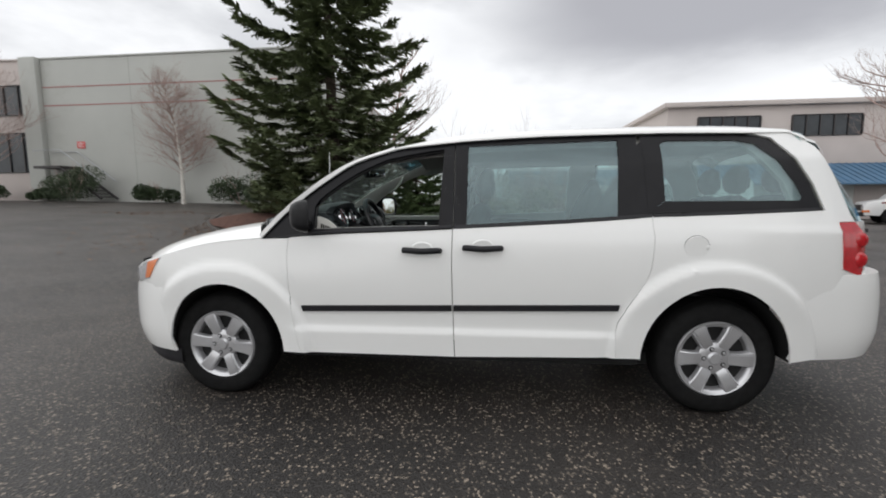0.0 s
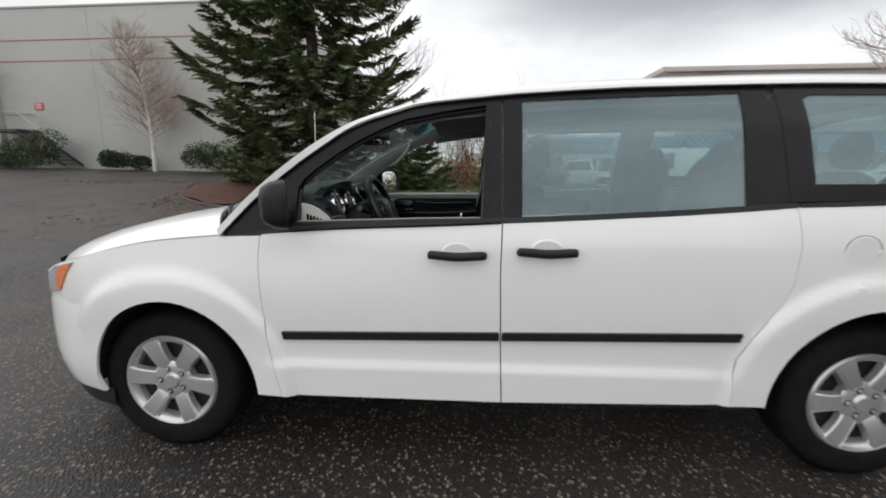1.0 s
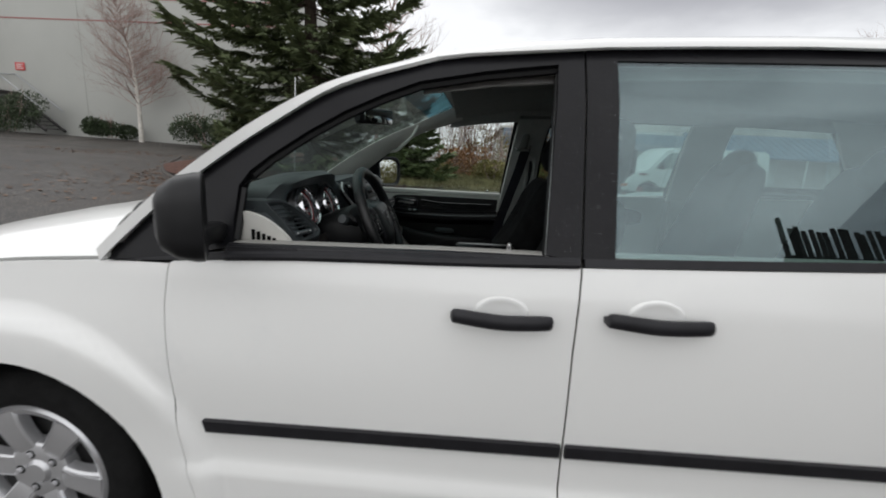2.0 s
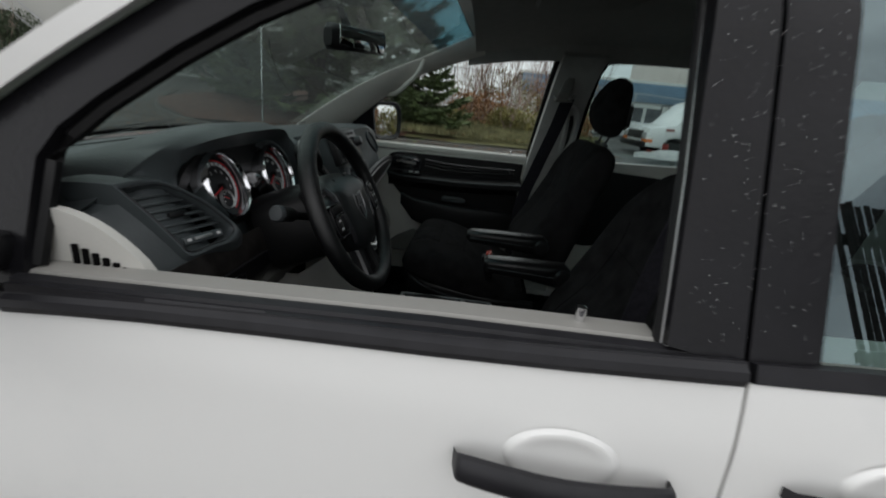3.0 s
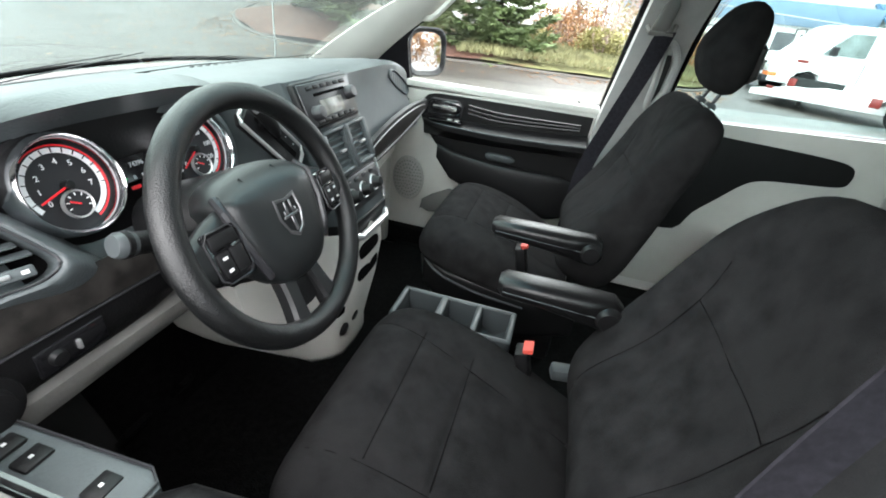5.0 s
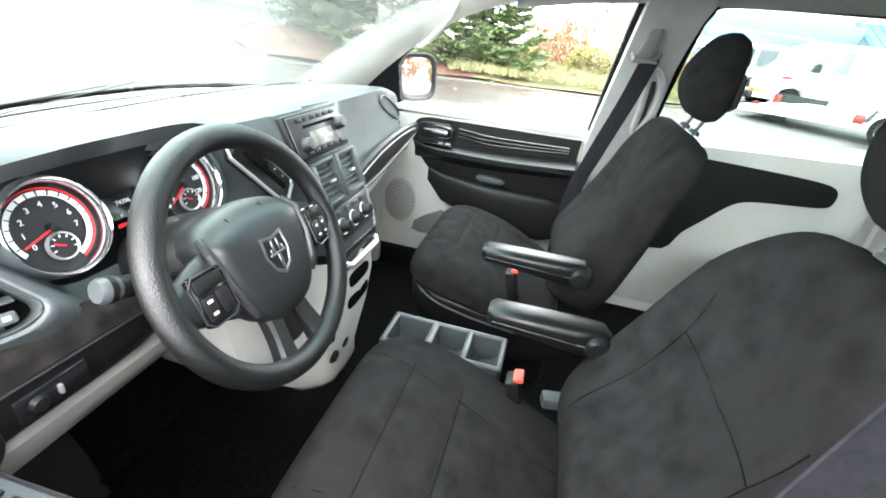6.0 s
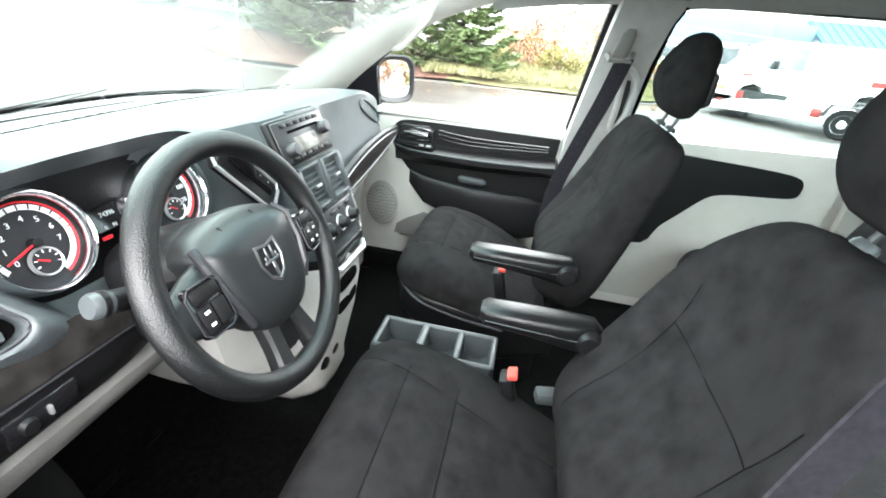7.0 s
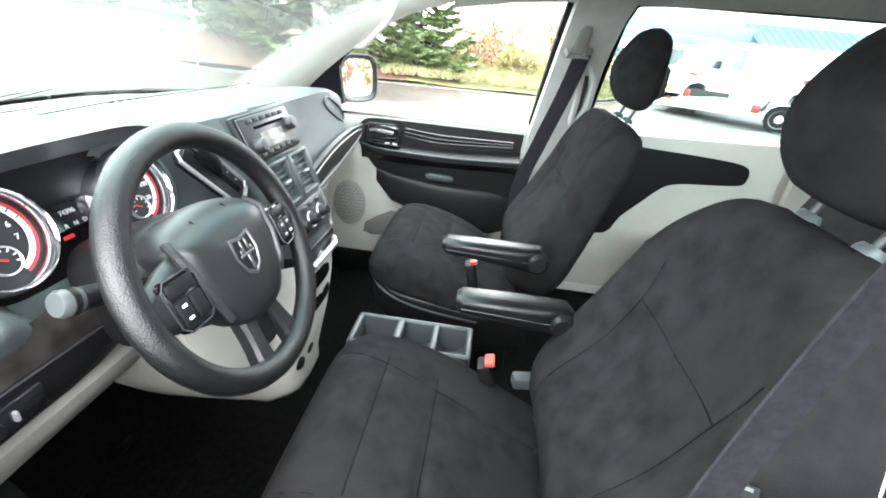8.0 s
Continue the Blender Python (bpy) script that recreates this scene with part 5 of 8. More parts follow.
# ---- minivan: cabin materials ----
M.update({
    "dash": material("charcoal_dash_plastic", (0.062, 0.072, 0.0755), 0.40, var=0.12, scale=20, bump=0.12, bscale=260, spec=0.5),
    "dashlow": material("black_cabin_plastic", (0.0065, 0.0065, 0.007), 0.42, var=0.15, scale=20, bump=0.1, bscale=260, spec=0.3),
    "grey": material("light_grey_cabin_plastic", (0.60, 0.59, 0.55), 0.6, var=0.05, scale=8, bump=0.08, bscale=220),
    "liner": material("grey_headliner_cloth", (0.42, 0.415, 0.40), 0.95, var=0.06, scale=30, bump=0.15, bscale=400),
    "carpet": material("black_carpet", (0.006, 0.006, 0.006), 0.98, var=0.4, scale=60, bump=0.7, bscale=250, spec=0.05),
    "fabric": material("charcoal_seat_cloth", (0.0178, 0.0170, 0.0176), 0.95, var=0.32, scale=22, bump=0.25, bscale=480, spec=0.03, stain=(0.0200, 0.0192, 0.0197), sscale=6.0, smid=0.50),
    "seam": material("seat_seam_thread", (0.006, 0.0057, 0.006), 0.95, spec=0.02),
    "leather": material("black_vinyl", (0.0050, 0.0051, 0.0054), 0.30, var=0.1, scale=10, bump=0.10, bscale=300, spec=0.35),
    "rimgrip": material("grained_steering_rim", (0.0040, 0.0043, 0.0046), 0.36, var=0.12, scale=10, bump=0.26, bscale=520, spec=0.6),
    "padblack": material("black_airbag_cover", (0.0100, 0.0112, 0.0118), 0.40, var=0.1, scale=10, bump=0.1, bscale=700, spec=0.5),
    "tray": material("grey_tray_plastic", (0.050, 0.057, 0.060), 0.4, var=0.05, scale=8),
    "lowspoke": material("dark_satin_spoke", (0.012, 0.0122, 0.013), 0.30, var=0.08),
    "spoke": material("satin_grey_spoke", (0.022, 0.022, 0.0245), 0.38, metal=0.0, var=0.05),
    "piano": material("gloss_black_panel", (0.008, 0.008, 0.009), 0.12, var=0.1, coat=0.6),
    "wood": material("dark_burl_trim", (0.0175, 0.0158, 0.0148), 0.40, var=0.6, scale=38, stain=(0.0065, 0.0058, 0.0054), sscale=34, coat=0.0, spec=0.35),
    "dial": material("dark_dial_face", (0.014, 0.014, 0.016), 0.5, var=0.2, scale=20),
    "dialwhite": material("white_dial_band", (0.75, 0.75, 0.76), 0.5, var=0.03),
    "dialred": material("red_dial_mark", (0.65, 0.02, 0.03), 0.4),
    "screen": material("grey_display", (0.24, 0.23, 0.21), 0.2, var=0.35, scale=40),
    "radioface": material("satin_charcoal_radio", (0.030, 0.031, 0.033), 0.32, var=0.08, scale=20, bump=0.04, bscale=400),
    "buckle": material("red_buckle_button", (0.62, 0.08, 0.06), 0.4),
    "belt": material("seat_belt_webbing", (0.0200, 0.0188, 0.0235), 0.85, var=0.25, scale=120, bump=0.1, bscale=900, spec=0.1),
    # pale trim grey darkened for shade under the dash; reused on small grey parts
    "bolster": material("shade_toned_grey_plastic", (0.16, 0.156, 0.146), 0.65, var=0.06, scale=8, bump=0.06, bscale=220),
    "sill": material("grey_window_sill", (0.29, 0.283, 0.263), 0.55, var=0.06, scale=8, bump=0.05, bscale=220),
    "grille": material("grey_speaker_mesh", (0.33, 0.325, 0.305), 0.7, var=0.1, scale=90),
    "ringchrome": material("gauge_chrome", (0.72, 0.72, 0.74), 0.14, metal=1.0, var=0.03),
    "satin": material("satin_silver_trim", (0.48, 0.48, 0.48), 0.3, metal=0.7, var=0.05),
    "trip": material("navy_label_cloth", (0.006, 0.007, 0.012), 0.8),
    "emblem": material("brushed_emblem_metal", (0.16, 0.16, 0.165), 0.35, metal=0.8, var=0.1),
    "mark": material("white_marking", (0.6, 0.6, 0.6), 0.6),
    "green": material("green_indicator", (0.04, 0.5, 0.12), 0.4),
})


def lay(name, outline, y, mat, parent, thick=0.02, label="", side=1, lean=0.0, zref=1.1, bevel=0.006):
    """A trim board: an (x, z) outline on the plane |y|, leaning in as it rises."""
    v, f = fill(outline, 0.05)
    bm = bmesh.new()
    vs = [bm.verts.new((x, side * (y - lean * (z - zref)), z)) for x, z in v]
    for t in f:
        bm.faces.new([vs[k] for k in t])
    bmesh.ops.recalc_face_normals(bm, faces=bm.faces)
    bm.normal_update()
    if sum(fc.normal.y for fc in bm.faces) * side > 0:
        bmesh.ops.reverse_faces(bm, faces=bm.faces)
    bmesh.ops.solidify(bm, geom=bm.faces[:], thickness=thick)
    return part(name, bm, mat, parent, label, 35)


def rounded(sections, power=3.0, n=28, m=None):
    """A cushion-like body: closed rounded sections (centre, half across, half deep) along a line, with shrunk ends.
    Each section is (centre, axis a, axis b): the loop is centre + a cos + b sin with square-ish corners."""
    rows = []
    for c, a, b in sections:
        row = []
        for k in range(n):
            q = 2 * math.pi * k / n
            cs = math.copysign(abs(math.cos(q)) ** (2 / power), math.cos(q))
            sn = math.copysign(abs(math.sin(q)) ** (2 / power), math.sin(q))
            row.append(tuple(Vector(c) + Vector(a) * cs + Vector(b) * sn))
        rows.append(row)
    bm = loft(rows, True, None, True)
    if m is not None:
        bmesh.ops.transform(bm, matrix=m, verts=bm.verts)
    bmesh.ops.recalc_face_normals(bm, faces=bm.faces)
    return bm, rows


def disc_at(c, n, profile, seg=40, squash=1.0):
    """A turned shape at c, its axis along n."""
    q = Vector(n).normalized().to_track_quat("Z", "Y").to_matrix().to_4x4()
    return lathe(profile, seg, Matrix.Translation(c) @ q @ Matrix.Diagonal((1, squash, 1, 1)))


# ---- floor, headliner, trims ----
def ws_at(f, y):
    """Point of the windshield at height share f, y metres off the centreline."""
    row = ws_row(f)
    ys = [p[1] for p in row]
    return Vector((float(np.interp(y, ys, [p[0] for p in row])), y, float(np.interp(y, ys, [p[2] for p in row]))))


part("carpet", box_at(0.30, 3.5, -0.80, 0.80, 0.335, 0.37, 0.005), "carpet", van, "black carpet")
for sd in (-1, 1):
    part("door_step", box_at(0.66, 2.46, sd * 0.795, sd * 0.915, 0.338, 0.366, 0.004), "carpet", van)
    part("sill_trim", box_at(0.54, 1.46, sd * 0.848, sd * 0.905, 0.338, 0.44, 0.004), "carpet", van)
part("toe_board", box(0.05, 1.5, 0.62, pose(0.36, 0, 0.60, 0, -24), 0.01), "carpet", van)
bm = loft([[(x, y, z - 0.030 - 0.010) for x, y, z in section(x, 0.035)] for x in [1.15, 1.3, 1.5, 1.8, 2.1, 2.5, 2.9, 3.2, 3.45, 3.56]])
thicken(bm, 0.008)
part("headliner", bm, "liner", van, "light grey cloth headliner")
for sd in (-1, 1):
    rows = []
    ptsr = spline(RAIL[:6], 4)
    for k in range(21):
        x, z = ptsr[k]
        o = Vector((x + 0.027, sd * (flank(x, z) - 0.050), z - 0.034))
        p = ws_at(k / 20, sd * np.interp(k / 20, [0, 0.75, 1], [0.665, 0.645, 0.60])) + Vector((0.008, 0, -0.010))
        mid = o.lerp(p, 0.55) + Vector((0.020, -sd * 0.010, -0.012))
        rows.append([tuple(v) for v in (o, o.lerp(mid, 0.5) + Vector((0.004, -sd * 0.01, -0.004)), mid, mid.lerp(p, 0.5) + Vector((0.0, -sd * 0.008, 0)), p)])
    part("a_pillar_trim", thicken(loft(rows), 0.006), "grey", van, "light grey windshield pillar trim")
    # cant rail trim over the doors
    rows = []
    for x in [1.12 + 0.2 * k for k in range(12)]:
        w, z = flank(x, rail_z(x)), rail_z(x)
        rows.append([(x, sd * (w - 0.046), z - (0.076 if sd > 0 and x > 1.6 else 0.068)), (x, sd * (w - 0.066), z - 0.040), (x, sd * (w - 0.10), z + 0.005), (x, sd * (w - 0.14), z + 0.035)])
    part("roof_rail_trim", thicken(loft(rows), 0.006), "liner", van)
    # B pillar trim: passenger side takes the darker liner, shade put into its colour
    bp = [(1.452, 1.10), (1.520, 1.60), (1.705, 1.605), (1.685, 1.54), (1.662, 1.40), (1.655, 1.10), (1.66, 0.42), (1.42, 0.42)]
    if sd < 0:
        bp = [(1.474, 1.10), (1.500, 1.60), (1.612, 1.60), (1.608, 1.10), (1.60, 0.42), (1.475, 0.42)]
    panel("b_pillar_trim", bp, "liner" if sd > 0 else "grey", van, sd, -0.085 if sd > 0 else -0.05, 0.05 if sd > 0 else 0.02, "light grey pillar trim, shade-toned on the passenger side")
    # rear quarter trim
    lay("quarter_trim", [(2.52, 0.80), (2.52, 1.16), (3.55, 1.20), (3.72, 0.95), (3.72, 0.80)], 0.85, "grey", van, 0.03, "light grey rear quarter trim", sd)
    panel("c_pillar_trim", [(2.49, 1.14), (2.50, 1.63), (2.72, 1.64), (2.74, 1.18)] if sd > 0 else [(2.535, 1.14), (2.555, 1.63), (2.69, 1.64), (2.69, 1.18)], "grey", van, sd, -0.06, 0.03)
    panel("d_pillar_trim", [(3.28, 1.58), (3.20, 1.65), (3.50, 1.64), (3.66, 1.40), (3.68, 1.15), (3.50, 1.18), (3.44, 1.38)], "grey", van, sd, -0.07, 0.03)
    # sliding door trim
    st = lay("slider_trim", [(1.66, 0.42), (1.63, 0.8), (1.63, 1.130), (2.0, 1.141), (2.48, 1.158), (2.49, 0.42)], 0.868, "grey", van, 0.03, "light grey sliding door trim", sd, 0.04)
    rec = [(1.70, 0.70), (1.70, 0.9), (1.73, 1.05), (1.80, 1.094), (1.98, 1.090), (2.15, 1.083), (2.28, 1.074), (2.335, 1.062), (2.354, 1.040), (2.356, 1.010), (2.345, 0.988), (2.30, 0.978), (2.20, 0.970), (2.10, 0.960), (2.04, 0.935), (1.968, 0.855), (1.908, 0.785), (1.86, 0.70)]
    lay("slider_recess", spline(rec + [rec[0]], 3)[:-1], 0.862, "dashlow", st, 0.012, "black moulded recess", sd, 0.04)
    # driver and passenger door trims
    dt = lay("door_trim", [(0.56, 0.42), (0.56, 1.02), (0.66, 1.085), (0.85, 1.092), (1.2, 1.102), (1.45, 1.106), (1.43, 0.42)], 0.875, "grey", van, 0.035, "light grey front door trim", sd, 0.03)
    if sd > 0:
        part("sill_cap", prism([(0.66, 0.868), (1.455, 0.868), (1.455, 0.932), (0.66, 0.932)], "z", 1.098, 1.124, 0.006), "grey", dt)
    lay("upper_insert", spline([(0.735, 0.99), (0.745, 1.055), (0.79, 1.082), (0.9, 1.085)], 4) + [(1.44, 1.085), (1.42, 0.70), (1.20, 0.705), (1.02, 0.735), (0.90, 0.795), (0.81, 0.875), (0.755, 0.94)], 0.868, "dashlow", dt, 0.02, "black upper door insert", sd, 0.03)
    rows = []
    for k in range(13):
        f = k / 12
        x = 0.755 + 0.68 * f
        z = (0.962 if sd > 0 else 0.935) - 0.012 * math.sin(math.pi * f) + 0.012 * f
        d = 0.045 * smoothstep(0, 0.12, f) + 0.035 * f
        rows.append([(x, sd * (0.870), z + 0.035), (x, sd * (0.862 - d * 0.7), z + 0.028), (x, sd * (0.855 - d), z + 0.012), (x, sd * (0.855 - d), z - 0.006), (x, sd * (0.862 - d * 0.6), z - 0.03), (x, sd * 0.870, z - 0.05)])
    part("armrest", loft(rows), "leather", dt, "black door armrest")
    if sd > 0:
        part("armrest_trim", tube([(r[2][0], r[2][1], r[2][2] + 0.003) for r in rows], 0.0045, 6), "tray", dt)
        plate = part("switch_plate", box_at(0.79, 0.93, 0.805, 0.838, 0.990, 0.995, 0.002), "piano", dt, "small switch plate on the armrest")
        for x in (0.868, 0.900):
            part("switch", box_at(x, x + 0.020, 0.810, 0.828, 0.995, 0.999, 0.002), "satin", plate)
    part("pull_cup", rounded([((1.045, sd * 0.842, 0.872), (0.0, 0.006, 0), (0, 0, 0.006)), ((1.06, sd * 0.838, 0.872), (0.0, 0.012, 0), (0, 0, 0.015)), ((1.15, sd * 0.838, 0.870), (0.0, 0.012, 0), (0, 0, 0.015)), ((1.17, sd * 0.842, 0.868), (0.0, 0.006, 0), (0, 0, 0.006))])[0], "tray", dt, "oval pull cup")
    bez = part("handle_bezel", rounded([((0.77, sd * 0.853, 1.032), (0, 0.006, 0), (0, 0, 0.02)), ((0.785, sd * 0.850, 1.034), (0, 0.009, 0), (0, 0, 0.034)), ((0.90, sd * 0.850, 1.036), (0, 0.009, 0), (0, 0, 0.034)), ((0.92, sd * 0.853, 1.036), (0, 0.006, 0), (0, 0, 0.018))])[0], "piano", dt)
    part("bezel_rim", tube([(0.775, sd * 0.842, 1.000), (0.772, sd * 0.842, 1.050), (0.79, sd * 0.842, 1.068), (0.90, sd * 0.842, 1.070), (0.922, sd * 0.842, 1.052), (0.918, sd * 0.842, 1.006), (0.90, sd * 0.842, 0.998)], 0.003, 6, True), "spoke", bez)
    part("inner_handle", tube([(0.80, sd * 0.835, 1.038), (0.83, sd * 0.828, 1.040), (0.90, sd * 0.832, 1.036)], 0.009, 8), "chrome", bez, "chrome inner door handle")
    for k in range(3):
        part("trim_rib", tube(spline([(0.945, sd * 0.850, 1.060 - 0.016 * k), (1.1, sd * 0.846, 1.048 - 0.016 * k), (1.40, sd * 0.846, 1.052 - 0.010 * k)], 5), 0.004, 6), "piano", dt)
    part("map_pocket", rounded([((0.83, sd * 0.845, 0.85), (0, 0.008, 0), (0, 0, 0.03)), ((0.90, sd * 0.842, 0.80), (0, 0.016, 0), (0, 0, 0.06)), ((1.10, sd * 0.838, 0.755), (0, 0.020, 0), (0, 0, 0.085)), ((1.35, sd * 0.838, 0.74), (0, 0.020, 0), (0, 0, 0.10)), ((1.42, sd * 0.845, 0.74), (0, 0.01, 0), (0, 0, 0.08))])[0], "dashlow", dt, "black map pocket")
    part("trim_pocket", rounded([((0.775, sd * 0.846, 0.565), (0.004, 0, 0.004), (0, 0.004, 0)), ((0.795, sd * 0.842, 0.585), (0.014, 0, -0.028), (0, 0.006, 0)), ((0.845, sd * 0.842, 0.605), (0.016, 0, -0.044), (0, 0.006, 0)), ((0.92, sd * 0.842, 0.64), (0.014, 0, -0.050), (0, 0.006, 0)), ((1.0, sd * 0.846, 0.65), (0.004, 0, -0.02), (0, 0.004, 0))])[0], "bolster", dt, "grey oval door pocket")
    sp = part("speaker_grille", disc_at((0.708, sd * 0.838, 0.703), (0, -sd, 0), [(0, 0.006), (0.068, 0.006), (0.072, 0.003), (0.075, 0.0)], 36, 1.40), "grille", dt, "round perforated speaker grille")
    for r in range(1, 6):
        for k in range(6 * r):
            a = 2 * math.pi * k / (6 * r)
            if sd < 0:
                continue
            part("speaker_hole", disc_at((0.708 + 0.0125 * r * math.cos(a), sd * 0.8312, 0.703 + 0.0165 * r * math.sin(a)), (0, -sd, 0), [(0, 0.0004), (0.0034, 0.0)], 6), "bolster", sp)
    # belt strap and anchor on the pillar
    ox = 0.0 if sd > 0 else 0.075
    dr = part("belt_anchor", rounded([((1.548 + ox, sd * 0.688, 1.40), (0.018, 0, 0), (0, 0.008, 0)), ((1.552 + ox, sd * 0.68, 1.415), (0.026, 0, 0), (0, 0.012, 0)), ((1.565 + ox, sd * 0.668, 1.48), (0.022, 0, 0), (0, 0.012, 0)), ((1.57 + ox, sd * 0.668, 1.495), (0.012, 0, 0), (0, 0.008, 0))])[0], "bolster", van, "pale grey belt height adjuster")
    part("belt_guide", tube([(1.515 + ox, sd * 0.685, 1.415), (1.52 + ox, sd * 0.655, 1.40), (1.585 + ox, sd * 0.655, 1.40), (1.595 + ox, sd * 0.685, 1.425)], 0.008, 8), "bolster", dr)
    strap = spline([(1.567, sd * 0.655, 1.405), (1.536, sd * 0.675, 1.27), (1.482, sd * 0.70, 1.08), (1.440, sd * 0.72, 0.90), (1.43, sd * 0.74, 0.55)], 6)
    if sd < 0:
        strap = spline([(1.635, -0.655, 1.405), (1.608, -0.675, 1.36), (1.556, -0.705, 1.27), (1.516, -0.722, 1.12), (1.490, -0.735, 0.95), (1.46, -0.76, 0.55)], 6)
    bw = 0.029 if sd > 0 else 0.0185
    rows = [[(p[0] - bw, p[1], p[2] - 0.004), (p[0], p[1] - sd * 0.004, p[2]), (p[0] + bw, p[1] - sd * 0.003, p[2] + 0.004)] for p in strap]
    part("belt_strap", thicken(loft(rows), 0.0025), "belt", dr, "black seat belt webbing")
    if sd > 0:
        loop = [(1.588, 0.700, 1.375), (1.612, 0.695, 1.372), (1.634, 0.70, 1.32), (1.628, 0.715, 1.23), (1.606, 0.73, 1.17), (1.590, 0.735, 1.18), (1.592, 0.72, 1.25)]
        part("pillar_loop", tube(spline(loop + [loop[0]], 3)[:-1], 0.011, 8, True), "liner", van, "grey moulded loop below the belt anchor")
        part("loop_well", prism([(1.596, 1.36), (1.616, 1.355), (1.624, 1.31), (1.618, 1.23), (1.602, 1.19), (1.598, 1.25)], "y", 0.735, 0.745), "dashlow", van)
        wl = [(1.660, 1.145, 0.128), (1.668, 1.31, 0.128), (1.682, 1.46, 0.124), (1.702, 1.545, 0.105), (1.76, 1.574, 0.085), (2.1, 1.583, 0.080), (2.52, 1.588, 0.080)]
        part("window_seal", tube([(x, flank(x, z) - o, z) for x, z, o in spline(wl, 4)], 0.008, 8), "seam", van, "black rubber seal round the sliding door window")

# lock knobs
for sd in (-1, 1):
    part("lock_knob", lathe([(0.0, 0.028), (0.006, 0.026), (0.007, 0.018), (0.005, 0.0)], 12, pose(1.372, sd * 0.892, 1.115)), "chrome", van, "small chrome lock knob")

# driver sill: grey cap, run channel and lips inside the opening
cap = []
for x, z in [(0.665, 1.106), (0.85, 1.111), (1.0, 1.115), (1.2, 1.121), (1.35, 1.123), (1.455, 1.124)]:
    cap.append([(x, -0.868, z - 0.05), (x, -0.872, z - 0.008), (x, -0.880, z), (x, -0.914, z), (x, -0.918, z - 0.005), (x, -0.918, z - 0.05)])
part("sill_cap", loft(cap), "sill", van, "pale grey window sill of the driver door")
seal = []
for x, z in [(0.665, 1.106), (0.75, 1.108), (0.85, 1.111), (1.0, 1.115), (1.2, 1.121), (1.35, 1.123), (1.45, 1.124), (1.534, 1.128)]:
    b = belt(x)[1]
    w = flank(x, b)
    seal.append([(x, -0.919, z - 0.05), (x, -0.919, z - 0.003), (x, -0.924, z - 0.001), (x, -0.936, z - 0.003), (x, -0.938, z - 0.008), (x, -0.944, z - 0.007), (x, -(w - 0.002), b + 0.020), (x, -(w + 0.007), b + 0.015), (x, -(w + 0.010), b + 0.006), (x, -(w + 0.006), b - 0.003), (x, -(w - 0.01), b - 0.004)])
part("belt_weatherstrip", loft(seal), "black_trim", van, "black rubber strip along the window slot", 25)
ch = [(1.463, 1.115), (1.470, 1.3), (1.482, 1.59)]
part("run_channel", tube([(x, -(flank(x, z) - 0.03), z) for x, z in ch], 0.007, 6), "satin", van, "bright edge of the window channel")
part("run_channel", tube([(x - 0.004, -(flank(x, z) - 0.040), z) for x, z in ch], 0.008, 6), "dashlow", van)
part("run_channel", tube([(x, -(flank(x, z) - 0.03), z - 0.012) for x, z in [(0.672, 1.12), (0.672, 1.25), (0.695, 1.284), (0.74, 1.325), (0.835, 1.393), (0.927, 1.449), (1.025, 1.496), (1.118, 1.535), (1.286, 1.568), (1.474, 1.594)]], 0.010, 6), "dashlow", van)
# switch bank on the driver's armrest
sw = part("switch_bank", rounded([((0.76, -0.800, 0.954), (0, 0.015, 0), (0, 0, 0.006)), ((0.79, -0.798, 0.956), (0, 0.028, 0), (0, 0, 0.009)), ((1.00, -0.795, 0.960), (0, 0.030, 0), (0, 0, 0.010)), ((1.02, -0.795, 0.959), (0, 0.018, 0), (0, 0, 0.006))], 5)[0], "dash", van, "window switch bank on the driver door")
part("bank_rim", tube([(0.775, -0.822, 0.964), (0.79, -0.826, 0.965), (1.0, -0.825, 0.970), (1.016, -0.815, 0.969), (1.016, -0.776, 0.969), (1.0, -0.766, 0.970), (0.79, -0.770, 0.965), (0.775, -0.776, 0.964)], 0.0018, 6, True), "spoke", sw)
for k, x in enumerate((0.80, 0.835, 0.872, 0.96)):
    part("switch", box_at(x, x + 0.024, -0.812, -0.782, 0.966, 0.972, 0.003), "dashlow", sw)
    part("switch_mark", box_at(x + 0.010, x + 0.014, -0.799, -0.795, 0.9722, 0.9726), "mark", sw)
part("armrest_pad", rounded([((1.02, -0.80, 0.955), (0, 0.02, 0), (0, 0, 0.010)), ((1.05, -0.798, 0.958), (0, 0.036, 0), (0, 0, 0.018)), ((1.40, -0.79, 0.965), (0, 0.050, 0), (0, 0, 0.020)), ((1.43, -0.79, 0.962), (0, 0.03, 0), (0, 0, 0.012))])[0], "leather", van)

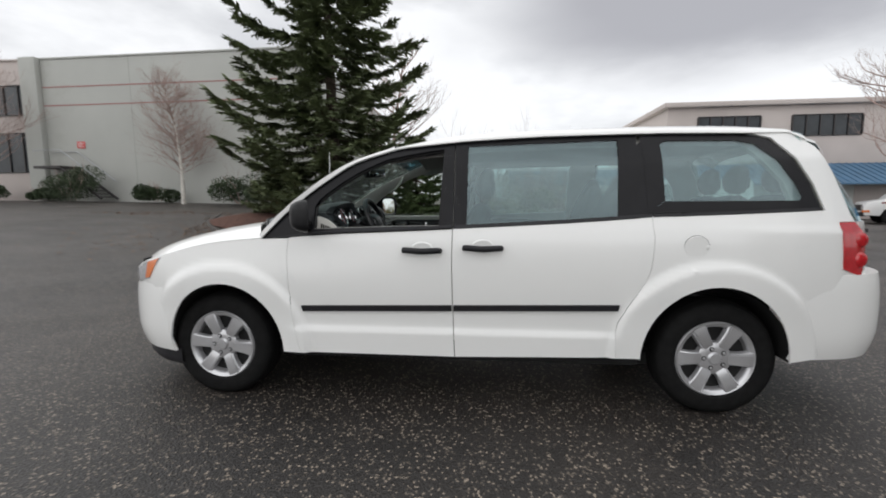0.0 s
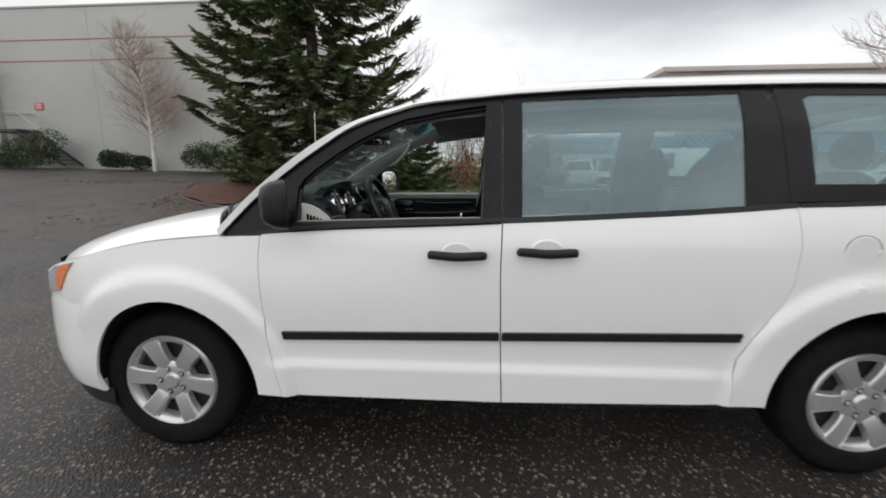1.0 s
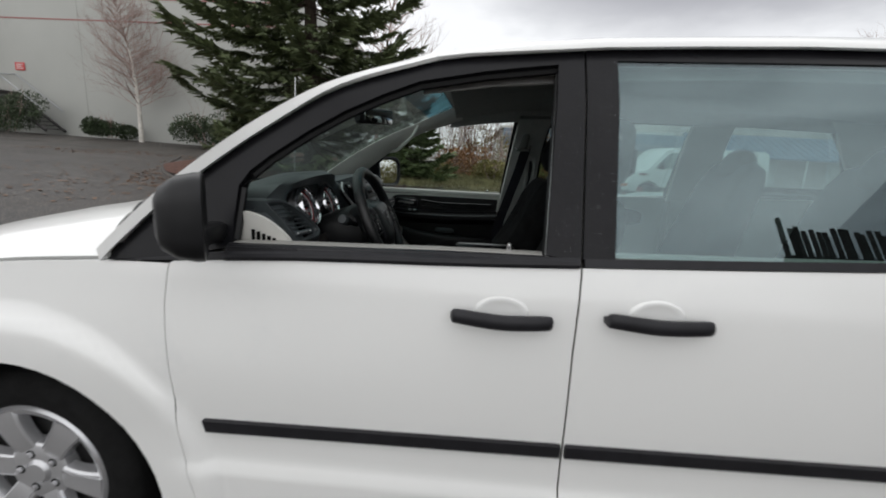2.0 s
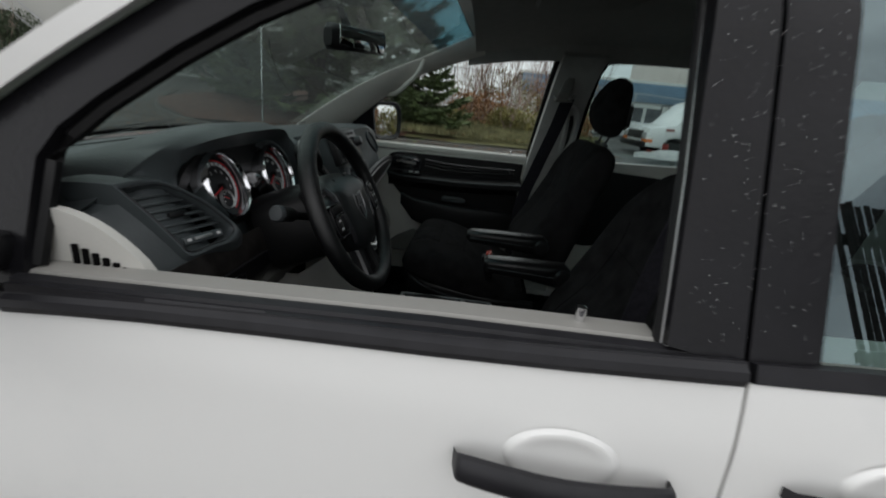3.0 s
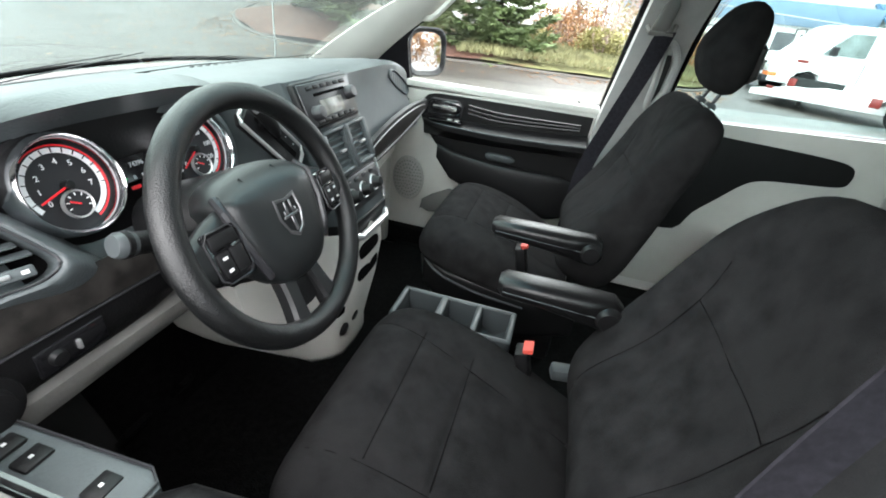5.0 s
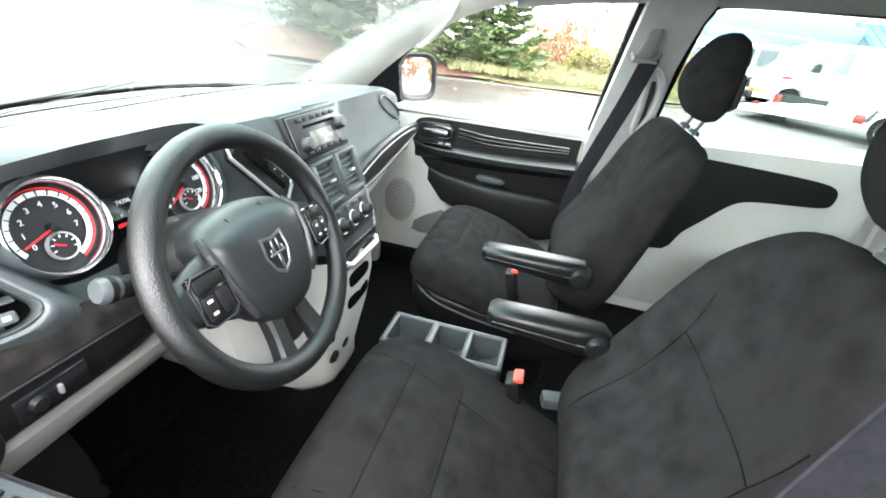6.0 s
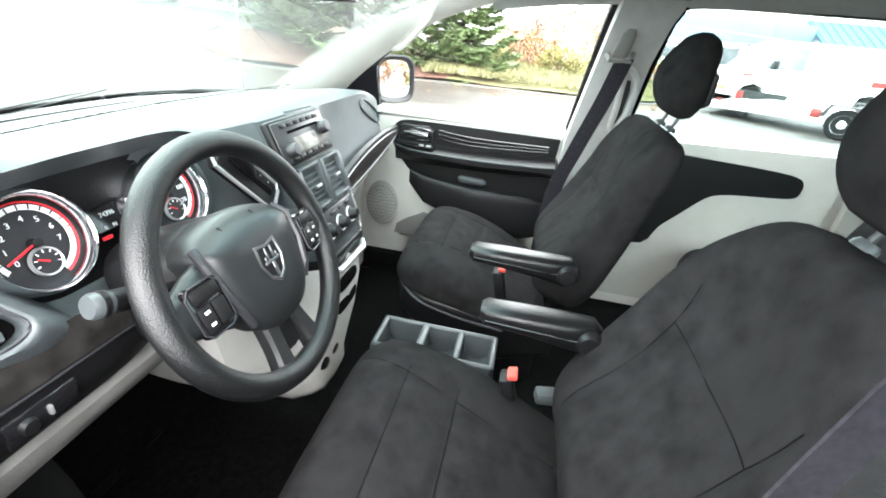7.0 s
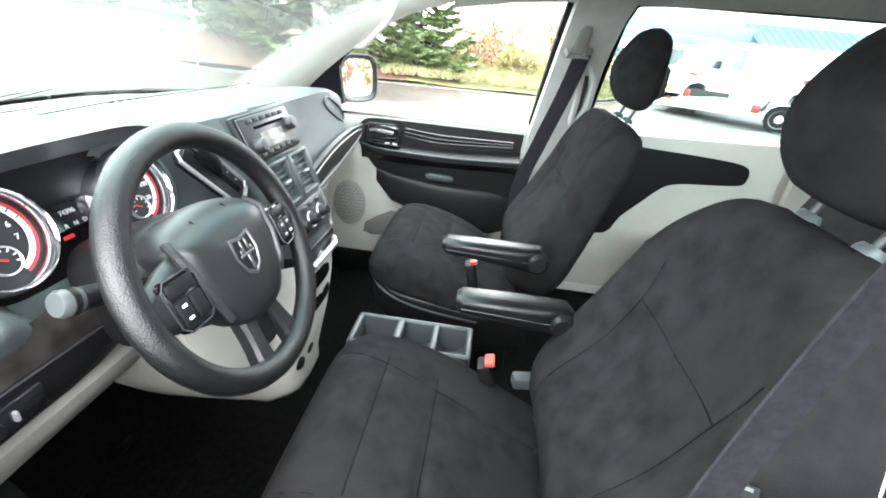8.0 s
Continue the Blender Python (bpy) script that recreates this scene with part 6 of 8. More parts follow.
# ---- dashboard ----
PROF = [(0.10, 1.145), (0.20, 1.175), (0.40, 1.200), (0.58, 1.222), (0.68, 1.226), (0.715, 1.215), (0.735, 1.185), (0.745, 1.12), (0.765, 1.06), (0.785, 1.02), (0.79, 0.985), (0.77, 0.965)]
rows = []
for k in range(61):
    y = -0.872 + 1.744 * k / 60
    e = smoothstep(0.70, 0.872, abs(y))
    pas = smoothstep(0.10, 0.30, y)
    brow = math.exp(-((y + 0.475) / 0.20) ** 4)
    mid = math.exp(-((y + 0.05) / 0.17) ** 4)
    row = []
    for i, (x, z) in enumerate(PROF):
        xx, zz = x, z
        if i <= 5:
            xx = x + (0.24 * (abs(y) / 0.87) ** 2.2) * (1 - i / 5.0)
        zz -= 0.045 * e * (i < 6) + 0.03 * e
        zz -= 0.11 * smoothstep(0.42, 0.90, y) ** 2 * (1 if i < 7 else max(0.0, 1 - (i - 6) / 4.0))
        xx -= (0.05 * e if y > 0 else 0.35 * max(0.0, -y - 0.735)) * (i > 3)
        if 3 <= i <= 6:
            zz += 0.048 * brow * (0.8, 1, 1.0, 0.5)[i - 3]
            xx += 0.045 * brow * (0.2, 0.7, 1.0, 0.5)[i - 3]
        if i >= 6:
            xx -= 0.075 * brow * (0.9, 1.0, 0.75, 0.15, 0.0, 0.0)[i - 6]
            xx -= 0.02 * pas
            xx += 0.04 * mid
        if y < 0:
            xx += (0, 0, 0, -0.01, -0.02, -0.025, -0.015, 0.015, 0.03, 0.015, 0, 0)[i] * smoothstep(0.56, 0.70, -y)
        row.append((xx, y, zz))
    rows.append(row)
dashboard = part("dashboard", loft(rows), "dash", van, "charcoal moulded dashboard", 50)
part("dash_ledge", tube([(r[0][0] + 0.01, r[0][1], r[0][2] + 0.004) for r in rows], 0.012, 6), "dashlow", dashboard)
part("dash_seam", tube([(0.40 + 0.03 * abs(y), y, 1.2115 + 0.0 * y - 0.012 * abs(y)) for y in [-0.6 + 1.2 * k / 30 for k in range(31)]], 0.0012, 4), "seam", dashboard)
# demister slots along the windshield
for k in range(44):
    y = -0.62 + 1.24 * k / 43
    if abs(y) > 0.06:
        part("demister_slot", box_at(0.330 + 0.10 * y * y, 0.3335 + 0.10 * y * y, y - 0.007, y + 0.007, 1.1915 - 0.012 * abs(y), 1.1950 - 0.012 * abs(y)), "spoke", dashboard)
part("glass_foot_seal", tube([(x + 0.022, y, z + 0.010) for x, y, z in WS_LOW], 0.006, 6), "seam", van, "black seal along the foot of the windshield")

# instrument binnacle
NG = Vector((1, 0, 0.36)).normalized()
part("binnacle_back", prism(spline([(-0.72, 1.07), (-0.70, 1.14), (-0.65, 1.205), (-0.56, 1.238), (-0.45, 1.242), (-0.36, 1.228), (-0.30, 1.18), (-0.275, 1.10)], 4) + [(-0.30, 1.05), (-0.60, 1.045)], "x", 0.690, 0.712), "dashlow", dashboard, "gloss black instrument panel")


def gauge(c, r, a0, a1, numbers, redfrom, needle):
    c = Vector(c)
    q = Matrix.Translation(c) @ NG.to_track_quat("Z", "Y").to_matrix().to_4x4()
    g = part("gauge", lathe([(0, 0.0), (r * 0.97, 0.001), (r, 0.004)], 48, q), "dial", dashboard, "round gauge with white scale")
    part("bezel", lathe([(r * 0.95, 0.0), (r * 0.96, 0.016), (r * 0.99, 0.023), (r * 1.03, 0.026), (r * 1.08, 0.022), (r * 1.11, 0.012), (r * 1.12, -0.008)], 56, q), "ringchrome", g, "chrome gauge ring")

    def arcband(r0, r1, s, e, h, mat, nm):
        bm = bmesh.new()
        n = 40
        va = []
        for k in range(n + 1):
            t = radians(s + (e - s) * k / n)
            va.append([bm.verts.new((r0 * math.sin(t), r0 * math.cos(t), h)), bm.verts.new((r1 * math.sin(t), r1 * math.cos(t), h + 0.001))])
        for u, w in zip(va, va[1:]):
            bm.faces.new((u[0], u[1], w[1], w[0]))
        bmesh.ops.transform(bm, matrix=q, verts=bm.verts)
        part(nm, bm, mat, g)
    arcband(r * 0.70, r * 0.81, a0, 158, 0.003, "dialwhite", "scale_band")
    arcband(r * 0.84, r * 0.875, -40, 158, 0.0035, "dialred", "scale_edge")
    arcband(r * 0.80, r * 0.82, redfrom, a1, 0.005, "dialred", "red_zone")
    n = len(numbers)
    for k, s in enumerate(numbers):
        t = radians(a0 + (a1 - a0) * k / (n - 1))
        cu = bpy.data.curves.new("numeral", "FONT")
        cu.body = s
        cu.size = r * 0.17
        cu.align_x, cu.align_y = "CENTER", "CENTER"
        cu.extrude = 0.0004
        cu.materials.append(M["dialwhite"])
        ob = new("numeral", cu)
        ob.matrix_world = q @ pose(r * 0.52 * math.sin(t), r * 0.52 * math.cos(t), 0.004)
        ob.parent = g
        for j in range(2):
            tt = radians(a0 + (a1 - a0) * (k + j * 0.5) / (n - 1))
            if k + j * 0.5 <= n - 1:
                part("tick", box(r * 0.022, r * 0.10, 0.001, q @ pose(0, 0, 0, 0, 0, -math.degrees(tt)) @ pose(0, r * 0.755, 0.0062)), "dial", g)
    sub = q @ pose(0, -r * 0.42, 0.005)
    part("sub_dial", lathe([(0, 0.004), (r * 0.26, 0.003), (r * 0.29, 0.0)], 32, sub), "dial", g)
    part("sub_ring", lathe([(r * 0.27, 0.004), (r * 0.30, 0.006), (r * 0.32, 0.0)], 32, sub), "satin", g)
    part("sub_needle", box(r * 0.03, r * 0.22, 0.001, sub @ pose(0, 0, 0.006, 0, 0, 60) @ pose(0, r * 0.08, 0)), "dialred", g)
    for k in range(7):
        part("sub_tick", box(r * 0.02, r * 0.06, 0.001, sub @ pose(0, 0, 0.005, 0, 0, -110 + 36 * k) @ pose(0, r * 0.22, 0)), "dialwhite", g)
    part("needle", box(r * 0.035, r * 0.66, 0.0015, q @ pose(0, 0, 0.010, 0, 0, -needle) @ pose(0, r * 0.36, 0)), "dialred", g)
    part("needle_hub", lathe([(0, 0.016), (r * 0.09, 0.014), (r * 0.11, 0.003)], 20, q), "dashlow", g)


gauge((0.728, -0.585, 1.158), 0.060, -120, 100, ["0", "1", "2", "3", "4", "5", "6", "7"], 62, -108)
gauge((0.728, -0.372, 1.150), 0.062, -125, 125, ["0", "20", "40", "60", "80", "100", "120"], 124, -122)
# pale moulded cowl wrapping the speedometer's inner side
rows = []
for k in range(25):
    t = radians(-30 + 195 * k / 24)
    qg = Matrix.Translation((0.728, -0.372, 1.150)) @ NG.to_track_quat("Z", "Y").to_matrix().to_4x4()
    e = math.sin(math.pi * k / 24) ** 0.5
    rows.append([tuple(qg @ Vector((r * math.sin(t), r * math.cos(t), h))) for r, h in ((0.0695, 0.000), (0.0700, 0.018), (0.0720, 0.022), (0.0750 + 0.004 * e, 0.021), (0.0790 + 0.012 * e, 0.010), (0.0830 + 0.020 * e, -0.014), (0.0850 + 0.024 * e, -0.060))])
part("gauge_cowl", loft(rows), "dash", dashboard, "moulded cowl round the speedometer", 60)
scr = part("trip_display", box(0.004, 0.075, 0.035, pose(0.722, -0.478, 1.150, 0, -20)), "piano", dashboard)


def letters(body, size, m, mat, parent, name="numeral"):
    """Flat writing with the built-in font."""
    cu = bpy.data.curves.new(name, "FONT")
    cu.body = body
    cu.size = size
    cu.align_x, cu.align_y = "CENTER", "CENTER"
    cu.extrude = 0.0003
    cu.materials.append(M[mat])
    ob = new(name, cu)
    ob.matrix_world = m
    ob.parent = parent
    return ob


face = Matrix.Rotation(radians(90), 4, "Z") @ Matrix.Rotation(radians(70), 4, "X")
letters("74396", 0.0095, Matrix.Translation((0.7262, -0.478, 1.157)) @ face, "mark", scr, "odometer_reading")
for k, ch_ in enumerate("PRND"):
    letters(ch_, 0.0085, Matrix.Translation((0.7295, -0.502 + 0.015 * k, 1.1385)) @ face, "green" if k == 0 else "mark", scr, "gear_letter")
part("warning_mark", box(0.001, 0.016, 0.005, pose(0.7335, -0.492, 1.1255, 0, -20)), "dialred", scr)

# driver's side outlet in the dash
NV = Vector((1, -0.32, 0.58)).normalized()


def outlet(c, nrm, w, h, slats, parent, name="air_outlet", roll=0, frame_mat="dash", tab="dashlow"):
    q = Matrix.Translation(c) @ look((0, 0, 0), tuple(-Vector(nrm))).to_3x3().to_4x4() @ pose(0, 0, 0, 0, 0, roll)
    o = part(name, box(w * 0.96, h * 0.94, 0.01, q @ pose(0, 0, -0.028)), "seam", parent, "slatted air outlet")
    for sx, sy, px, py in ((w, 0.010, 0, h / 2), (w, 0.010, 0, -h / 2), (0.010, h, -w / 2, 0), (0.010, h, w / 2, 0)):
        part("surround", box(sx + 0.008, sy, 0.030, q @ pose(px, py, -0.008), 0.004), frame_mat, o)
    for k in range(slats):
        yy = -h / 2 + h * (k + 0.5) / slats
        part("slat", box(w - 0.012, 0.0036, 0.009, q @ pose(0, yy, -0.005, 25), 0.001, 1), "dash", o)
    part("slider_tab", box(0.022, h * 0.07, 0.008, q @ pose(w * 0.12, -h * 0.02, 0.004), 0.002), tab, o)
    return o, q


qv = Matrix.Translation((0.745, -0.735, 1.140)) @ look((0, 0, 0), tuple(-NV)).to_3x3().to_4x4()
leaf = spline([(-0.067, 0.054), (-0.034, 0.056), (0.0, 0.050), (0.046, 0.016), (0.074, -0.020), (0.086, -0.044), (0.066, -0.058), (0.030, -0.060), (-0.008, -0.062), (-0.022, -0.036), (-0.042, 0.008), (-0.067, 0.054)], 4)[:-1]


def ring(s, h):
    return [tuple(qv @ Vector((0.008 + (a - 0.008) * s, -0.006 + (b + 0.006) * s, h))) for a, b in leaf]


bm = loft([ring(1.75, -0.060), ring(1.45, -0.022), ring(1.24, 0.000), ring(1.14, 0.008), ring(1.07, 0.008), ring(1.0, 0.003), ring(0.97, -0.006), ring(0.95, -0.03)], True)
bmesh.ops.recalc_face_normals(bm, faces=bm.faces)
ov = part("driver_outlet", bm, "dash", dashboard, "leaf-shaped side air outlet", 50)
part("outlet_well", loft([ring(0.97, -0.028), ring(0.3, -0.028)], True, None, True), "seam", ov)
part("outlet_edge", tube(ring(1.015, 0.0065), 0.0016, 5, True), "spoke", ov)
for yy in (0.041, 0.028, 0.015, 0.002, -0.011, -0.024):
    xa = -0.067 + (0.054 - yy) * 0.46 + 0.004
    xb = float(np.interp(yy, [-0.044, -0.020, 0.016, 0.050], [0.084, 0.072, 0.044, 0.0])) - 0.004
    part("slat", box(xb - xa, 0.0032, 0.018, qv @ pose((xa + xb) / 2, yy, -0.008, 22), 0.001, 1), "dash", ov)
part("aim_tab", box(0.026, 0.010, 0.010, qv @ pose(0.0, 0.003, 0.0), 0.003), "dashlow", ov)
strip = part("outlet_strip", box(0.075, 0.014, 0.006, qv @ pose(0.028, -0.044, 0.002), 0.003), "dash", ov)
part("outlet_slider", box(0.034, 0.0055, 0.005, qv @ pose(0.026, -0.044, 0.006), 0.002), "satin", strip)
for xx in (0.0, 0.056):
    part("slider_mark", box(0.007, 0.0045, 0.001, qv @ pose(xx, -0.044, 0.0054)), "mark", strip)
# pale end panel with a small demister grille
ep = part("dash_end_panel", prism(spline([(0.57, 1.06), (0.60, 1.13), (0.655, 1.178), (0.73, 1.167), (0.797, 1.117), (0.824, 1.06)], 4) + [(0.81, 1.0), (0.58, 1.0)], "y", -0.880, -0.865), "grey", van, "pale grey dash end panel")
for k in range(6):
    part("grille_slot", box_at(0.702 + 0.014 * k, 0.710 + 0.014 * k, -0.884, -0.8795, 1.094, 1.134 - 0.005 * k), "seam", ep)

# lower trim: dark burl strip, lamp switch panel, pale knee bolster toned for shade
rows = []
for k in range(15):
    f = k / 14
    y = -0.86 + 0.62 * f
    rows.append([(0.788 - 0.01 * f, y, 1.082 - 0.018 * f), (0.800 - 0.01 * f, y, 1.06 - 0.018 * f), (0.803 - 0.01 * f, y, 1.035 - 0.02 * f)])
part("burl_strip", thicken(loft(rows), 0.008), "wood", dashboard, "dark burl dash strip")
part("strip_edge", tube([(r[2][0] + 0.001, r[2][1], r[2][2] - 0.003) for r in rows], 0.0020, 5), "spoke", dashboard)
rows = []
for k in range(15):
    f = k / 14
    y = -0.86 + 0.60 * f
    dip = 0.03 * smoothstep(0.45, 0.75, f)
    rows.append([(0.798, y, 1.032 - 0.02 * f), (0.802, y, 1.00 - 0.01 * f), (0.794, y, 0.965 + dip), (0.77, y, 0.945 + dip)])
part("switch_panel", thicken(loft(rows), 0.01), "dashlow", dashboard, "black lower dash panel")
ls = part("lamp_switch", box(0.006, 0.085, 0.036, pose(0.806, -0.685, 0.998, 0, 0, 0), 0.003), "piano", dashboard)
part("dimmer_wheel", lathe([(0, 0.008), (0.009, 0.007), (0.011, 0)], 16, pose(0.809, -0.705, 0.998, 0, 90)), "dashlow", ls)
part("dimmer_wheel", box(0.008, 0.005, 0.014, pose(0.810, -0.680, 0.999), 0.002), "satin", ls)
part("lamp_knob", disc_at((0.806, -0.782, 0.985), (1, 0, 0.1), [(0, 0.018), (0.022, 0.016), (0.026, 0.004), (0.036, 0.003), (0.038, 0.0)], 28), "dashlow", dashboard, "round headlamp knob")
rows = []
for k in range(19):
    f = k / 18
    y = -0.87 + 0.70 * f
    rows.append([(0.775, y, 0.962), (0.790, y, 0.945), (0.790, y, 0.922 + 0.02 * f), (0.778, y, 0.900 + 0.014 * f), (0.735, y, 0.884 + 0.006 * f), (0.68, y, 0.882 + 0.006 * f)])
part("knee_bolster", thicken(loft(rows), 0.01), "bolster", dashboard, "pale grey knee bolster, darkened for the shade under the dash")

# centre stack
NS = Vector((1, 0, 0.45)).normalized()


def stack(f, y):
    """Point on the centre stack's face: f runs from the top (0) to the bottom (1)."""
    return Vector((np.interp(f, [0, 0.3, 1], [0.785, 0.835, 0.912]), y, np.interp(f, [0, 0.3, 1], [1.245, 1.145, 0.945])))


rows = []
for k in range(11):
    f = k / 10
    w = np.interp(f, [0, 0.33, 0.36, 1], [0.122, 0.124, 0.108, 0.100])
    cy = np.interp(f, [0, 0.3, 1], [-0.065, -0.05, -0.045])
    p = stack(f, 0)
    rows.append([(p.x - 0.10, cy - w, p.z - 0.03), (p.x - 0.006, cy - w, p.z), (p.x, cy - w + 0.008, p.z), (p.x, cy + w - 0.008, p.z), (p.x - 0.006, cy + w, p.z), (p.x - 0.10, cy + w, p.z - 0.03)])
stk = part("console_tower", loft(rows), "dash", dashboard, "black tower of radio and climate controls")
qs = Matrix.Translation((0.812, -0.065, 1.197)) @ look((0, 0, 0), tuple(-NS)).to_3x3().to_4x4()
radio = part("radio", box(0.226, 0.098, 0.02, qs @ pose(0, 0, 0.0), 0.006), "dashlow", stk, "factory radio with two knobs")
part("radio_face", box(0.212, 0.086, 0.006, qs @ pose(0, 0, 0.010), 0.003), "radioface", radio)
part("radio_display", box(0.092, 0.034, 0.003, qs @ pose(0.0, -0.012, 0.0135), 0.002), "screen", radio)
part("radio_slot", box(0.13, 0.006, 0.003, qs @ pose(0.005, 0.018, 0.0135), 0.001), "seam", radio)
for k in range(6):
    part("radio_button", box(0.024, 0.009, 0.004, qs @ pose(-0.068 + 0.028 * k, 0.033, 0.0135), 0.002), "dashlow", radio)
    part("radio_button", box(0.024, 0.009, 0.004, qs @ pose(-0.068 + 0.028 * k, -0.036, 0.0135), 0.002), "dashlow", radio)
for s in (-1, 1):
    part("radio_knob", lathe([(0, 0.024), (0.012, 0.023), (0.0145, 0.020), (0.0155, 0.004)], 24, qs @ pose(s * 0.078, -0.018 if s < 0 else 0.004, 0.010)), "spoke", radio)
NS2 = Vector((1, 0, 0.385)).normalized()
for cy in (-0.096, 0.004):
    outlet(tuple(stack(0.47, cy) + NS2 * 0.006), NS2, 0.092, 0.094, 7, stk, frame_mat="dash", tab="satin")
part("vent_bar", box(0.016, 0.104, 0.018, Matrix.Translation(stack(0.47, -0.046) + NS2 * 0.008) @ look((0, 0, 0), tuple(-NS2)).to_3x3().to_4x4(), 0.004), "tray", stk, "satin bar between the outlets")
part("stack_trim", tube([tuple(stack(f, -0.050 + 0.108) + NS2 * 0.003) for f in (0.34, 0.5, 0.7, 0.9)] + [tuple(stack(0.99, 0.045) + NS2 * 0.004)], 0.004, 6), "satin", stk)
part("stack_trim", tube([tuple(stack(f, -0.050 - 0.108) + NS2 * 0.003) for f in (0.34, 0.5, 0.7, 0.9)] + [tuple(stack(0.99, -0.135) + NS2 * 0.004)], 0.004, 6), "satin", stk)
qh = Matrix.Translation(stack(0.80, -0.046)) @ look((0, 0, 0), tuple(-NS2)).to_3x3().to_4x4()
hv = part("climate_panel", box(0.196, 0.080, 0.012, qh, 0.005), "radioface", stk, "climate control panel")
for k in range(3):
    part("climate_knob", lathe([(0, 0.024), (0.011, 0.023), (0.0135, 0.018), (0.016, 0.005), (0.017, 0.004)], 24, qh @ pose(-0.058 + 0.058 * k, -0.006, 0.004)), "dashlow", hv)
    part("knob_ring", lathe([(0.0165, 0.008), (0.019, 0.009), (0.0205, 0.006)], 24, qh @ pose(-0.058 + 0.058 * k, -0.006, 0.0)), "satin", hv)
for k in range(4):
    part("climate_button", box(0.022, 0.009, 0.006, qh @ pose(-0.060 + 0.04 * k, 0.026, 0.006), 0.002), "spoke", hv)
part("tray_handle", tube([(0.915, -0.135, 0.915), (0.928, -0.12, 0.908), (0.930, 0.02, 0.908), (0.917, 0.040, 0.915)], 0.009, 8), "satin", stk, "satin pull handle")
part("tray_panel", box_at(0.85, 0.918, -0.145, 0.050, 0.885, 0.945, 0.006), "dashlow", stk)
# pale lower console
rows = []
for z, x, w0, w1, wl in ((0.92, 0.914, -0.150, 0.050, -0.42), (0.84, 0.922, -0.155, 0.046, -0.41), (0.74, 0.912, -0.165, 0.036, -0.37), (0.66, 0.898, -0.175, 0.022, -0.31), (0.60, 0.888, -0.180, 0.014, -0.26), (0.56, 0.890, -0.178, 0.012, -0.22), (0.54, 0.885, -0.17, 0.008, -0.20), (0.53, 0.85, -0.15, 0.0, -0.18)):
    rows.append([(0.62, wl - 0.02, z), (x - 0.10, wl, z), (x - 0.06, w0 - 0.03, z), (x - 0.02, w0, z), (x, w0 + 0.03, z), (x + 0.004, (w0 + w1) / 2, z), (x, w1 - 0.03, z), (x - 0.02, w1, z), (x - 0.09, w1 + 0.02, z), (0.62, w1 + 0.06, z)])
lc = part("lower_console", loft(rows), "grey", van, "pale grey lower console", 60)
part("console_pocket", rounded([((0.905, -0.07, 0.862), (0, 0.030, 0), (0, 0, 0.010)), ((0.926, -0.07, 0.858), (0, 0.055, 0), (0, 0, 0.020)), ((0.929, -0.07, 0.858), (0, 0.050, 0), (0, 0, 0.016))])[0], "seam", lc, "dark coin pocket")
part("console_pocket", rounded([((0.890, -0.06, 0.795), (0, 0.040, 0), (0, 0, 0.018)), ((0.920, -0.062, 0.79), (0, 0.060, 0), (0, 0, 0.022)), ((0.922, -0.062, 0.79), (0, 0.050, 0), (0, 0, 0.016))])[0], "seam", lc)
part("console_slot", box(0.004, 0.07, 0.02, pose(0.897, -0.145, 0.705, 0, 6, -8)), "seam", lc)
for yy, zz in ((-0.150, 0.640), (-0.095, 0.648)):
    part("power_socket", disc_at((0.892, yy, zz), (1, 0, -0.15), [(0, 0.010), (0.012, 0.010), (0.016, 0.007), (0.020, 0.0)], 20), "dashlow", lc, "round black power socket")

# grab handle on the passenger pillar
g0, g1 = Vector((0.752, 0.768, 1.352)), Vector((0.935, 0.645, 1.508))
gn = Vector((0.36, -0.52, -0.77))
part("grab_handle", tube([tuple(g0.lerp(g1, f) + gn * (-0.006 + 0.034 * min(1.0, math.sin(math.pi * f) * 1.6))) for f in (0, 0.08, 0.18, 0.32, 0.5, 0.68, 0.82, 0.92, 1)], 0.010, 12), "grey", van, "pale grey pillar grab handle")

# shifter on the dash
qf = Matrix.Translation((0.782, -0.232, 1.150)) @ look((0, 0, 0), (-1, -0.05, -0.55)).to_3x3().to_4x4() @ pose(0, 0, 0, 0, 0, 32)
sh = part("shifter_plate", rounded([((0, 0.075, -0.004), (0.020, 0, 0), (0, 0, 0.006)), ((0, 0.068, 0.0), (0.036, 0, 0), (0, 0, 0.010)), ((0, -0.068, 0.0), (0.034, 0, 0), (0, 0, 0.010)), ((0, -0.075, -0.004), (0.020, 0, 0), (0, 0, 0.006))], 4, 28, qf)[0], "dashlow", dashboard, "gear shifter plate on the dash")
ring = [(0.035, 0.068), (0.035, -0.068), (0.022, -0.078), (-0.022, -0.078), (-0.035, -0.068), (-0.035, 0.068), (-0.022, 0.078), (0.022, 0.078)]
part("shifter_ring", tube([tuple(qf @ Vector((a, b, 0.008))) for a, b in ring], 0.0042, 6, True), "satin", sh, "bright shifter surround")
part("shifter_slot", box(0.014, 0.11, 0.004, qf @ pose(0.0, -0.006, 0.010), 0.002), "seam", sh)
part("shifter_lever", tube([tuple(qf @ Vector(p)) for p in ((0, 0.030, 0.0), (0, 0.034, 0.020), (0.001, 0.040, 0.030))], 0.009, 10), "dashlow", sh)
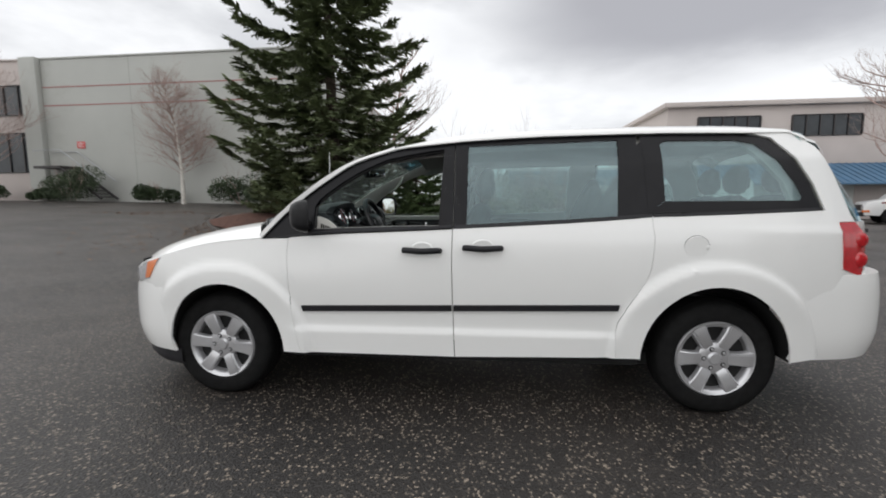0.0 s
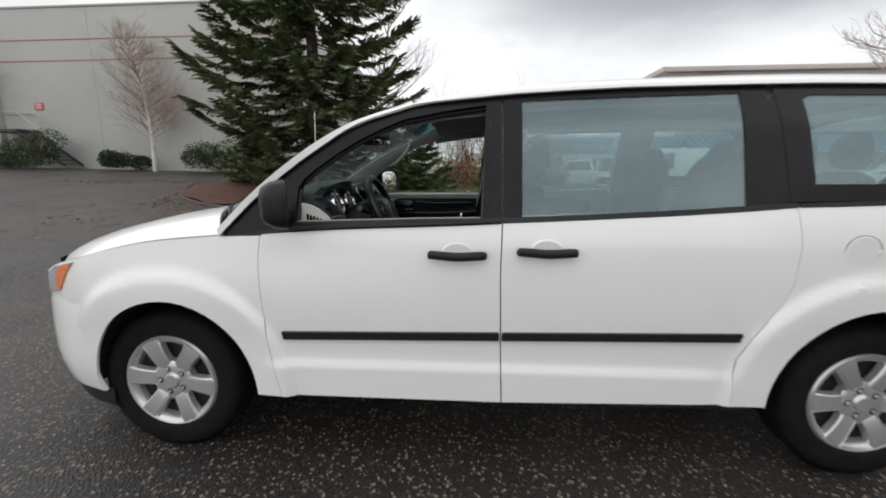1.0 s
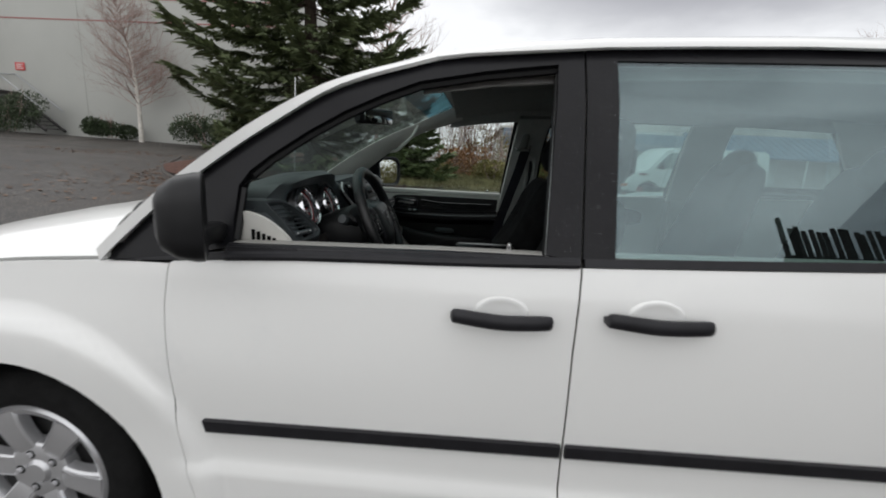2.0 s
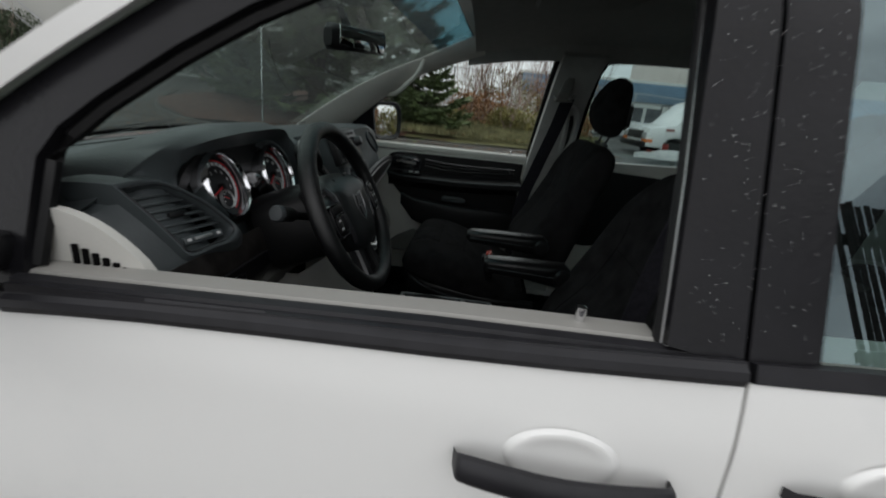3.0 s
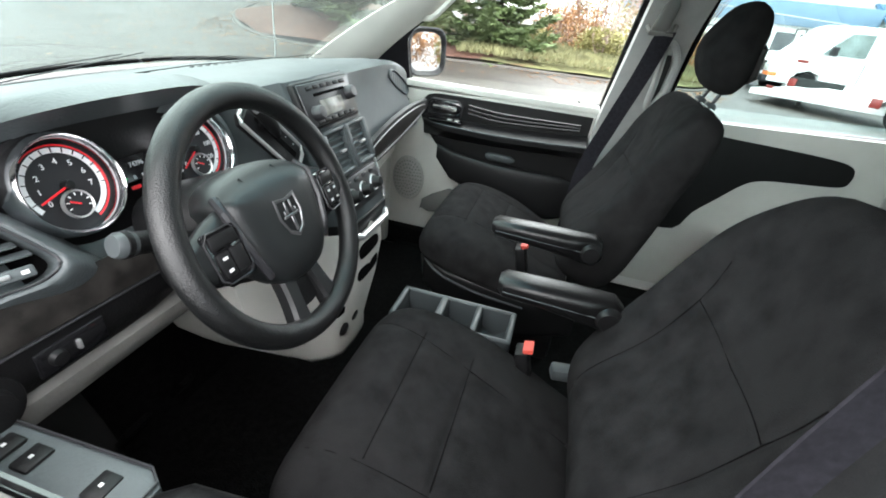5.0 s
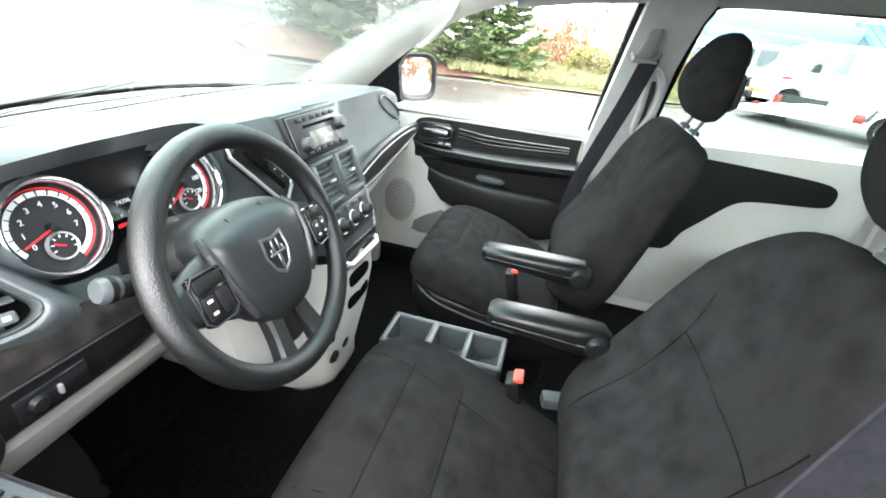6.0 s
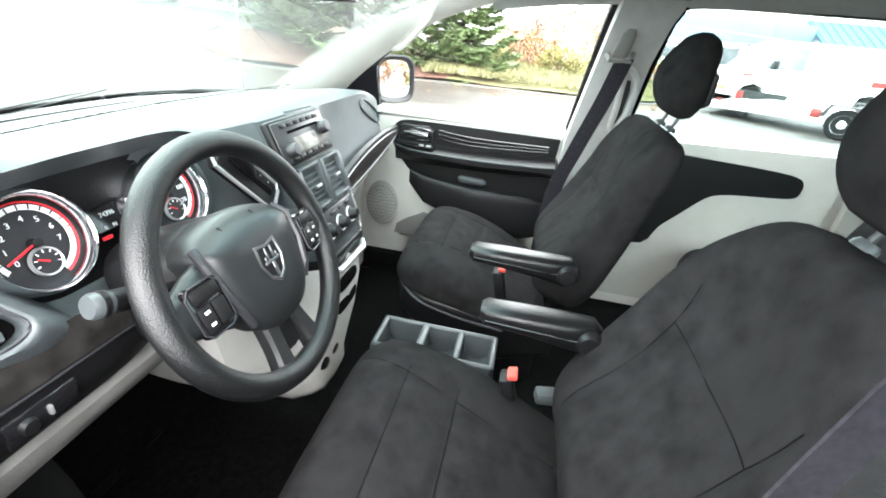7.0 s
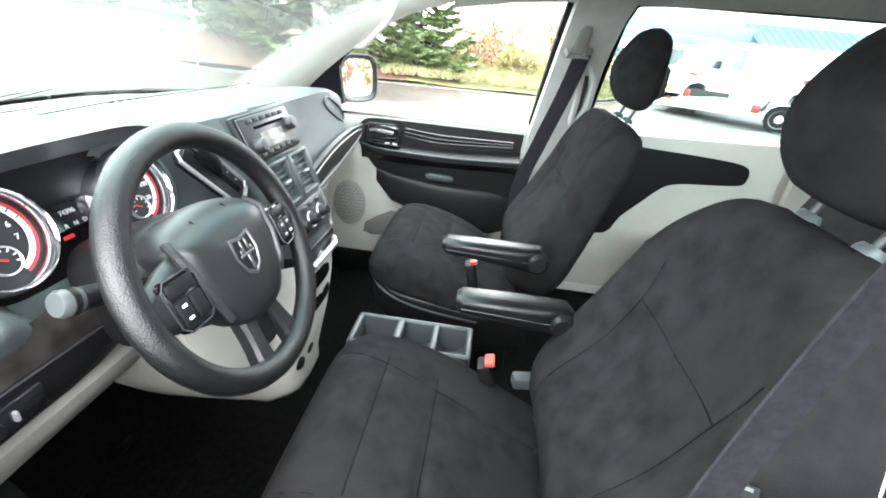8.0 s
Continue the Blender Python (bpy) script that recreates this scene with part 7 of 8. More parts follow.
grip = part("shifter_knob", rounded([((0.001, 0.080, 0.026), (0.006, 0, 0), (0, 0, 0.006)), ((0.001, 0.074, 0.028), (0.012, 0, 0), (0, 0, 0.011)), ((0.001, 0.045, 0.030), (0.015, 0, 0), (0, 0, 0.013)), ((0.0, 0.012, 0.024), (0.012, 0, 0), (0, 0, 0.010)), ((0.0, -0.006, 0.018), (0.006, 0, 0), (0, 0, 0.005))], 2.6, 20, qf)[0], "leather", sh)
part("release_button", box(0.014, 0.012, 0.008, qf @ pose(-0.010, 0.066, 0.034), 0.003), "satin", grip, "bright shifter release button")
for k in range(5):
    part("gear_letter_bar", box(0.003, 0.003, 0.0006, qf @ pose(0.020, 0.04 - 0.022 * k, 0.0105)), "mark", sh)

# passenger side of the dash: gloss panel with a bright rim, glovebox, end outlet
rows, rim_a, rim_b = [], [], []
for k in range(17):
    f = k / 16
    y = 0.075 + 0.735 * f
    x = 0.812 - 0.035 * f - 0.012 * math.sin(math.pi * f)
    z = 0.985 + 0.062 * f ** 1.3
    h = 0.046 * min(1.0, math.sin(math.pi * min(0.97, max(0.03, f))) ** 0.4)
    rows.append([(x - 0.012, y, z + h + 0.004), (x, y, z + h), (x + 0.006, y, z), (x, y, z - h), (x - 0.014, y, z - h - 0.004)])
    rim_a.append((x + 0.001, y, z + h))
    rim_b.append((x + 0.001, y, z - h))
sweep = part("sweep_panel", thicken(loft(rows), 0.006), "dashlow", dashboard, "dark gloss panel with a satin rim", 50)
ins = [[(r[1][0] + 0.003, r[1][1], r[1][2] - 0.012), (r[2][0] + 0.004, r[2][1], r[2][2]), (r[3][0] + 0.003, r[3][1], r[3][2] + 0.014)] for r in rows[3:-1]]
part("sweep_insert", thicken(loft(ins), 0.003), "wood", sweep, "dark burl insert")
part("sweep_rim", tube([(r[0][0] + 0.002, r[0][1], r[0][2]) for r in ins] + [(r[2][0] + 0.002, r[2][1], r[2][2]) for r in ins[::-1]], 0.0022, 6, True), "satin", sweep, "satin silver rim")
part("glovebox", rounded([((0.62, 0.10, 0.87), (0.08, 0, 0), (0, 0, 0.075)), ((0.64, 0.13, 0.87), (0.09, 0, 0), (0, 0, 0.085)), ((0.57, 0.78, 0.90), (0.09, 0, 0), (0, 0, 0.085)), ((0.55, 0.82, 0.90), (0.08, 0, 0), (0, 0, 0.075))], 5)[0], "grey", dashboard, "pale grey glovebox lid")
qe = Matrix.Translation((0.7215, 0.625, 1.144)) @ look((0, 0, 0), (-1, -0.03, -0.16)).to_3x3().to_4x4() @ pose(0, 0, 0, 0, 0, -25)
oval = [(0.096 * math.copysign(abs(math.cos(q)) ** 0.7, math.cos(q)), 0.024 * math.copysign(abs(math.sin(q)) ** 0.8, math.sin(q))) for q in [2 * math.pi * k / 28 for k in range(28)]]
eo = part("end_outlet", loft([[tuple(qe @ Vector((a * s, b * s, h))) for a, b in oval] for s, h in ((1.10, -0.02), (1.08, 0.002), (1.0, 0.004), (0.96, -0.002), (0.95, -0.009), (0.3, -0.009))], True, None, True), "dash", dashboard, "slim slatted air outlet")
part("outlet_well", loft([[tuple(qe @ Vector((a * s, b * s, -0.0065))) for a, b in oval] for s in (0.94, 0.3)], True, None, True), "seam", eo)
for k in range(8):
    part("slat", box(0.0060, 0.040, 0.005, qe @ pose(-0.074 + 0.0212 * k, 0, -0.004, 0, 10), 0.001, 1), "dash", eo)
part("kick_panel", box_at(0.49, 0.62, 0.80, 0.86, 0.36, 1.02, 0.02), "grey", van)
# driver's twin in carpet black: the footwell's shade is put into its colour
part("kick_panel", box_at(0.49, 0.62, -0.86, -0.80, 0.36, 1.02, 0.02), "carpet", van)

# ---- steering wheel ----
NW = Vector((math.cos(radians(24)), 0, math.sin(radians(24))))
CW = Vector((0.958, -0.468, 1.118))
qw = Matrix.Translation(CW) @ look((0, 0, 0), tuple(-NW)).to_3x3().to_4x4()
R = 0.173
wheel = part("steering_wheel", tube([tuple(qw @ Vector((R * math.cos(2 * math.pi * k / 72), R * math.sin(2 * math.pi * k / 72), 0))) for k in range(72)], 0.0178, 14, True), "rimgrip", van, "black steering wheel with grained rim")
pad_out = spline([(-0.092, 0.050), (-0.062, 0.072), (0.0, 0.080), (0.062, 0.072), (0.092, 0.050), (0.088, -0.005), (0.072, -0.062), (0.042, -0.092), (0.0, -0.100), (-0.042, -0.092), (-0.072, -0.062), (-0.088, -0.005), (-0.092, 0.050)], 5)[:-1]
rows = []
for h, s, top in ((-0.060, 0.86, 0.0), (-0.03, 0.98, 0.0), (-0.010, 1.0, 0.0), (0.004, 0.985, 0.0), (0.013, 0.93, 0.004), (0.019, 0.80, 0.010), (0.022, 0.55, 0.012), (0.0225, 0.25, 0.010)):
    rows.append([tuple(qw @ Vector((a * s, b * s + 0.004, h - 0.030 * smoothstep(0.030, 0.085, b * s)))) for a, b in pad_out])
bm = loft(rows, True, None, True)
bmesh.ops.recalc_face_normals(bm, faces=bm.faces)
pad = part("airbag_pad", bm, "padblack", wheel, "charcoal airbag pad", 60)
for s in (-1, 1):
    part("pad_crease", tube([tuple(qw @ Vector((s * a, b, h))) for a, b, h in ((0.034, 0.070, -0.004), (0.036, 0.045, 0.012), (0.033, 0.028, 0.0205))], 0.0022, 5), "dashlow", pad)
    rows = []
    for a, hw, h in ((0.060, 0.046, -0.014), (0.088, 0.048, -0.008), (0.118, 0.042, -0.006), (0.146, 0.030, -0.006), (0.168, 0.022, -0.006)):
        rows.append([tuple(qw @ Vector((s * a, 0.000 + hw * math.copysign(abs(math.cos(2 * math.pi * k / 20)) ** 0.7, math.cos(2 * math.pi * k / 20)), h + 0.018 * math.sin(2 * math.pi * k / 20)))) for k in range(20)])
    bm = loft(rows, True, None, True)
    bmesh.ops.recalc_face_normals(bm, faces=bm.faces)
    arm = part("wheel_spoke", bm, "padblack", wheel, "", 60)
    qp = qw @ pose(s * 0.120, -0.002, 0.011, 0, s * 6)
    pod = part("button_pod", box(0.050, 0.068, 0.010, qp, 0.009), "piano", arm)
    rim = [(0.016, 0.033), (0.025, 0.024), (0.024, -0.024), (0.016, -0.033), (-0.016, -0.033), (-0.025, -0.024), (-0.025, 0.024), (-0.016, 0.033)]
    part("pod_rim", tube([tuple(qp @ Vector((a, b, 0.0048))) for a, b in rim], 0.0012, 5, True), "spoke", pod)
    part("pod_button", box(0.040, 0.018, 0.005, qp @ pose(0, 0.020, 0.006), 0.003), "dashlow", pod)
    part("pod_button", box(0.019, 0.032, 0.005, qp @ pose(-0.0105, -0.009, 0.006), 0.003), "dashlow", pod)
    part("pod_button", box(0.019, 0.032, 0.005, qp @ pose(0.0105, -0.009, 0.006), 0.003), "dashlow", pod)
    for j in range(2):
        for i in ((-1, 1) if s > 0 else (-1,)):
            part("pod_mark", box(0.007, 0.0035, 0.0006, qp @ pose(i * 0.0105, -0.001 - 0.016 * j, 0.0088)), "mark", pod)
    part("pad_edge", tube([tuple(qw @ Vector((s * a, b, c))) for a, b, c in ((0.086, 0.060, -0.006), (0.094, 0.042, 0.008), (0.091, 0.0, 0.012), (0.080, -0.040, 0.012), (0.070, -0.062, 0.006))], 0.0062, 8), "spoke", arm, "satin grey edge beside the pad")
for u in (-1, 1):
    rows = []
    for t in range(8):
        f = t / 7
        b, cu, hw = -0.074 - 0.094 * f, u * (0.026 + 0.018 * f), 0.017 - 0.005 * math.sin(math.pi * f) + 0.005 * f
        rows.append([tuple(qw @ Vector((cu + hw * a, b - 0.004 * f, -0.006 - 0.010 * (1 - f) + hh))) for a, hh in ((-1.0, -0.014), (-1.0, 0.002), (-0.75, 0.008), (0.75, 0.008), (1.0, 0.002), (1.0, -0.014))])
    bm = loft(rows, True, None, True)
    bmesh.ops.recalc_face_normals(bm, faces=bm.faces)
    part("lower_spoke", bm, "lowspoke", wheel, "dark satin lower spoke", 30)
bm = loft([[tuple(qw @ Vector((x, y, h))) for x, h in ((-0.022, -0.016), (0.0, -0.012), (0.022, -0.016))] for y in (-0.075, -0.11, -0.145)])
part("spoke_web", thicken(bm, 0.004), "dashlow", wheel)
shield = [(-0.024, 0.029), (0.0, 0.025), (0.024, 0.029), (0.027, 0.0), (0.017, -0.025), (0.0, -0.035), (-0.017, -0.025), (-0.027, 0.0)]
bm = loft([[tuple(qw @ Vector((a * s, b * s, h))) for a, b in shield] for h, s in ((0.018, 1.0), (0.024, 0.97), (0.0245, 0.86), (0.0225, 0.82))], True, None, True)
bmesh.ops.recalc_face_normals(bm, faces=bm.faces)
em = part("emblem", bm, "emblem", wheel, "chrome shield emblem")
part("emblem_field", loft([[tuple(qw @ Vector((a * 0.78, b * 0.78, 0.0228))) for a, b in shield], [tuple(qw @ Vector((a * 0.2, b * 0.2, 0.0232))) for a, b in shield]], True, None, True), "dashlow", em)
for px, py, sx, sy in ((0, -0.012, 0.006, 0.026), (0, -0.001, 0.034, 0.004), (-0.006, 0.011, 0.004, 0.018), (0.006, 0.011, 0.004, 0.018), (-0.012, 0.004, 0.003, 0.008), (0.012, 0.004, 0.003, 0.008)):
    part("emblem_bar", box(sx, sy, 0.003, qw @ pose(px, py, 0.0240), 0.001, 1), "emblem", em)
# column and stalks
part("column_shroud", rounded([(tuple(CW - NW * 0.03), (0, 0.05, 0), (-0.03, 0, 0.06)), (tuple(CW - NW * 0.06), (0, 0.07, 0), (-0.035, 0, 0.075)), (tuple(CW - NW * 0.19), (0, 0.075, 0), (-0.035, 0, 0.08)), (tuple(CW - NW * 0.22), (0, 0.05, 0), (-0.03, 0, 0.06))])[0], "dashlow", van, "black steering column shroud")
s0, s1 = CW - NW * 0.075 + Vector((0, -0.06, 0.015)), Vector((0.872, -0.655, 1.140))
stalk = part("stalk", tube([tuple(s0), tuple(s0.lerp(s1, 0.55))], 0.008, 10), "dashlow", van, "multifunction stalk with grey tip")
ax = (s1 - s0).normalized()
part("stalk_barrel", disc_at(tuple(s0.lerp(s1, 0.5)), ax, [(0.0, 0.0), (0.010, 0.0), (0.014, 0.012), (0.014, 0.042), (0.0165, 0.046), (0.0165, 0.052), (0.0, 0.052)], 20), "dashlow", stalk)
part("stalk_tip", disc_at(tuple(s1 - ax * 0.030), ax, [(0.0, 0.0), (0.013, 0.0), (0.0155, 0.005), (0.0155, 0.020), (0.013, 0.025), (0.0, 0.026)], 24), "tray", stalk, "grey stalk end")

# inner mirror and passenger grab handle
rm = part("inner_mirror", rounded([((0.775, -0.115, 1.493), (0.012, 0, 0), (0, 0, 0.022)), ((0.78, -0.10, 1.495), (0.020, 0, 0), (0, 0, 0.034)), ((0.862, 0.11, 1.508), (0.020, 0, 0), (0, 0, 0.034)), ((0.868, 0.125, 1.506), (0.012, 0, 0), (0, 0, 0.022))], 3.5)[0], "dashlow", van, "black inner rear-view mirror")
part("mirror_face", box(0.003, 0.215, 0.052, pose(0.842, 0.003, 1.502, 0, 0, -21), 0.001), "mirror", rm)
part("mirror_stem", tube([(0.80, 0.0, 1.52), (0.77, 0.0, 1.58)], 0.012, 8), "dashlow", rm)
for sd in (-1, 1):
    part("sun_visor", box(0.17, 0.42, 0.018, pose(1.235, sd * 0.36, 1.640, 0, -9, 0), 0.008), "liner", van, "grey folded sun visor")
part("overhead_console", rounded([((1.32, 0, 1.665), (0, 0.07, 0), (0, 0, 0.012)), ((1.34, 0, 1.662), (0, 0.10, 0), (0, 0, 0.026)), ((1.60, 0, 1.675), (0, 0.10, 0), (0, 0, 0.026)), ((1.63, 0, 1.68), (0, 0.07, 0), (0, 0, 0.012))], 4)[0], "liner", van, "grey overhead console")


# ---- seats ----
def glide(keys, x):
    """A smooth curve through keys (x, value, ...): the values at x."""
    i = max(0, min(len(keys) - 2, sum(1 for k in keys if k[0] <= x) - 1))
    p = [keys[max(0, min(len(keys) - 1, j))] for j in (i - 1, i, i + 1, i + 2)]
    t = (x - p[1][0]) / (p[2][0] - p[1][0])
    res = []
    for c in range(1, len(p[1])):
        m1 = (p[2][c] - p[0][c]) / max(1e-6, p[2][0] - p[0][0]) * (p[2][0] - p[1][0])
        m2 = (p[3][c] - p[1][c]) / max(1e-6, p[3][0] - p[1][0]) * (p[2][0] - p[1][0])
        res.append((2 * t ** 3 - 3 * t * t + 1) * p[1][c] + (t ** 3 - 2 * t * t + t) * m1 + (3 * t * t - 2 * t ** 3) * p[2][c] + (t ** 3 - t * t) * m2)
    return res


def groove(u, v, lines, depth=0.0055, wide=0.0085):
    """Depth of the sewn grooves at (u, v), the lines being straight runs in the same plane."""
    d = 9.0
    for (a, b), (c, e) in lines:
        du, dv = c - a, e - b
        t = max(0.0, min(1.0, ((u - a) * du + (v - b) * dv) / (du * du + dv * dv)))
        d = min(d, math.hypot(u - a - t * du, v - b - t * dv))
    return depth * math.exp(-(d / wide) ** 2) - 0.0012 * math.exp(-((d - 0.024) / 0.016) ** 2)


def seat(cx, cy, parent_name, label, arm=None, z0=0.0, back_tilt=18, wide=0.255, foot_dx=0.521, fine=True, near=1, tall=0.585, head=None, square=0.0, slope=0.0):
    """A seat: cushion, backrest with bolsters, headrest, base and optional armrest. cx: cushion front; near: side of the aisle."""
    n, m = (140, 64) if fine else (48, 22)
    keys = [(0.0, 0.66, 0.000, 0.022), (0.02, 0.80, 0.040, 0.040), (0.06, 0.93, 0.076, 0.050), (0.13, 1.02, 0.098, 0.058), (0.25, 1.07, 0.102, 0.070), (0.5, 1.05, 0.084, 0.085), (0.75, 0.99, 0.066, 0.085), (0.95, 0.93, 0.058, 0.08), (1.0, 0.85, 0.03, 0.05)]
    W = wide
    cl = [((near * 0.150, 0.045), (near * 0.115, 0.25)), ((near * 0.115, 0.25), (near * 0.085, 0.52)), ((-0.165, 0.05), (-0.150, 0.52)) if near > 0 else ((0.165, 0.05), (0.150, 0.52)), ((-0.155, 0.140), (0.155, 0.140)), ((-0.150, 0.247), (0.150, 0.247))]
    rows = []
    for j in range(m + 1):
        f = (j / m) ** 1.15
        w, up, dn = glide(keys, min(f, 0.9999))
        x = cx + 0.53 * f
        zc = z0 + 0.708 - 0.135 * f * f
        row = []
        for k in range(n):
            q = 2 * math.pi * k / n
            c = math.copysign(abs(math.cos(q)) ** 0.58, math.cos(q))
            s = math.copysign(abs(math.sin(q)) ** 0.58, math.sin(q))
            z = zc + (up * s if s > 0 else dn * s)
            if s > 0.3:
                z += 0.020 * abs(c) ** 3 * (1 - abs(c) ** 9) * smoothstep(0.1, 0.5, f) * (1 - 0.8 * smoothstep(0.5, 0.9, f)) - 0.008 * (1 - abs(c)) * smoothstep(0.1, 0.4, f)
                if fine:
                    z -= groove(W * w * c, 0.53 * f, cl) * smoothstep(0.3, 0.6, s)
            row.append((x, cy + W * w * c, z))
        rows.append(row)
    bm = loft(rows, True, None, True)
    bmesh.ops.recalc_face_normals(bm, faces=bm.faces)
    base = part(parent_name, bm, "fabric", van, label, 60)
    # backrest
    t = radians(back_tilt)
    along, out = Vector((math.sin(t), 0, math.cos(t))), Vector((-math.cos(t), 0, math.sin(t)))
    foot = Vector((cx + foot_dx, cy, z0 + 0.70))
    H = tall
    hollow = 0.055 if fine else 0.02
    bkeys = [(0.0, 0.78, 0.03, 0.07), (0.04, 0.90, 0.066, 0.100), (0.15, 0.98, 0.090, 0.116), (0.35, 1.01, 0.088, 0.106), (0.50, 1.0, 0.080, 0.096), (0.65, 0.975, 0.074, 0.086), (0.78, 0.94 + 0.025 * square - 0.05 * slope, 0.070, 0.082), (0.88, 0.88 + 0.06 * square - 0.12 * slope, 0.062, 0.074), (0.95, 0.79 + 0.10 * square - 0.17 * slope, 0.050, 0.062), (0.985, 0.66 + 0.14 * square - 0.18 * slope, 0.030, 0.042), (1.0, 0.50 + 0.16 * square - 0.18 * slope, 0.002, 0.010)]
    bl = [((near * 0.125, 0.03), (near * 0.140, 0.330)), ((near * 0.140, 0.330), (near * 0.152, 0.408)), ((near * -0.145, 0.03), (near * -0.145, 0.332)), ((near * -0.145, 0.332), (near * -0.155, 0.41)), ((near * 0.140, 0.330), (0.0, 0.322)), ((0.0, 0.322), (near * -0.145, 0.332)), ((near * -0.01, 0.04), (near * -0.01, 0.20))]
    brows = []
    for j in range(m + 1):
        f = j / m
        w, fr, bk = glide(bkeys, min(f, 0.9999))
        p = foot + along * H * f
        row = []
        for k in range(n):
            q = 2 * math.pi * k / n
            c = math.copysign(abs(math.cos(q)) ** 0.52, math.cos(q))
            s = math.copysign(abs(math.sin(q)) ** 0.52, math.sin(q))
            d = fr * s if s > 0 else bk * s
            if s > 0.3:
                d += 0.034 * abs(c) ** 3 * (1 - abs(c) ** 8) * (1 - smoothstep(0.7, 1, f)) - hollow * (1 - c * c) * smoothstep(0.10, 0.45, f) * (1 - 0.75 * smoothstep(0.60, 1.0, f))
                if fine:
                    d -= groove(W * w * c, H * f, bl) * smoothstep(0.3, 0.6, s)
            row.append(tuple(p + out * d + Vector((0, W * w * c, 0))))
        brows.append(row)
    bm = loft(brows, True, None, True)
    bmesh.ops.recalc_face_normals(bm, faces=bm.faces)
    part("backrest", bm, "fabric", base, "", 60)
    if fine:
        for (a, b), (c1, e1) in bl:
            pts = []
            for i in range(13):
                u, v = a + (c1 - a) * i / 12, b + (e1 - b) * i / 12
                f = v / H
                w, fr, bk = glide(bkeys, min(f, 0.9999))
                c = u / (W * w)
                s = max(0.0, 1 - abs(c) ** (2 / 0.52)) ** 0.26
                d = fr * s + 0.034 * abs(c) ** 3 * (1 - abs(c) ** 8) * (1 - smoothstep(0.7, 1, f)) - hollow * (1 - c * c) * smoothstep(0.10, 0.45, f) * (1 - 0.75 * smoothstep(0.60, 1.0, f)) - 0.0040
                pts.append(tuple(foot + along * v + out * d + Vector((0, u, 0))))
            part("back_seam", tube(pts, 0.0009, 5), "seam", base)
        for (a, b), (c1, e1) in cl:
            pts = []
            for i in range(13):
                u, v = a + (c1 - a) * i / 12, b + (e1 - b) * i / 12
                f = v / 0.53
                w, up, dn = glide(keys, min(f, 0.9999))
                c = u / (W * w)
                s = max(0.0, 1 - abs(c) ** (2 / 0.58)) ** 0.29
                z = z0 + 0.708 - 0.135 * f * f + up * s + 0.020 * abs(c) ** 3 * (1 - abs(c) ** 9) * smoothstep(0.1, 0.5, f) * (1 - 0.8 * smoothstep(0.5, 0.9, f)) - 0.008 * (1 - abs(c)) * smoothstep(0.1, 0.4, f) - 0.0040
                pts.append((cx + v, cy + u, z))
            part("seam", tube(pts, 0.0009, 5), "seam", base)
    # headrest
    top = Vector((head[0], cy, head[1])) if head else foot + along * 0.61
    hkeys = [(0.0, 0.50, 0.018), (0.05, 0.76, 0.042), (0.25, 0.95, 0.070), (0.55, 0.99, 0.072), (0.80, 0.86, 0.056), (0.94, 0.64, 0.036), (1.0, 0.34, 0.012)]
    hrows = []
    for j in range(25):
        f = j / 24
        w, d = glide(hkeys, min(f, 0.9999))
        p = top + Vector((0.022 - 0.012 * f + 0.028 * smoothstep(0.4, 1.0, f), 0, -0.012 + 0.215 * f))
        hrows.append([tuple(p + Vector((-1, 0, 0.1)) * 0.93 * d * math.copysign(abs(math.sin(q)) ** 0.75, math.sin(q)) * (1.0 if math.sin(q) > 0 else 0.8) + Vector((0, 0.119 * w * math.copysign(abs(math.cos(q)) ** 0.7, math.cos(q)), 0))) for q in [2 * math.pi * k / 40 for k in range(40)]])
    bm = loft(hrows, True, None, True)
    bmesh.ops.recalc_face_normals(bm, faces=bm.faces)
    part("headrest", bm, "fabric", base, "cloth headrest", 60)
    hc = top + Vector((0.070, 0, 0.075))
    part("headrest_shell", rounded([(hc + Vector((0, 0, -0.055)), (0.008, 0, 0), (0, 0.05, 0)), (hc + Vector((0, 0, -0.04)), (0.016, 0, 0), (0, 0.085, 0)), (hc + Vector((-0.002, 0, 0.03)), (0.016, 0, 0), (0, 0.09, 0)), (hc + Vector((-0.004, 0, 0.045)), (0.008, 0, 0), (0, 0.06, 0))])[0], "leather", base, "black headrest back shell")
    for s in (-1, 1):
        pp = (foot + along * H).lerp(top, 0.35) + Vector((0.018, s * 0.055, -0.01))
        part("headrest_post", tube([tuple(pp - along * 0.03), tuple(pp + along * 0.035)], 0.005, 10), "spoke", base)
        part("post_collar", disc_at(tuple(pp - along * 0.010), along, [(0, 0.012), (0.012, 0.012), (0.016, 0.006), (0.017, 0.0)], 16), "tray", base)
    # base and side valance
    part("seat_base", box_at(cx + 0.08, cx + 0.50, cy - 0.20, cy + 0.20, 0.37, z0 + 0.66, 0.02), "dashlow", base)
    for s in (-1, 1):
        part("side_valance", rounded([((cx + 0.012, cy + s * 0.160, z0 + 0.655), (0, 0.012, 0), (0, 0, 0.030)), ((cx + 0.04, cy + s * 0.215, z0 + 0.630), (0, 0.016, 0), (0, 0, 0.050)), ((cx + 0.12, cy + s * 0.243, z0 + 0.585), (0, 0.018, 0), (0, 0, 0.070)), ((cx + 0.38, cy + s * 0.248, z0 + 0.545), (0, 0.018, 0), (0, 0, 0.075)), ((cx + 0.54, cy + s * 0.24, z0 + 0.57), (0, 0.012, 0), (0, 0, 0.05))])[0], "leather", base)
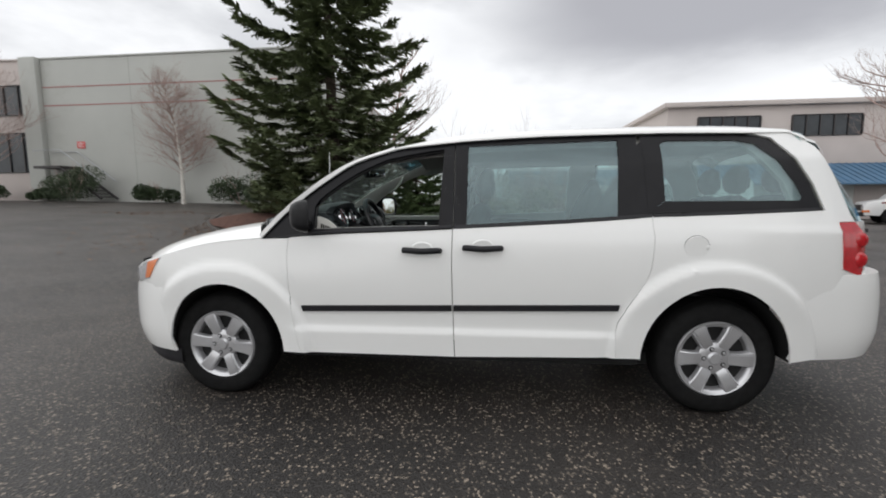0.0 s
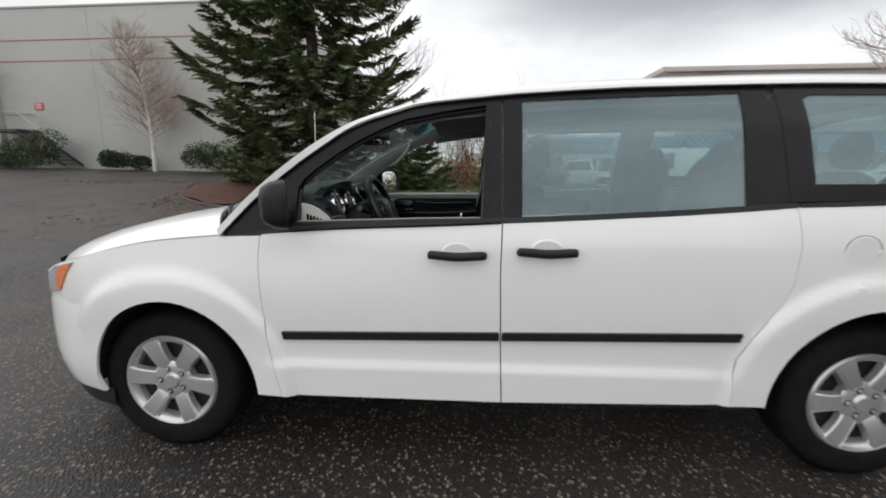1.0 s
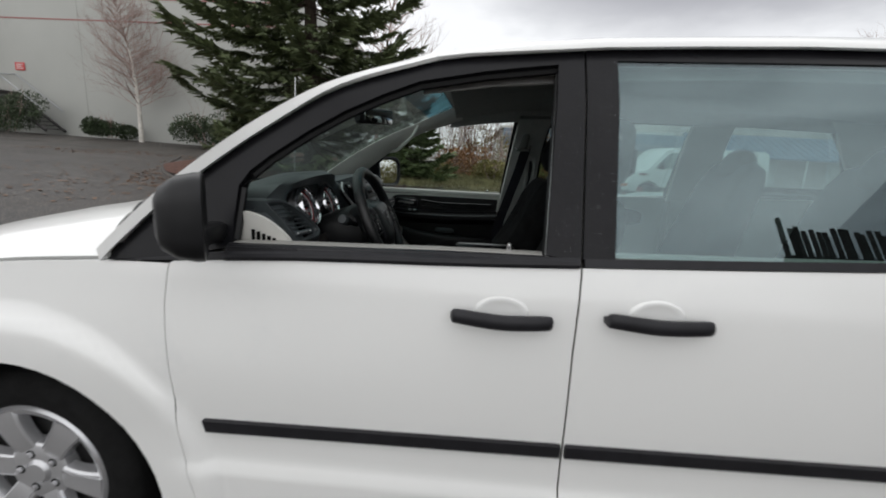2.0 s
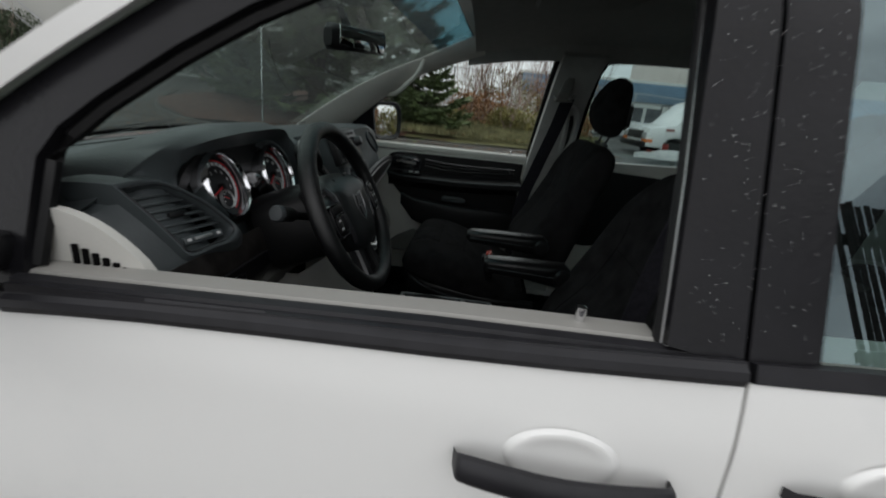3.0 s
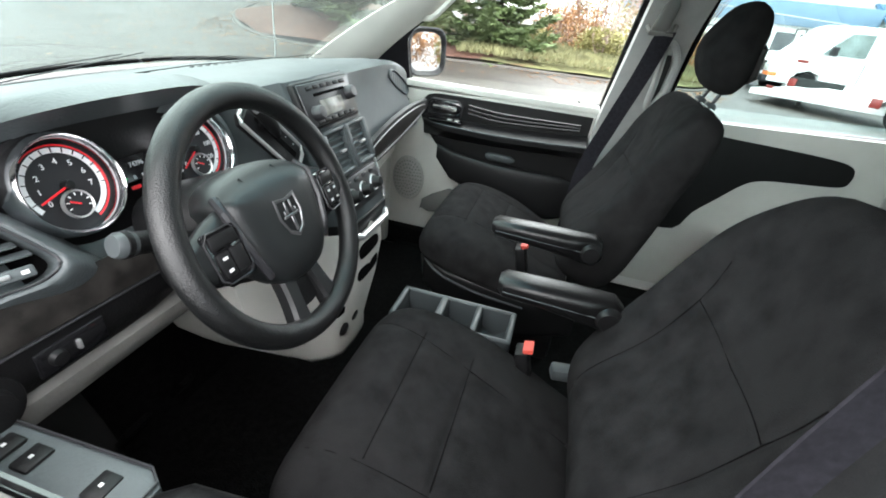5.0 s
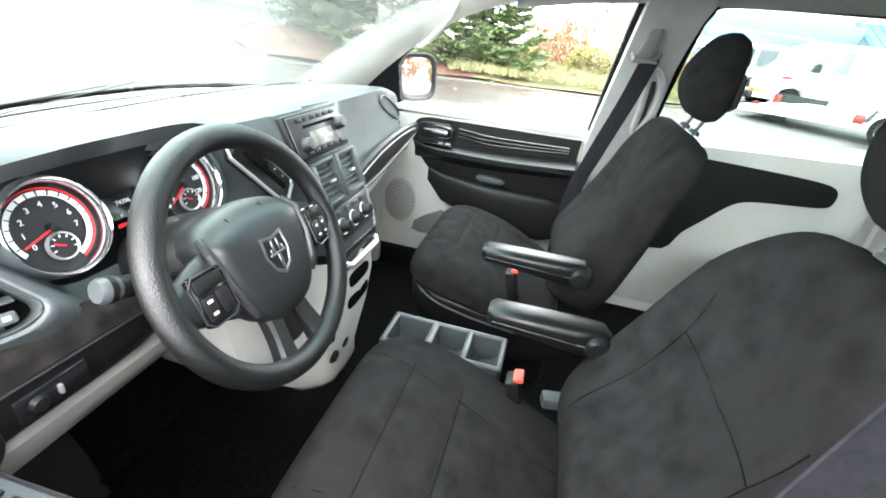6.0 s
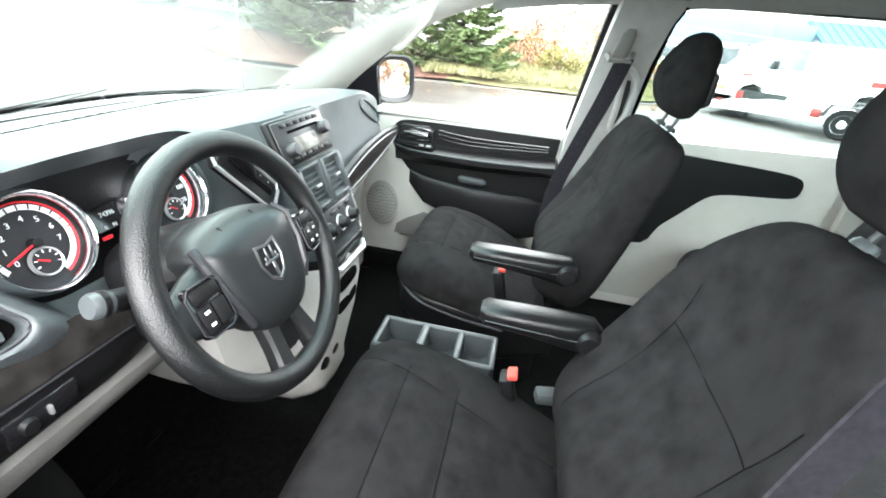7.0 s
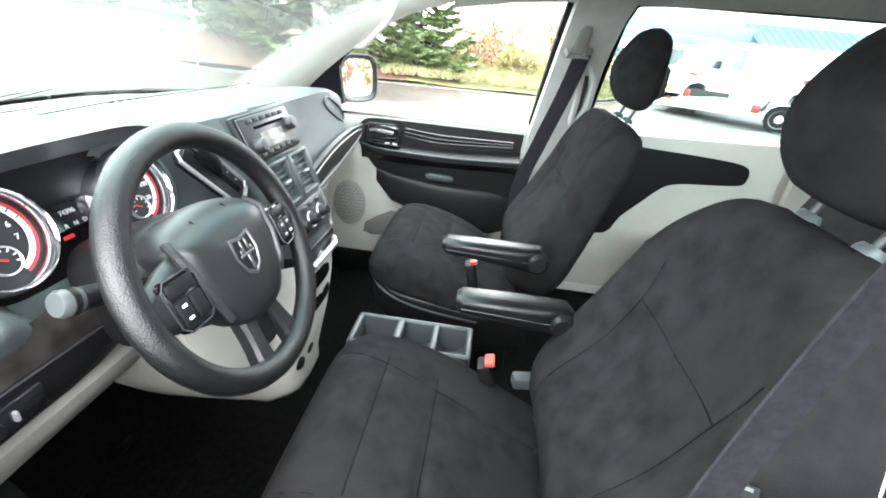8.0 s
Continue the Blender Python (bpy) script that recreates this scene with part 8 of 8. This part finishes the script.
        if fine:
            part("valance_edge", tube(spline([(cx + 0.008, cy + s * 0.150, z0 + 0.690), (cx + 0.030, cy + s * 0.215, z0 + 0.676), (cx + 0.10, cy + s * 0.256, z0 + 0.640), (cx + 0.22, cy + s * 0.264, z0 + 0.610), (cx + 0.38, cy + s * 0.266, z0 + 0.592)], 4), 0.005, 6), "spoke", base)
    if arm:
        ay, ax0, ax1, az = arm
        part("armrest", rounded([((ax0, ay, az - 0.022), (0, 0.022, 0), (0, 0, 0.012)), ((ax0 + 0.012, ay, az - 0.024), (0, 0.033, 0), (0, 0, 0.021)), ((ax0 + 0.10, ay, az - 0.026), (0, 0.036, 0), (0, 0, 0.025)), ((ax1 - 0.05, ay, az - 0.032), (0, 0.036, 0), (0, 0, 0.032)), ((ax1, ay, az - 0.036), (0, 0.028, 0), (0, 0, 0.038)), ((ax1 + 0.02, ay, az - 0.036), (0, 0.015, 0), (0, 0, 0.02))], 3.2)[0], "leather", base, "black padded armrest")
        part("armrest_seam", tube([(ax0 + 0.012, ay - 0.034, az - 0.026), (ax0 + 0.10, ay - 0.0365, az - 0.028), (ax1 - 0.02, ay - 0.034, az - 0.034)], 0.0016, 5), "tray", base)
        part("armrest_pivot", disc_at((ax1 - 0.005, ay - 0.026, az - 0.036), (0, -1, 0), [(0, 0.016), (0.020, 0.015), (0.026, 0.008), (0.028, 0.0)], 20), "dashlow", base)
    return base


driver_seat = seat(1.010, -0.428, "driver_seat", "charcoal cloth driver seat", (-0.190, 1.272, 1.50, 0.948), 0.02, 22, near=1, foot_dx=0.500, tall=0.572, head=(1.712, 1.290), slope=1.0)
seat(0.955, 0.440, "passenger_seat", "charcoal cloth front passenger seat", (0.080, 1.210, 1.47, 0.946), 0.02, 22, near=-1, foot_dx=0.500, tall=0.572, head=(1.682, 1.292), square=1.0)
for cy in (-0.44, 0.44):
    seat(1.92, cy, "middle_seat", "charcoal cloth middle row seat", None, 0.03, fine=False, tall=0.70, wide=0.225, head=(2.62, 1.25))
for cy in (-0.42, 0.08, 0.50):
    seat(2.95, cy, "rear_seat", "charcoal cloth rear bench place", None, 0.03, 14, 0.235, fine=False)

# sewn label on the window side of the driver's backrest
tagpose = Matrix.Translation((1.577, -0.676, 1.066)) @ look((0, 0, 0), (0.35, 0.75, -0.5)).to_3x3().to_4x4() @ pose(0, 0, 0, 0, 0, 6)
care = part("care_label", box(0.020, 0.013, 0.001, tagpose), "trip", driver_seat, "small dark sewn label with a white bar")
part("label_bar", box(0.014, 0.0035, 0.0006, tagpose @ pose(-0.002, 0.003, 0.001)), "bolster", care)

# buckles and centre tray
for bx, by, bz in ((1.362, -0.205, 0.785), (1.30, 0.20, 0.82)):
    bk = part("belt_buckle", box(0.030, 0.045, 0.10, pose(bx, by, bz - 0.055, 0, -14), 0.006), "dashlow", van, "seat belt buckle with red button")
    part("buckle_button", box(0.022, 0.036, 0.012, pose(bx + 0.001, by, bz, 0, -14), 0.003), "buckle", bk, "red release button")
tray = part("centre_tray", box_at(1.004, 1.320, -0.104, 0.024, 0.55, 0.600, 0.006), "spoke", van, "grey floor console with cup wells")
for a in ((1.0, 1.016, -0.108, 0.028), (1.308, 1.324, -0.108, 0.028), (1.0, 1.324, -0.108, -0.092), (1.0, 1.324, 0.012, 0.028), (1.112, 1.134, -0.10, 0.02), (1.214, 1.232, -0.10, 0.02)):
    part("tray_wall", box_at(*a, 0.575, 0.700, 0.006, 3), "tray", tray)
for xa, xb in ((1.014, 1.114), (1.132, 1.216), (1.230, 1.310)):
    part("tray_well", prism([(xa, 0.680), (xa + 0.006, 0.64), (xa + 0.03, 0.622), (xb - 0.03, 0.622), (xb - 0.006, 0.64), (xb, 0.680), (xb, 0.60), (xa, 0.60)], "y", -0.095, 0.015), "tray", tray)
part("tray_foot", box_at(1.02, 1.30, -0.085, 0.022, 0.37, 0.555, 0.01), "dashlow", tray)
part("latch_plate", box(0.06, 0.035, 0.03, pose(1.45, -0.195, 0.735, 0, 0, 10), 0.008), "tray", van)
# pedals
for y, w in ((-0.50, 0.07), (-0.36, 0.045)):
    part("pedal", box(0.015, w, 0.07, pose(0.55, y, 0.50, 0, 35), 0.005), "carpet", van, "black rubber pedal")


# ---- rain ----
def beads(name, parent, spots, label):
    """Small flattened drops of water, joined: spots are (point, normal, radius)."""
    bm = bmesh.new()
    for p, n, r in spots:
        q = Matrix.Translation(p) @ Vector(n).normalized().to_track_quat("Z", "Y").to_matrix().to_4x4()
        top = bm.verts.new(q @ Vector((0, 0, r * 0.45)))
        low = [bm.verts.new(q @ Vector((r * math.cos(k), 1.3 * r * math.sin(k), 0))) for k in [2 * math.pi * j / 7 for j in range(7)]]
        mid = [bm.verts.new(q @ Vector((0.65 * r * math.cos(k), 0.85 * r * math.sin(k), r * 0.36))) for k in [2 * math.pi * j / 7 for j in range(7)]]
        for j in range(7):
            bm.faces.new((low[j], low[(j + 1) % 7], mid[(j + 1) % 7], mid[j]))
            bm.faces.new((mid[j], mid[(j + 1) % 7], top))
    return tagged(part(name, bm, "drop", parent, label, 60), kind="stuff")


M["drop"] = glass("water_drop", (0.93, 0.95, 0.96), 0.10, 1.0)
rnd = random.Random(31)
spots = []
for _ in range(300):
    x, z = rnd.uniform(1.475, 1.62), rnd.uniform(1.13, 1.62)
    spots.append(((x, -(flank(x, z) - 0.0115), z), (0, -1, 0.36), rnd.uniform(0.0005, 0.0012)))
beads("rain_bead", van, spots, "rain drops on the black pillar")
spots = []
for _ in range(260):
    x = rnd.uniform(1.64, 2.48)
    z = belt(x)[1] + 0.03 + abs(rnd.gauss(0, 0.020))
    spots.append(((x, flank(x, z) - 0.0155, z), (0, 1, 0.36), rnd.uniform(0.0012, 0.0036)))
beads("rain_bead", van, spots, "rain drops along the lower edge of the glass")
